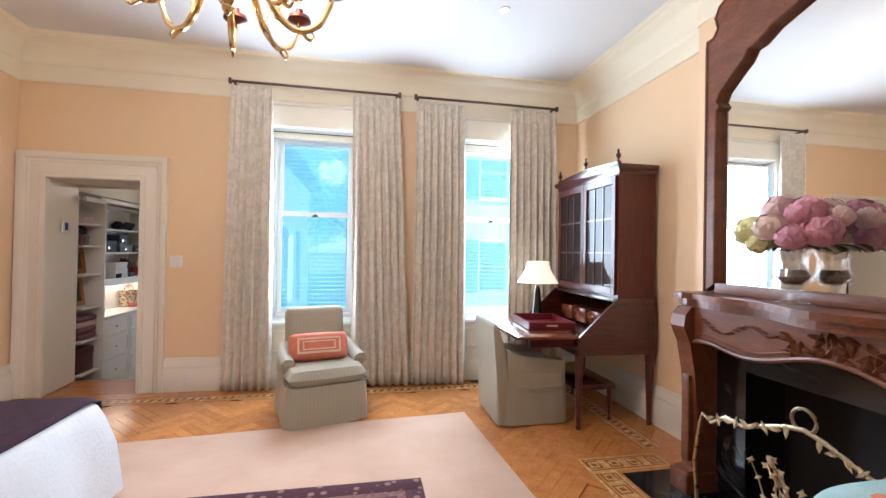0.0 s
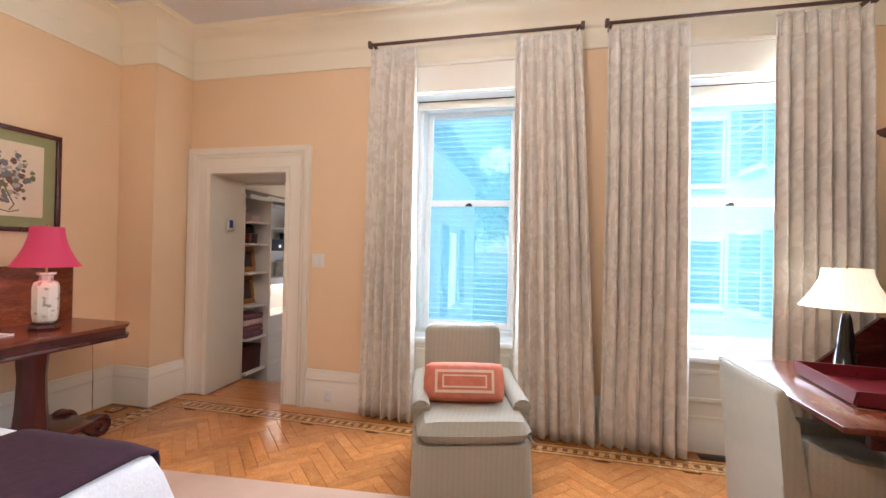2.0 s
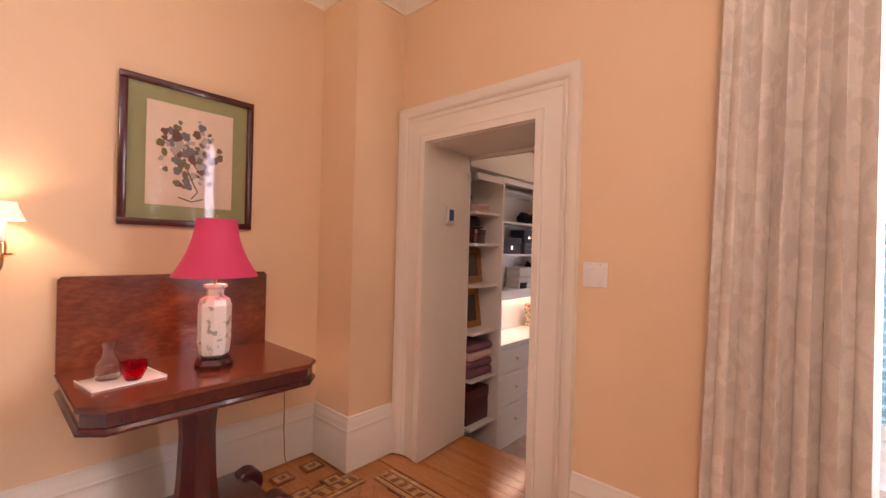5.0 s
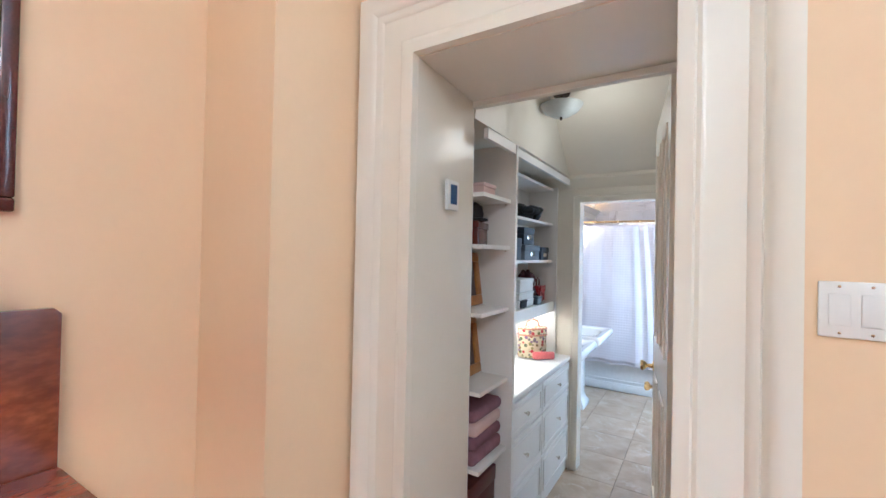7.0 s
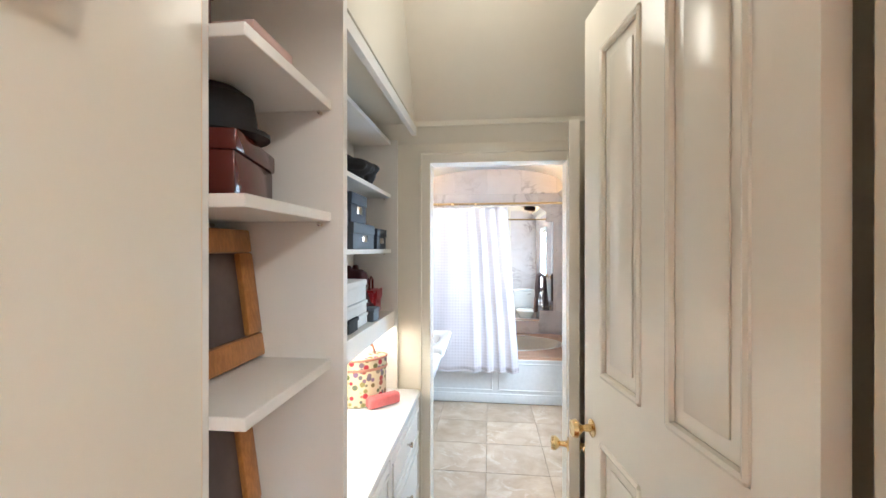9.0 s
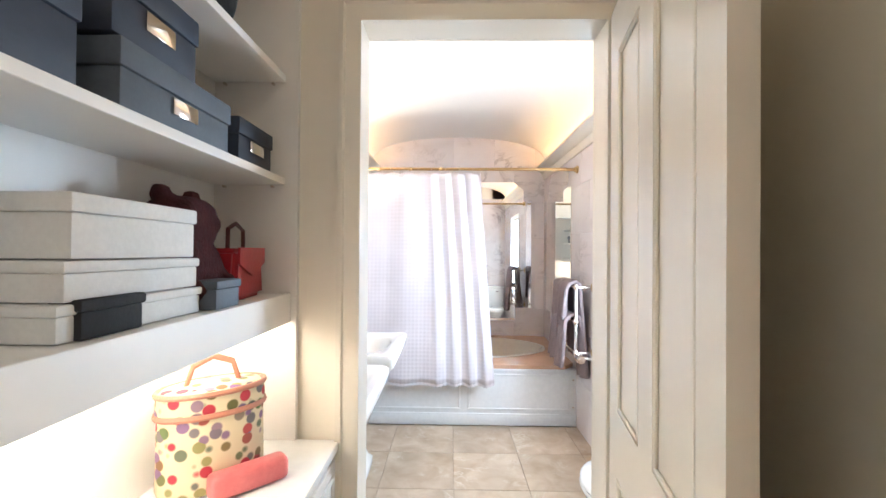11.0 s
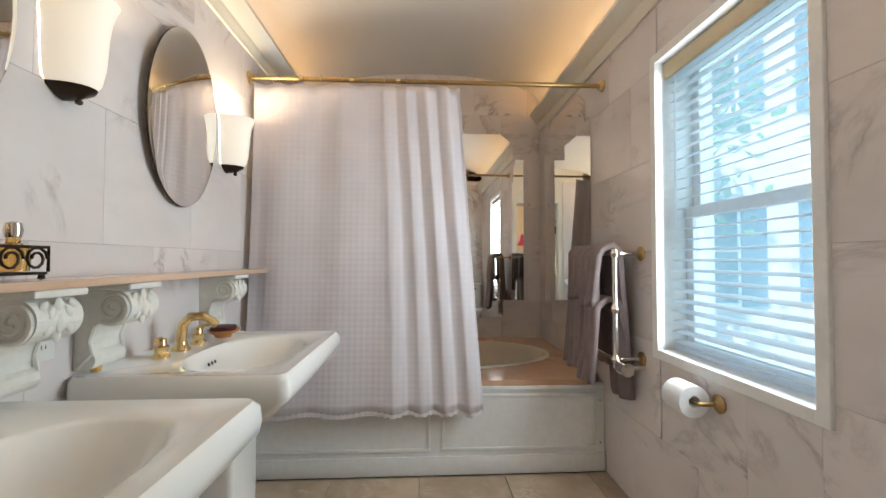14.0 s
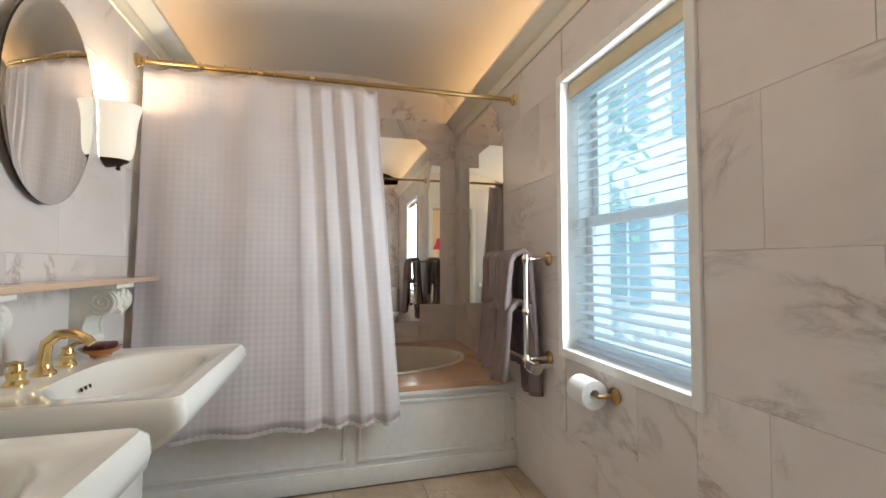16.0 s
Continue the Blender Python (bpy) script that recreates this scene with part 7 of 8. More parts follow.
# pedestal sinks
def sink(y0, name_label):
    s = thing("pedestal_sink", pose(BW, y0 + 0.36, 0), name_label, "sink", "bathroom sinks")
    D, Wd, ZT = 0.575, 0.36, 0.545
    def rect(n, x0, x1, hy, r):
        pts = []
        for qx, qy, a0 in ((x1 - r, hy - r, 0), (x0 + r, hy - r, 90), (x0 + r, -hy + r, 180), (x1 - r, -hy + r, 270)):
            for i in range(n + 1):
                a = radians(a0 + 90 * i / n)
                pts.append((qx + r * math.cos(a), qy + r * math.sin(a)))
        return pts
    def oval(x0, x1, hy, n):
        cx_, rx_ = (x0 + x1) / 2, (x1 - x0) / 2
        pts = []
        m = n
        for i in range(m):
            a = 2 * math.pi * (i + 0.5) / m - 0.0
            ca, sa = math.cos(a), math.sin(a)
            e = 0.75
            pts.append((cx_ + rx_ * math.copysign(abs(ca) ** e, ca), hy * math.copysign(abs(sa) ** e, sa)))
        return pts
    n = 5
    m = 4 * (n + 1)
    b = bmesh.new()
    levels = [(rect(n, 0.14, 0.36, 0.16, 0.05), 0.30), (rect(n, 0.07, 0.45, 0.24, 0.05), 0.36), (rect(n, 0.015, 0.53, 0.325, 0.04), 0.425), (rect(n, 0.004, 0.555, 0.345, 0.03), 0.455), (rect(n, 0.002, D, Wd, 0.03), 0.475), (rect(n, 0.002, D + 0.004, Wd + 0.003, 0.03), 0.50), (rect(n, 0.002, D, Wd, 0.03), 0.532),
              (rect(n, 0.004, D - 0.012, Wd - 0.012, 0.03), ZT), (rect(n, 0.006, D - 0.045, Wd - 0.04, 0.03), ZT - 0.004)]
    inner = [(oval(0.175, D - 0.065, Wd - 0.085, m), ZT - 0.006), (oval(0.185, D - 0.08, Wd - 0.10, m), ZT - 0.016), (oval(0.21, D - 0.12, Wd - 0.14, m), ZT - 0.09), (oval(0.27, D - 0.19, Wd - 0.24, m), ZT - 0.135)]
    rows = [[b.verts.new((*p_, z)) for p_ in pts] for pts, z in levels + inner]
    for p_, q in zip(rows, rows[1:]):
        for i in range(m):
            b.faces.new((p_[i], p_[(i + 1) % m], q[(i + 1) % m], q[i]))
    b.faces.new(rows[-1])
    b.faces.new(rows[0][::-1])
    part("basin", b, PORC, s, "white porcelain basin with oval bowl")
    b = bmesh.new()
    lv = [(rect(3, 0.10, 0.37, 0.145, 0.02), FL + 0.001), (rect(3, 0.10, 0.37, 0.145, 0.02), FL + 0.05), (rect(3, 0.115, 0.345, 0.12, 0.02), FL + 0.08), (rect(3, 0.13, 0.325, 0.105, 0.02), FL + 0.14), (rect(3, 0.13, 0.325, 0.105, 0.02), 0.22), (rect(3, 0.12, 0.35, 0.13, 0.02), 0.285), (rect(3, 0.12, 0.35, 0.13, 0.02), 0.32)]
    rows = [[b.verts.new((*p_, z)) for p_ in pts] for pts, z in lv]
    for p_, q in zip(rows, rows[1:]):
        for i in range(len(p_)):
            b.faces.new((p_[i], p_[(i + 1) % len(p_)], q[(i + 1) % len(p_)], q[i]))
    b.faces.new(rows[0][::-1])
    b.faces.new(rows[-1])
    part("pedestal", b, PORC, s, "square moulded pedestal")
    b = bmesh.new()
    for i in (-1, 0, 1):
        lathe(b, [(0.0065, 0), (0.0065, 0.001), (0, 0.0012)], 10, pose(0.205, i * 0.022, ZT - 0.05, 0, 72, 0))
    part("overflow", b, BRONZE, s)
    z0 = ZT - 0.005
    sp = part("spout", bar([(0.10, 0, z0), (0.10, 0, z0 + 0.05), (0.105, 0, z0 + 0.09), (0.13, 0, z0 + 0.115), (0.17, 0, z0 + 0.118), (0.205, 0, z0 + 0.10), (0.218, 0, z0 + 0.085)], 0.014, 12, lambda q: 1.25 - 0.3 * q), BRASS, s, "curved polished brass spout")
    part("escutcheon", turned([(0.03, 0), (0.03, 0.006), (0.022, 0.014), (0.018, 0.03), (0, 0.03)], 18, Matrix.Translation((0.10, 0, z0))), BRASS, sp)
    for k_ in (-1, 1):
        h = part("tap", turned([(0.026, 0), (0.027, 0.006), (0.018, 0.016), (0.02, 0.03), (0.024, 0.036), (0.016, 0.042), (0.014, 0.055), (0.018, 0.06), (0, 0.066)], 16, Matrix.Translation((0.10, k_ * 0.11, z0))), BRASS, s, "brass tap")
        part("lever", bar([(0.10, k_ * 0.11, z0 + 0.058), (0.11, k_ * 0.135, z0 + 0.066), (0.115, k_ * 0.165, z0 + 0.066)], 0.006, 8), BRASS, h)
    return s


sink(8.08, "white porcelain pedestal sink with brass taps by the curtain")
sink(7.20, "white porcelain pedestal sink with brass taps near the door")
t = thing("soap_dish", pose(-2.86, 8.66, 0.546), "amber glass soap dish with a dark soap bar", "soap dish")
part("dish", turned([(0, 0.002), (0.03, 0.0), (0.032, 0.008), (0.05, 0.018), (0.062, 0.03), (0.058, 0.03), (0.045, 0.02), (0, 0.014)], 24), Nodes("amber_resin").base((0.45, 0.17, 0.04)).set(Roughness=0.15).m, t)
part("soap", box(-0.035, -0.045, 0.022, 0.035, 0.045, 0.045, 0.008), MAROON, t, "dark soap bar")
t = solo("stopper", turned([(0, 0), (0.012, 0.001), (0.014, 0.018), (0.010, 0.026), (0, 0.028)], 14), Nodes("yellow_resin").base((0.55, 0.30, 0.05)).set(Roughness=0.2).m, "small amber stopper behind the sink", "stopper", pose(-2.965, 8.15, 0.545))

# glass-edged marble shelf on carved brackets
SHM = marble("peach_marble_shelf", (0.70, 0.50, 0.36), (0.62, 0.42, 0.29), (0.45, 0.27, 0.17), 0.15)
s = thing("wall_shelf", pose(0, 0, 0), "long peach marble shelf on carved white brackets", "shelf")
b = bmesh.new()
prism(b, [(BW + 0.001, 7.12), (-2.86, 7.12), (-2.845, 7.14), (-2.845, 9.10), (-2.87, 9.14), (BW + 0.001, 9.14)], 0.79, 0.808, "z")
bmesh.ops.bevel(b, geom=b.edges[:], offset=0.004, segments=2, affect='EDGES')
part("slab", b, SHM, s, "polished peach marble slab")
PLAS = mottled("white_plaster", (0.74, 0.72, 0.66), (0.79, 0.77, 0.71), 20, 0.6, 0.3, 60)
for y in (7.25, 7.90, 8.175, 8.80):
    o = bmesh.new()
    bx(o, BW + 0.001, y - 0.068, 0.772, -2.848, y + 0.068, 0.789, 0.004)
    body = [(BW + 0.001, 0.555), (-2.972, 0.555)] + arc(-2.968, 0.582, 0.026, -80, 70, 8) + [(-2.962, 0.622), (-2.957, 0.648), (-2.948, 0.672)] + arc(-2.900, 0.724, 0.049, -128, 80, 16) + [(-2.892, 0.771), (BW + 0.001, 0.771)]
    prism(o, body, y - 0.058, y + 0.058, "y")
    o = part("bracket", o, PLAS, s, "carved white scroll bracket", False)
    q = bmesh.new()
    for sd in (-1, 1):
        pts = []
        for i in range(44):
            a = i / 43 * 4.4 * math.pi
            rr = 0.045 * (1 - 0.86 * i / 43)
            pts.append((-2.900 + rr * math.cos(a - 2.2), y + sd * 0.059, 0.724 + rr * math.sin(a - 2.2)))
        tube(q, pts, 0.0058, 6, lambda k_: 1.15 - 0.5 * k_)
        tube(q, [(-2.990, y + sd * 0.058, 0.56), (-2.950, y + sd * 0.059, 0.60), (-2.958, y + sd * 0.059, 0.635), (-2.946, y + sd * 0.059, 0.675)], 0.005, 6)
    part("volute", q, PLAS, o, "carved spiral")
    q = bmesh.new()
    for i in range(6):
        lathe(q, [(0, -0.010), (0.018, -0.008), (0.024, 0), (0.018, 0.008), (0, 0.010)], 12, pose(-2.966, y - 0.048 + i * 0.0192, 0.582, 90, 0, 0))
    part("fluting", q, PLAS, o)
    q = bmesh.new()
    for i, (dy, dz, k_) in enumerate(((0, 0.028, 1.2), (-0.022, 0.012, 1), (0.022, 0.012, 1), (0, -0.008, 1.3), (-0.026, -0.02, 0.9), (0.026, -0.02, 0.9), (0, -0.036, 1.0), (-0.036, 0.03, 0.8), (0.036, 0.03, 0.8))):
        lathe(q, [(0, -1), (0.55, -0.6), (0.8, 0.1), (0.4, 0.8), (0, 1)], 8, Matrix.Translation((-2.851 - abs(dz) * 0.28, y + dy, 0.724 + dz)) @ Matrix.Rotation(dy * 18, 4, 'X') @ Matrix.Diagonal((0.007, 0.013 * k_, 0.018 * k_, 1)))
    part("leaf_carving", q, PLAS, o, "carved leaf on the scroll")

# perfume tray
t = thing("perfume_caddy", pose(-2.92, 7.72, 0.809), "scrolled bronze wire caddy on the shelf", "caddy")
part("tray", box(-0.055, -0.16, 0.012, 0.055, 0.16, 0.018, 0.002), BRONZE, t)
for x in (-0.055, 0.055):
    b = bmesh.new()
    for i in range(6):
        pts = []
        for j in range(16):
            a = j / 15 * 3 * math.pi
            rr = 0.026 * (1 - 0.6 * j / 15)
            pts.append((x, -0.133 + i * 0.053 + rr * math.cos(a), 0.045 + rr * math.sin(a)))
        tube(b, pts, 0.003, 6)
    tube(b, [(x, -0.16, 0.018), (x, -0.16, 0.07), (x, 0.16, 0.07), (x, 0.16, 0.018)], 0.0035, 6)
    part("scrollwork", b, BRONZE, t)
for x in (-0.05, 0.05):
    for y in (-0.15, 0.15):
        part("foot", turned([(0, 0), (0.007, 0.004), (0.005, 0.012), (0, 0.012)], 10, Matrix.Translation((x, y, 0))), BRONZE, t)
AMB = glass("amber_perfume", (0.9, 0.55, 0.15), 0.02)
for dx, y, h, rr, mt, cap, lab in ((0.015, 0.125, 0.070, 0.026, AMB, CHROME, "small amber perfume bottle"), (-0.02, 0.075, 0.085, 0.028, CLEAR, BRASS, "clear glass perfume bottle with a gilt cap"),
                                  (0.02, 0.055, 0.075, 0.026, AMB, CLEAR, "amber perfume bottle with glass stopper"), (-0.01, 0.01, 0.155, 0.027, AMB, HONEY, "tall amber bottle with a cork"),
                                  (0.025, -0.03, 0.08, 0.025, CLEAR, BRASS, "clear glass perfume bottle"), (-0.02, -0.075, 0.12, 0.016, CLEAR, CHROME, "slim clear bottle with a silver cap"),
                                  (0.01, -0.115, 0.125, 0.040, BLACKG, BLACKG, "squat black perfume bottle")):
    o = thing("perfume_bottle", pose(-2.92 + dx, 7.72 + y, 0.809 + 0.0185), lab, "bottle", "perfume bottles")
    part("bottle", turned([(0, 0.001), (rr, 0.002), (rr * 1.05, h * 0.3), (rr, h * 0.7), (rr * 0.45, h * 0.85), (rr * 0.4, h), (0, h)], 18), mt, o)
    part("cap", turned([(rr * 0.5, h + 0.001), (rr * 0.6, h + 0.015), (rr * 0.5, h + 0.03), (0, h + 0.034)], 14), cap, o)

# oval mirrors and sconces on the sink wall
for y, tip in ((7.68, 91.0), (8.57, 91.5)):
    m_ = thing("oval_mirror", pose(BW + 0.004, y, 1.39, 0, 0, 0), "oval wall mirror with a thin dark edge", "mirror", "oval mirrors")
    mt_ = pose(0.022, 0, 0, 0, tip, 0)
    part("glass", turned([(0, 0.012), (0.93, 0.012), (1.0, 0.007)], 56, mt_ @ Matrix.Diagonal((0.335, 0.225, 1, 1))), MIRROR, m_, "silvered oval glass")
    part("edge", turned([(1.0, 0.007), (1.004, 0.0), (0.98, -0.004), (0, -0.004)], 56, mt_ @ Matrix.Diagonal((0.335, 0.225, 1, 1))), BRONZE, m_, "dark thin backing edge")
    part("mount", turned([(0.03, -0.018), (0.03, -0.002), (0, -0.002)], 12, pose(0.016, 0, 0, 0, 90, 0)), BRONZE, m_)
FROST = glowing("lit_frosted_glass", (1.0, 0.85, 0.66), 0.42, (0.85, 0.82, 0.76))
HOT = glowing("sconce_bulb_glass", (1.0, 0.9, 0.74), 30.0)
def half_shell(b, prof, depth, width, seg=22):
    """A shell standing against the wall: (share of the rim, height) pairs swept through half an oval."""
    grid_sheet(b, len(prof) - 1, seg, lambda u, v: (depth * prof[round(u * (len(prof) - 1))][0] * math.sin(math.pi * v) + 0.003,
                                                    width * prof[round(u * (len(prof) - 1))][0] * math.cos(math.pi * v), prof[round(u * (len(prof) - 1))][1]))


TULIP = [(0.60, 0.044), (0.70, 0.06), (0.77, 0.10), (0.80, 0.15), (0.82, 0.19), (0.87, 0.23), (0.96, 0.262), (1.0, 0.272)]
for y in (8.06, 8.96, 7.16):
    s = thing("wall_sconce", pose(BW, y, 1.25), "frosted tulip glass wall sconce with a bronze finial, lit", "wall lamp", "bathroom sconces")
    b = bmesh.new()
    half_shell(b, TULIP + [(r_ - 0.04, z_) for r_, z_ in TULIP[::-1]], 0.128, 0.082)
    part("tulip", b, FROST, s, "frosted white tulip glass, lit")
    b = bmesh.new()
    half_shell(b, [(0.0, 0.012), (0.28, 0.018), (0.62, 0.036), (0.66, 0.044), (0.60, 0.048), (0.0, 0.046)], 0.122, 0.079)
    part("cup", b, BRONZE, s, "dark bronze half-round cup")
    part("finial", turned([(0, 0), (0.008, 0.004), (0.009, 0.011), (0.005, 0.016), (0.012, 0.022), (0.02, 0.03)], 14, Matrix.Translation((0.045, 0, 0))), BRONZE, s)
    part("bulb", turned([(0, 0.09), (0.018, 0.10), (0.024, 0.13), (0.014, 0.16), (0, 0.165)], 14, Matrix.Translation((0.05, 0, 0))), HOT, s, "bright bulb")
    lamp("sconce_light", 'POINT', pose(BW + 0.055, y, 1.25 + 0.225), 10.5, (1.0, 0.80, 0.56), 0.035)
s = thing("wall_outlet", pose(BW, 8.02, 0.66, 0, 0, 90), "white double wall outlet under the shelf", "outlet")
part("plate", box(-0.036, -0.006, -0.057, 0.036, 0, 0.057, 0.003), PLATE, s)
for z in (-0.022, 0.022):
    o = part("socket", box(-0.016, -0.009, z - 0.013, 0.016, -0.005, z + 0.013, 0.002), PLATE, s)
    for x in (-0.006, 0.006):
        part("slot", box(x - 0.001, -0.0095, z - 0.004, x + 0.001, -0.0088, z + 0.005), BRONZE, o, smooth=False)

# heated towel rail with grey towels
TOW = mottled("mauve_grey_towel", (0.22, 0.165, 0.165), (0.28, 0.215, 0.21), 18, 0.95, 0.8, 130)
s = thing("towel_rail", pose(BE, 8.80, 0), "polished nickel heated towel rail with ball joints", "towel rail")
for y in (0.02, 0.44):
    part("post", bar([(-0.125, y, 0.36), (-0.125, y, 0.90)], 0.013, 12), CHROME, s)
    for z in (0.40, 0.63, 0.885):
        part("ball_joint", turned([(0, -0.024), (0.016, -0.02), (0.024, 0), (0.016, 0.02), (0, 0.024)], 14, Matrix.Translation((-0.125, y, z))), CHROME, s)
    for z in (0.40, 0.885):
        part("arm", bar([(-0.125, y, z), (-0.01, y, z)], 0.009, 10), CHROME, s)
        part("rosette", turned([(0.034, 0), (0.034, 0.006), (0.024, 0.012), (0.014, 0.016), (0, 0.016)], 18, pose(0, y, z, 0, -90, 0)), OLDBRASS, s)
for z in (0.40, 0.63, 0.885):
    part("rail", bar([(-0.125, 0.02, z), (-0.125, 0.44, z)], 0.010, 10), CHROME, s)
part("valve", turned([(0.03, -0.03), (0.032, 0), (0.03, 0.03), (0, 0.032)], 18, pose(-0.11, -0.03, 0.37, 90, 0, 0)), CHROME, s, "round valve")
part("pipe", bar([(-0.12, -0.02, 0.37), (-0.06, -0.02, 0.37), (-0.01, -0.02, 0.37)], 0.011, 10), CHROME, s)


def towel(y0, y1, zr, drop_f, drop_b, label, seed, bulge=0.02):
    n_ = 26
    b = bmesh.new()
    L = drop_f + drop_b + 0.06
    def fn(u, v):
        d = v * L
        yy = y0 + (y1 - y0) * u
        wob = 0.012 * math.sin(5 * u * math.pi + seed) + 0.006 * math.sin(13 * u + seed * 2)
        if d < drop_f:
            q = 1 - d / drop_f
            return (-0.175 - bulge * (0.4 + 0.6 * q) - wob * q, yy + 0.02 * math.sin(seed + 3 * v) * q, zr - (drop_f - d) + 0.008 * math.sin(8 * u))
        if d < drop_f + 0.06:
            a = (d - drop_f) / 0.06 * math.pi
            return (-0.125 - (0.036 + 0.4 * bulge * (1 - a / math.pi)) * math.cos(a), yy, zr + 0.026 * math.sin(a))
        q = (d - drop_f - 0.06) / drop_b
        return (-0.088 + wob * q + 0.045 * q, yy + 0.015 * q * math.sin(seed), zr - (d - drop_f - 0.06))
    grid_sheet(b, n_, 34, fn)
    t_ = solo("towel", b, TOW, label, "towel", pose(BE, 8.80, 0), "bathroom towels")
    md_ = t_.modifiers.new("pile", 'SOLIDIFY')
    md_.thickness, md_.offset = 0.026, 0
    return t_


towel(0.045, 0.215, 0.90, 0.27, 0.70, "mauve-grey bath towel folded over the top rail", 1)
towel(0.235, 0.43, 0.90, 0.25, 0.58, "mauve-grey bath towel folded over the top rail", 3)
towel(0.05, 0.19, 0.645, 0.37, 0.20, "mauve-grey hand towel over the middle rail", 2, 0.045)
towel(0.22, 0.40, 0.645, 0.34, 0.20, "mauve-grey hand towel over the middle rail", 4, 0.05)

# paper holder
s = thing("paper_holder", pose(BE, 8.40, 0.365), "aged brass paper holder with a white roll", "paper holder")
for y in (-0.075, 0.075):
    part("rosette", turned([(0.03, 0), (0.032, 0.006), (0.022, 0.012), (0.012, 0.02), (0, 0.02)], 18, pose(0, y, 0, 0, -90, 0)), OLDBRASS, s)
    part("arm", bar([(-0.01, y, 0), (-0.05, y, 0), (-0.075, y * 0.95, 0)], 0.008, 10, lambda q: 1 + 0.3 * math.sin(6 * q)), OLDBRASS, s)
part("rod", bar([(-0.075, -0.08, 0), (-0.075, 0.08, 0)], 0.006, 8), OLDBRASS, s)
part("roll", turned([(0.02, -0.053), (0.055, -0.053), (0.056, -0.05), (0.056, 0.05), (0.055, 0.053), (0.02, 0.053), (0.02, -0.053)], 28, pose(-0.075, 0, 0, 90, 0, 0)), mottled("white_tissue", (0.82, 0.82, 0.82), (0.86, 0.86, 0.86), 10, 0.95, 0.2, 120), s, "white paper roll")

# toilet behind the door, facing the tub
s = thing("toilet", pose(-1.32, BS + 0.013, FL), "white porcelain toilet with closed lid", "toilet")
part("tank", box(-0.22, 0.01, 0.36, 0.22, 0.20, 0.76, 0.03, 3), PORC, s)
part("tank_lid", box(-0.235, 0.0, 0.76, 0.235, 0.215, 0.80, 0.012), PORC, s)
part("bowl", turned([(0.10, 0.0), (0.11, 0.03), (0.09, 0.12), (0.12, 0.26), (0.18, 0.35), (0.19, 0.385), (0, 0.385)], 28, Matrix.Translation((0, 0.50, 0)) @ Matrix.Diagonal((1, 1.35, 1, 1))), PORC, s)
part("seat", turned([(0, 0.387), (0.195, 0.387), (0.20, 0.398), (0.195, 0.408), (0, 0.408)], 32, Matrix.Translation((0, 0.52, 0)) @ Matrix.Diagonal((1, 1.28, 1, 1))), PORC, s)
part("lid", turned([(0, 0.41), (0.192, 0.41), (0.197, 0.42), (0.185, 0.432), (0.1, 0.438), (0, 0.439)], 32, Matrix.Translation((0, 0.52, 0)) @ Matrix.Diagonal((1, 1.28, 1, 1))), PORC, s)
part("flush_lever", bar([(0.13, 0.205, 0.70), (0.13, 0.225, 0.70), (0.07, 0.23, 0.695)], 0.007, 8), CHROME, s)

# ---- outside ----
GRASS = mottled("yard_ground", (0.09, 0.10, 0.06), (0.16, 0.15, 0.11), 0.6, 0.95, 0.4, 12)
setting("ground", box(-300, 5.27, -0.95, 300, 600, -0.85), GRASS, "paved and planted back yard")
WBRICK = mottled("white_painted_brick", (0.72, 0.74, 0.77), (0.78, 0.79, 0.80), 3.0, 0.8, 0.3, 30)
ROOFM = plain("dark_slate_roof", (0.035, 0.045, 0.07), 0.6)
SHUT = plain("blue_grey_shutter", (0.10, 0.16, 0.26), 0.5)
DARKG = Nodes("dark_outdoor_glass").base((0.05, 0.07, 0.10)).set(Roughness=0.05).m


def courses(bm_, axis, at, u0, u1, z0, z1, step, proud, holes=()):
    """Lapped boards or brick courses as thin wedges on a wall face."""
    n_ = int((z1 - z0) / step)
    for i in range(n_):
        a, c_ = z0 + i * step, z0 + (i + 1) * step
        spans = [(u0, u1)]
        for h in holes:
            if a < h[3] and c_ > h[2]:
                spans = [s_ for p_ in spans for s_ in ((p_[0], min(p_[1], h[0])), (max(p_[0], h[1]), p_[1])) if s_[1] - s_[0] > 0.01]
        for p0, p1 in spans:
            pr = [(at, a), (at + proud, a), (at + proud * 0.25, c_ - 0.002), (at, c_ - 0.002)]
            if axis == "x":
                prism(bm_, pr, p0, p1, "y")
            else:
                vs = [(p0, q[0], q[1]) for q in pr], [(p1, q[0], q[1]) for q in pr]
                v1, v2 = [[bm_.verts.new(p_) for p_ in r_] for r_ in vs]
                bm_.faces.new(v1)
                bm_.faces.new(v2[::-1])
                for j in range(4):
                    bm_.faces.new((v1[j], v2[j], v2[(j + 1) % 4], v1[(j + 1) % 4]))


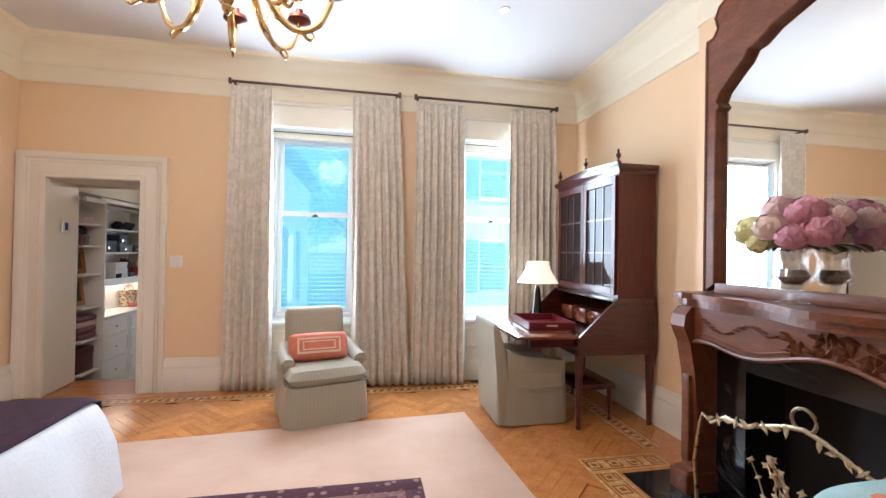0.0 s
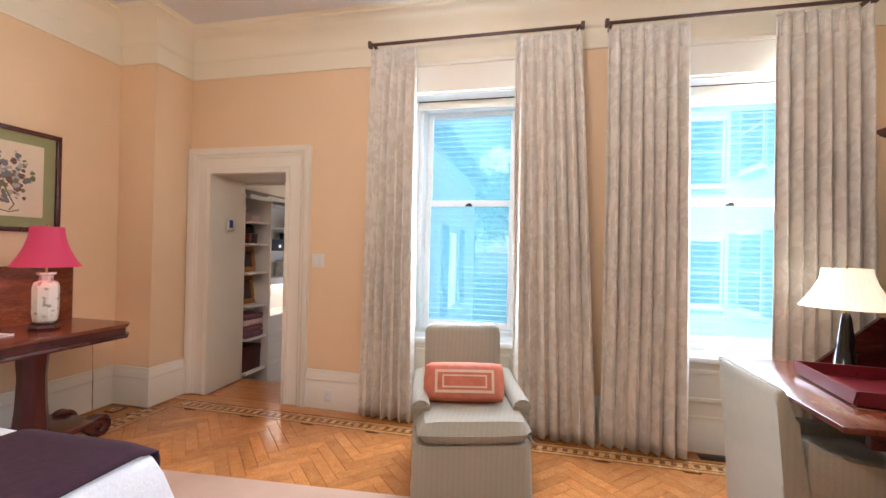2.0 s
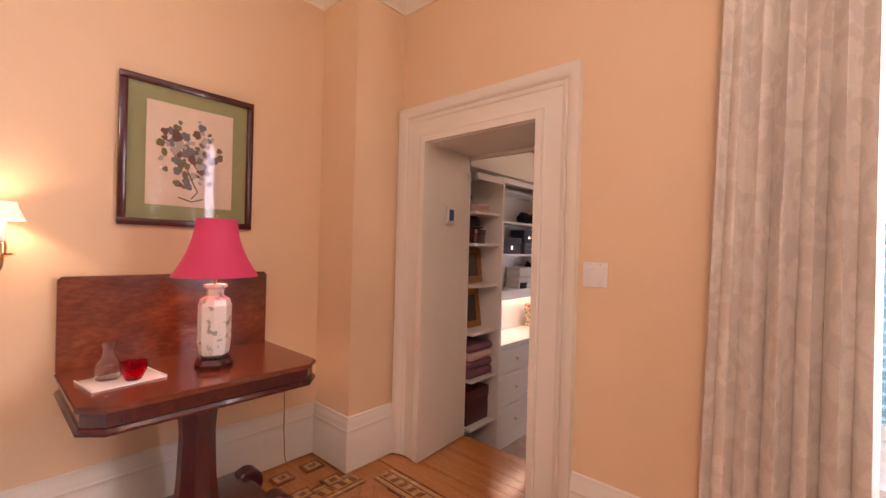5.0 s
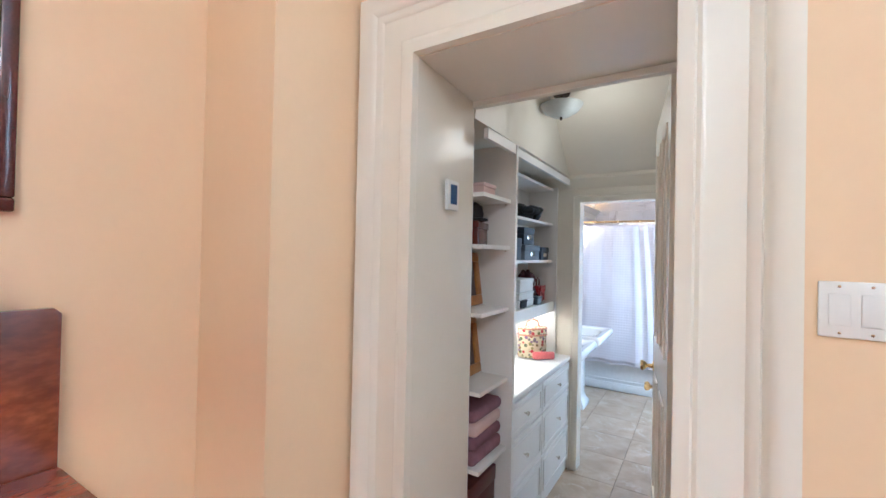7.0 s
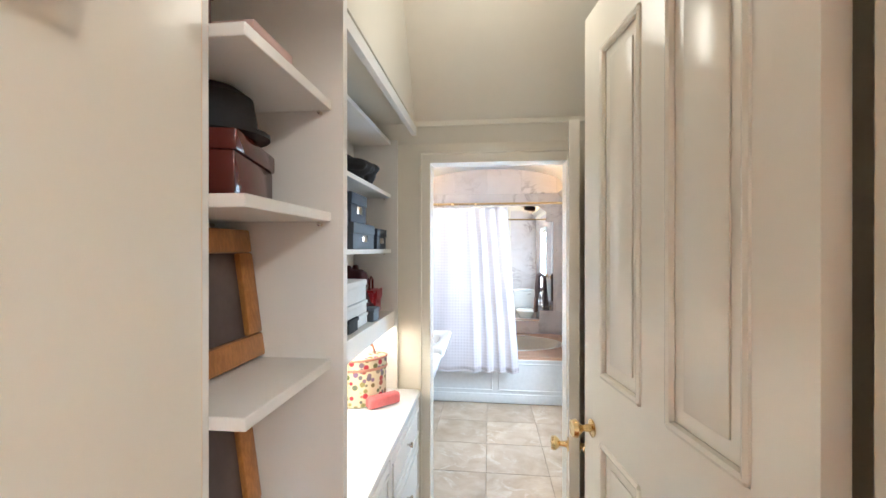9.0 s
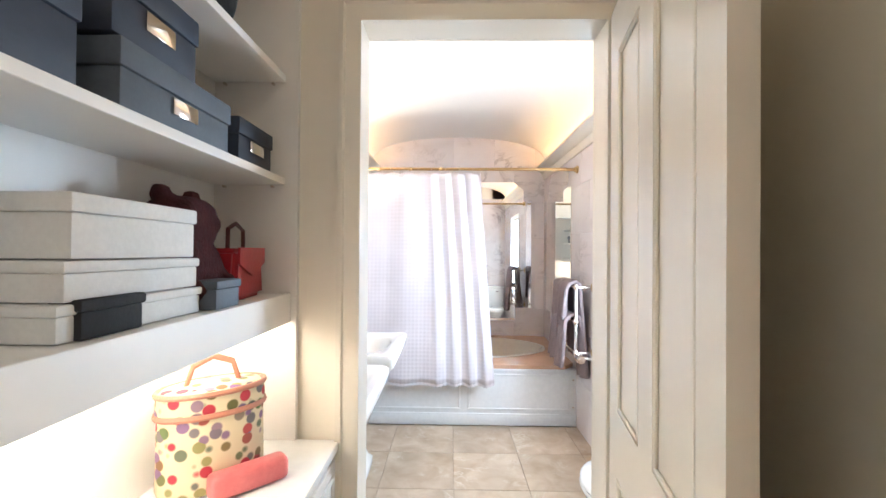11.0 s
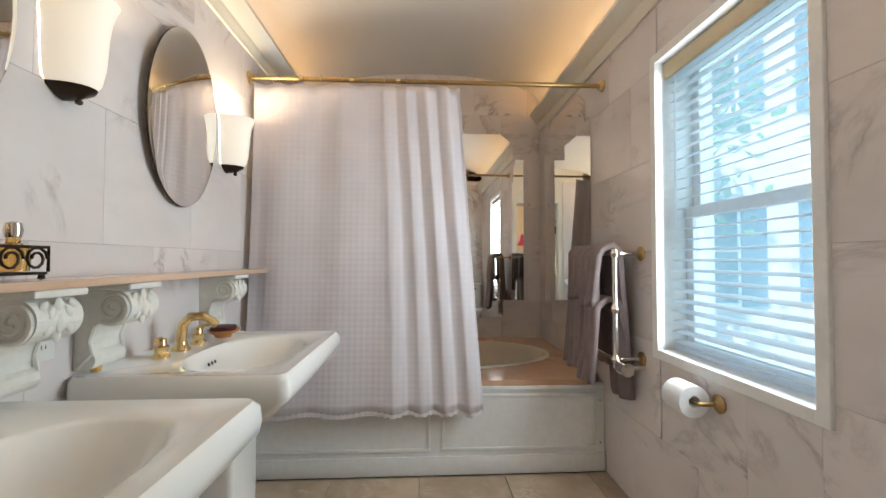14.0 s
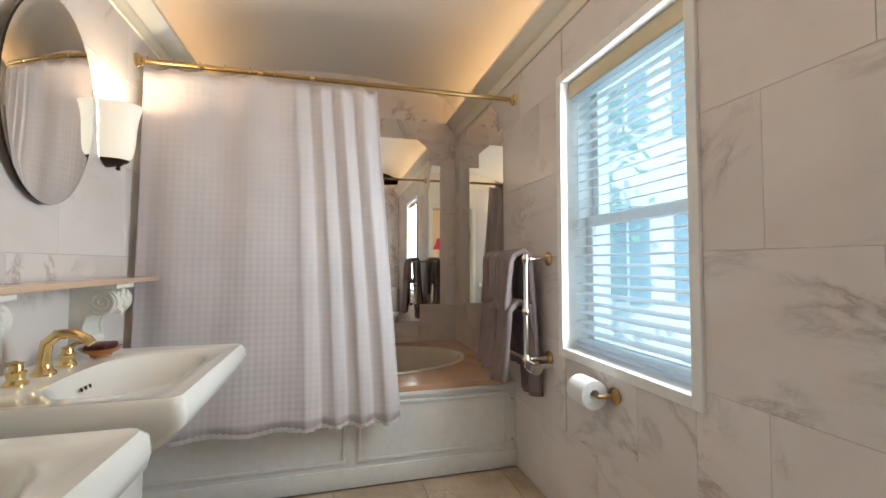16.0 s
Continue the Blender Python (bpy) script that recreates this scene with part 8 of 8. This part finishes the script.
def house_window(parent, axis, at, sgn, u, z, w_, h_, shutters=True):
    def put(name, u0, u1, z0, z1, d0, d1, mat, par):
        lo, hi = at + sgn * d0, at + sgn * d1
        lo, hi = min(lo, hi), max(lo, hi)
        q = box(lo, u0, z0, hi, u1, z1) if axis == "x" else box(u0, lo, z0, u1, hi, z1)
        return part(name, q, mat, par, smooth=False)
    o = put("window", u - w_ / 2 - 0.06, u + w_ / 2 + 0.06, z - 0.06, z + h_ + 0.08, 0.0, 0.05, WHITE, parent)
    for i in (0, 1):
        put("pane", u - w_ / 2, u + w_ / 2, z + i * h_ / 2 + 0.02, z + (i + 1) * h_ / 2 - 0.02, 0.05, 0.056, DARKG, o)
    put("sill", u - w_ / 2 - 0.1, u + w_ / 2 + 0.1, z - 0.12, z - 0.06, 0.0, 0.10, WHITE, o)
    if shutters:
        for s_ in (-1, 1):
            c_ = u + s_ * (w_ / 2 + 0.06 + w_ / 4)
            put("shutter", c_ - w_ / 4 + 0.01, c_ + w_ / 4 - 0.01, z - 0.04, z + h_ + 0.04, 0.0, 0.05, SHUT, parent)


# the wing that holds the bathroom, seen through the bedroom window
h = thing("bathroom_wing", pose(0, 0, 0), "white clapboard back wing with a dark slate roof", "building")
part("wall", box(-1.31, 5.262, -0.9, -0.81, 7.05, 2.95), WBRICK, h, smooth=False)
b = bmesh.new()
courses(b, "x", -0.80, 5.262, 10.68, -0.9, 2.9, 0.105, 0.02, [(7.80, 8.85, 0.40, 1.80)])
q = part("clapboard", b, WBRICK, h, "white lapped clapboards", False)
part("roof", pushed([(-0.55, 2.86), (-0.50, 2.98), (-2.0, 4.1), (-3.5, 2.98), (-3.45, 2.86)], 5.27, 10.9, "y"), ROOFM, h, smooth=False)
for y in (7.60, 9.04):
    part("shutter", box(-0.79, y - 0.19, 0.40, -0.75, y + 0.19, 1.80, 0.004), SHUT, h, "blue-grey shutter", False)

h = thing("neighbour_house", pose(0, 0, 0), "tall white painted brick house with shutters", "building")
part("wall", box(1.35, 13.0, -0.9, 9.0, 20, 9.5), WBRICK, h, smooth=False)
b = bmesh.new()
n_ = int(10.2 / 0.085)
for i in range(n_):
    z = -0.88 + i * 0.085
    bx(b, 1.36, 12.985, z, 8.99, 13.0, z + 0.074)
part("brick_course", b, WBRICK, h, "white painted brick courses", False)["kind"] = "stuff"
for z in (0.2, 3.2, 6.2):
    for x in (2.25, 4.6, 6.9):
        house_window(h, "y", 12.985, -1, x, z, 0.85, 1.6)
part("roof", box(1.1, 12.7, 9.5, 9.3, 20.2, 9.8), ROOFM, h, smooth=False)
h = thing("neighbour_house", pose(0, 0, 0), "white painted brick house beside the yard", "building")
part("wall", box(5.0, 5.6, -0.9, 11, 12.6, 8.5), WBRICK, h, smooth=False)
b = bmesh.new()
for i in range(int(9.2 / 0.085)):
    z = -0.88 + i * 0.085
    bx(b, 4.985, 5.61, z, 5.0, 12.59, z + 0.074)
part("brick_course", b, WBRICK, h, "white painted brick courses", False)["kind"] = "stuff"
for z in (0.3, 3.3):
    for y in (7.0, 9.2, 11.3):
        house_window(h, "x", 4.985, -1, y, z, 0.9, 1.6, y > 9)
part("roof", box(4.7, 5.4, 8.5, 11.2, 12.9, 8.8), ROOFM, h, smooth=False)
f_ = thing("garden_fence", pose(0, 0, 0), "weathered board fence across the yard", "fence")
FENCE = wooden("weathered_fence_wood", (0.16, 0.13, 0.10), (0.22, 0.18, 0.14), (0.28, 0.24, 0.19), 0.8, (10, 10, 1.5), 2.0)
me = mesh_of("board", box(-0.07, -0.012, -0.9, 0.07, 0.012, 0.75, 0.004, 1), FENCE)
for i in range(26):
    o = new("board", me)
    o.location = (-2.6 + i * 0.15, 12.6, random.Random(i).uniform(-0.02, 0.02))
    o.parent = f_
part("rail", box(-2.7, 12.615, 0.3, 1.3, 12.65, 0.38), FENCE, f_, smooth=False)


def tree(x, y, h_, r_, seed, label):
    rnd_ = random.Random(seed)
    t_ = thing("tree", pose(x, y, -0.86), label, "tree")
    b_ = bmesh.new()
    tube(b_, [(0, 0, 0), (0.05, 0.03, h_ * 0.25), (-0.04, 0.06, h_ * 0.5), (0.06, 0, h_ * 0.8)], 0.14, 9, lambda q: 1 - 0.7 * q)
    tips = []
    for i in range(14):
        z = h_ * rnd_.uniform(0.3, 0.75)
        a = rnd_.uniform(0, 6.28)
        L = r_ * rnd_.uniform(0.6, 1.0)
        e = (L * math.cos(a), L * math.sin(a), z + L * rnd_.uniform(0.3, 0.9))
        tube(b_, [(0, 0, z), (e[0] * 0.5, e[1] * 0.5, z + (e[2] - z) * 0.4), e], 0.05, 6, lambda q: 1 - 0.8 * q)
        tips += [e, (e[0] * 0.6, e[1] * 0.6, z + (e[2] - z) * 0.55)]
    part("trunk", b_, plain("grey_bark", (0.10, 0.08, 0.06), 0.9), t_)
    vs, fs = [], []
    for i in range(3000):
        c_ = rnd_.choice(tips)
        p_ = Vector(c_) + Vector((rnd_.gauss(0, 0.33), rnd_.gauss(0, 0.33), rnd_.gauss(0, 0.28)))
        d1 = Vector((rnd_.uniform(-1, 1), rnd_.uniform(-1, 1), rnd_.uniform(-0.6, 0.6))).normalized()
        d2 = d1.orthogonal().normalized()
        s_ = rnd_.uniform(0.07, 0.14)
        k_ = len(vs)
        vs += [p_ - d1 * s_, p_ + d2 * s_ * 0.45, p_ + d1 * s_, p_ - d2 * s_ * 0.45]
        fs.append((k_, k_ + 1, k_ + 2, k_ + 3))
    me_ = bpy.data.meshes.new("crown")
    me_.from_pydata(vs, [], fs)
    me_.materials.append(LEAFG)
    o_ = new("crown", me_)
    o_.parent = t_


LEAFG = Nodes("spring_leaves")
_c = LEAFG.ramp(LEAFG.noise(LEAFG.coord(), 3.0, 3), [(0.3, (0.10, 0.27, 0.07)), (0.7, (0.17, 0.40, 0.11))])
LEAFG.base(_c).set(Roughness=0.6)
_tl = LEAFG.t.nodes.new("ShaderNodeBsdfTranslucent")
_tl.inputs[0].default_value = (0.30, 0.58, 0.16, 1)
_mx = LEAFG.t.nodes.new("ShaderNodeMixShader")
_mx.inputs[0].default_value = 0.45
LEAFG.l(LEAFG.b.outputs[0], _mx.inputs[1])
LEAFG.l(_tl.outputs[0], _mx.inputs[2])
LEAFG.l(_mx.outputs[0], LEAFG.t.nodes["Material Output"].inputs[0])
LEAFG = LEAFG.m
tree(0.15, 12.0, 5.6, 1.5, 2, "leafy green yard tree behind the house")
tree(-1.6, 15.8, 7.0, 2.2, 6, "tall leafy tree at the back of the yard")
tree(0.3, 16.5, 9.0, 2.6, 7, "tall leafy tree at the back of the yard")

# ---- pieces: marble wall tiles, stone floor tiles, parquet ----
ob = bpy.data.objects
wall_tiles(ob["bath_wall_west"], "x", BW - 0.006, BS + 0.012, BN, FL, SP, 0.46, 0.40)
wall_tiles(ob["bath_wall_east"], "x", BE + 0.006, BS + 0.012, BN, FL, SP, 0.46, 0.40, (BY0, BY1, BZ0, BZ1))
wall_tiles(ob["bath_wall_north"], "y", BN + 0.006, BW, BE, FL, 2.5, 0.46, 0.40)
tile_mesh = mesh_of("floor_tile", box(-0.2285, -0.2285, -0.008, 0.2285, 0.2285, 0.0, 0.002, 1), TRAV)
for i in range(5):
    for j in range(12):
        x, y = -3.0 + 0.23 + i * 0.46, 5.51 + 0.23 + j * 0.46
        if y > 9.3 or (y < 6.9 and (x < -2.75 or x > -1.4)):
            continue
        q = new("tile", tile_mesh)
        q.location = (x, y, FL)
        q.parent = ob["wet_floor"]

# herringbone parquet inside the inlaid border
PW, PL = 0.078, 0.39
plank_mesh = mesh_of("plank", box(-PL / 2 + 0.0008, -PW / 2 + 0.0008, -0.012, PL / 2 - 0.0008, PW / 2 - 0.0008, 0.0, 0.0012, 1), OAK)
rest = bmesh.new()
count = 0
BX0, BX1, BYT = -2.46, 2.92, 4.42
r2 = math.sqrt(0.5)
for a in range(-70, 70):
    for c in range(-14, 14):
        for ang in (45, 135):
            if ang == 45:
                p, q = a * PW + c * 2 * PL + PL / 2, a * PW + PW / 2
            else:
                p, q = a * PW + c * 2 * PL - PW / 2, a * PW + PL / 2
            x, y = (p - q) * r2, (p + q) * r2
            if not (BX0 - 0.05 < x < BX1 and 2.45 < y < BYT + 0.05):
                continue
            near = BX0 + 0.17 < x and y < BYT - 0.17
            if near and count < 300 and y > 3.15 and x < 2.3:
                o = new("plank", plank_mesh)
                o.matrix_world = pose(x, y, 0, 0, 0, ang)
                o.parent = ob["floor"]
                count += 1
            else:
                bx(rest, -PL / 2 + 0.001, -PW / 2 + 0.001, -0.012, PL / 2 - 0.001, PW / 2 - 0.001, 0.0, m=pose(x, y, 0, 0, 0, ang))
for geom in ((Vector((BX0, 0, 0)), Vector((-1, 0, 0))), (Vector((0, BYT, 0)), Vector((0, 1, 0)))):
    bmesh.ops.bisect_plane(rest, geom=rest.verts[:] + rest.edges[:] + rest.faces[:], plane_co=geom[0], plane_no=geom[1], clear_outer=True)
r = part("plank_field", rest, OAK, ob["floor"], smooth=False)
r["kind"] = "stuff"

# inlaid border: bands, bars and squares
pale, dark = bmesh.new(), bmesh.new()
BO = 0.17
HX0, HX1, HY0, HY1 = 2.02, 2.60, 2.70, 2.92           # key pattern before the hearth


def band(x0, y0, x1, y1, horizontal):
    """One strip of the border between two corners, its ladder of dark blocks along it."""
    if horizontal:
        for o0, o1, t in ((0.0, 0.008, dark), (0.014, 0.04, pale), (0.046, 0.05, dark), (0.118, 0.122, dark), (0.128, 0.154, pale), (0.16, 0.168, dark)):
            bx(t, x0, y0 + o0, -0.01, x1, y0 + o1, 0.0006)
        bx(pale, x0, y0 + 0.051, -0.01, x1, y0 + 0.117, 0.0004)
        n = int((x1 - x0) / 0.07)
        for i in range(n):
            u = x0 + 0.035 + i * (x1 - x0) / n
            prism(dark, [(u - 0.022, y0 + 0.058), (u + 0.012, y0 + 0.058), (u + 0.022, y0 + 0.11), (u - 0.012, y0 + 0.11)], -0.01, 0.0009, "z")
    else:
        for o0, o1, t in ((0.0, 0.008, dark), (0.014, 0.04, pale), (0.046, 0.05, dark), (0.118, 0.122, dark), (0.128, 0.154, pale), (0.16, 0.168, dark)):
            bx(t, x0 + o0, y0, -0.01, x0 + o1, y1, 0.0006)
        bx(pale, x0 + 0.051, y0, -0.01, x0 + 0.117, y1, 0.0004)
        n = int((y1 - y0) / 0.07)
        for i in range(n):
            u = y0 + 0.035 + i * (y1 - y0) / n
            prism(dark, [(x0 + 0.058, u - 0.022), (x0 + 0.11, u - 0.012), (x0 + 0.11, u + 0.022), (x0 + 0.058, u + 0.012)], -0.01, 0.0009, "z")


band(BX0, BYT, 2.75, BYT + BO, True)
band(BX0 - BO, 2.9, BX0, BYT - 0.05, False)
band(2.58, 2.95, 2.75, BYT - 0.002, False)
for x in (BX0 - 0.17, BX0 - 0.40):
    for y in (4.25, 4.05):
        bx(dark, x - 0.04, y - 0.06, -0.01, x + 0.06, y + 0.06, 0.0006)
        bx(pale, x - 0.025, y - 0.045, -0.01, x + 0.045, y + 0.045, 0.0009)
        bx(dark, x - 0.008, y - 0.022, -0.01, x + 0.028, y + 0.022, 0.0012)
for x0, y0, x1, y1 in ((2.02, 2.70, 2.62, 2.88), (2.02, 0.9, 2.20, 2.70)):
    bx(pale, x0, y0, -0.01, x1, y1, 0.0006)
    bx(dark, x0 + 0.02, y0 + 0.02, -0.01, x1 - 0.02, y1 - 0.02, 0.0009)
    bx(pale, x0 + 0.032, y0 + 0.032, -0.01, x1 - 0.032, y1 - 0.032, 0.0012)
    n = max(1, int(max(x1 - x0, y1 - y0) / 0.13))
    for i in range(n):
        cx = x0 + (i + 0.5) * (x1 - x0) / n if x1 - x0 > y1 - y0 else (x0 + x1) / 2
        cy = (y0 + y1) / 2 if x1 - x0 > y1 - y0 else y0 + (i + 0.5) * (y1 - y0) / n
        for s, t, z in ((0.048, dark, 0.0015), (0.034, pale, 0.0018), (0.018, dark, 0.0021)):
            bx(t, cx - s, cy - s, -0.01, cx + s, cy + s, z)
o = part("inlay_pale", pale, MAPLE, ob["floor"], "pale maple inlay bands", False)
o["kind"] = "stuff"
o = part("inlay_dark", dark, INLAY, ob["floor"], "dark walnut inlay blocks", False)
o["kind"] = "stuff"
# straight boards along the walls
me = mesh_of("plank", box(-0.55, -0.041, -0.011, 0.55, 0.041, -0.0004, 0.001, 1), OAKF)
for j in range(2):
    for i in range(5):
        o = new("plank", me)
        o.location = (-2.1 + i * 1.102 + 0.4 * j, 4.634 + j * 0.0835, 0)
        o.parent = ob["floor"]
for j in range(6):
    o = new("plank", mesh_of("plank", box(-0.394, -0.041, -0.011, 0.394, 0.041, -0.0004, 0.001, 1), OAKF) if j == 0 else o.data)
    o.location = (-2.005, 4.805 + j * 0.0835, 0)
    o.parent = ob["floor"]
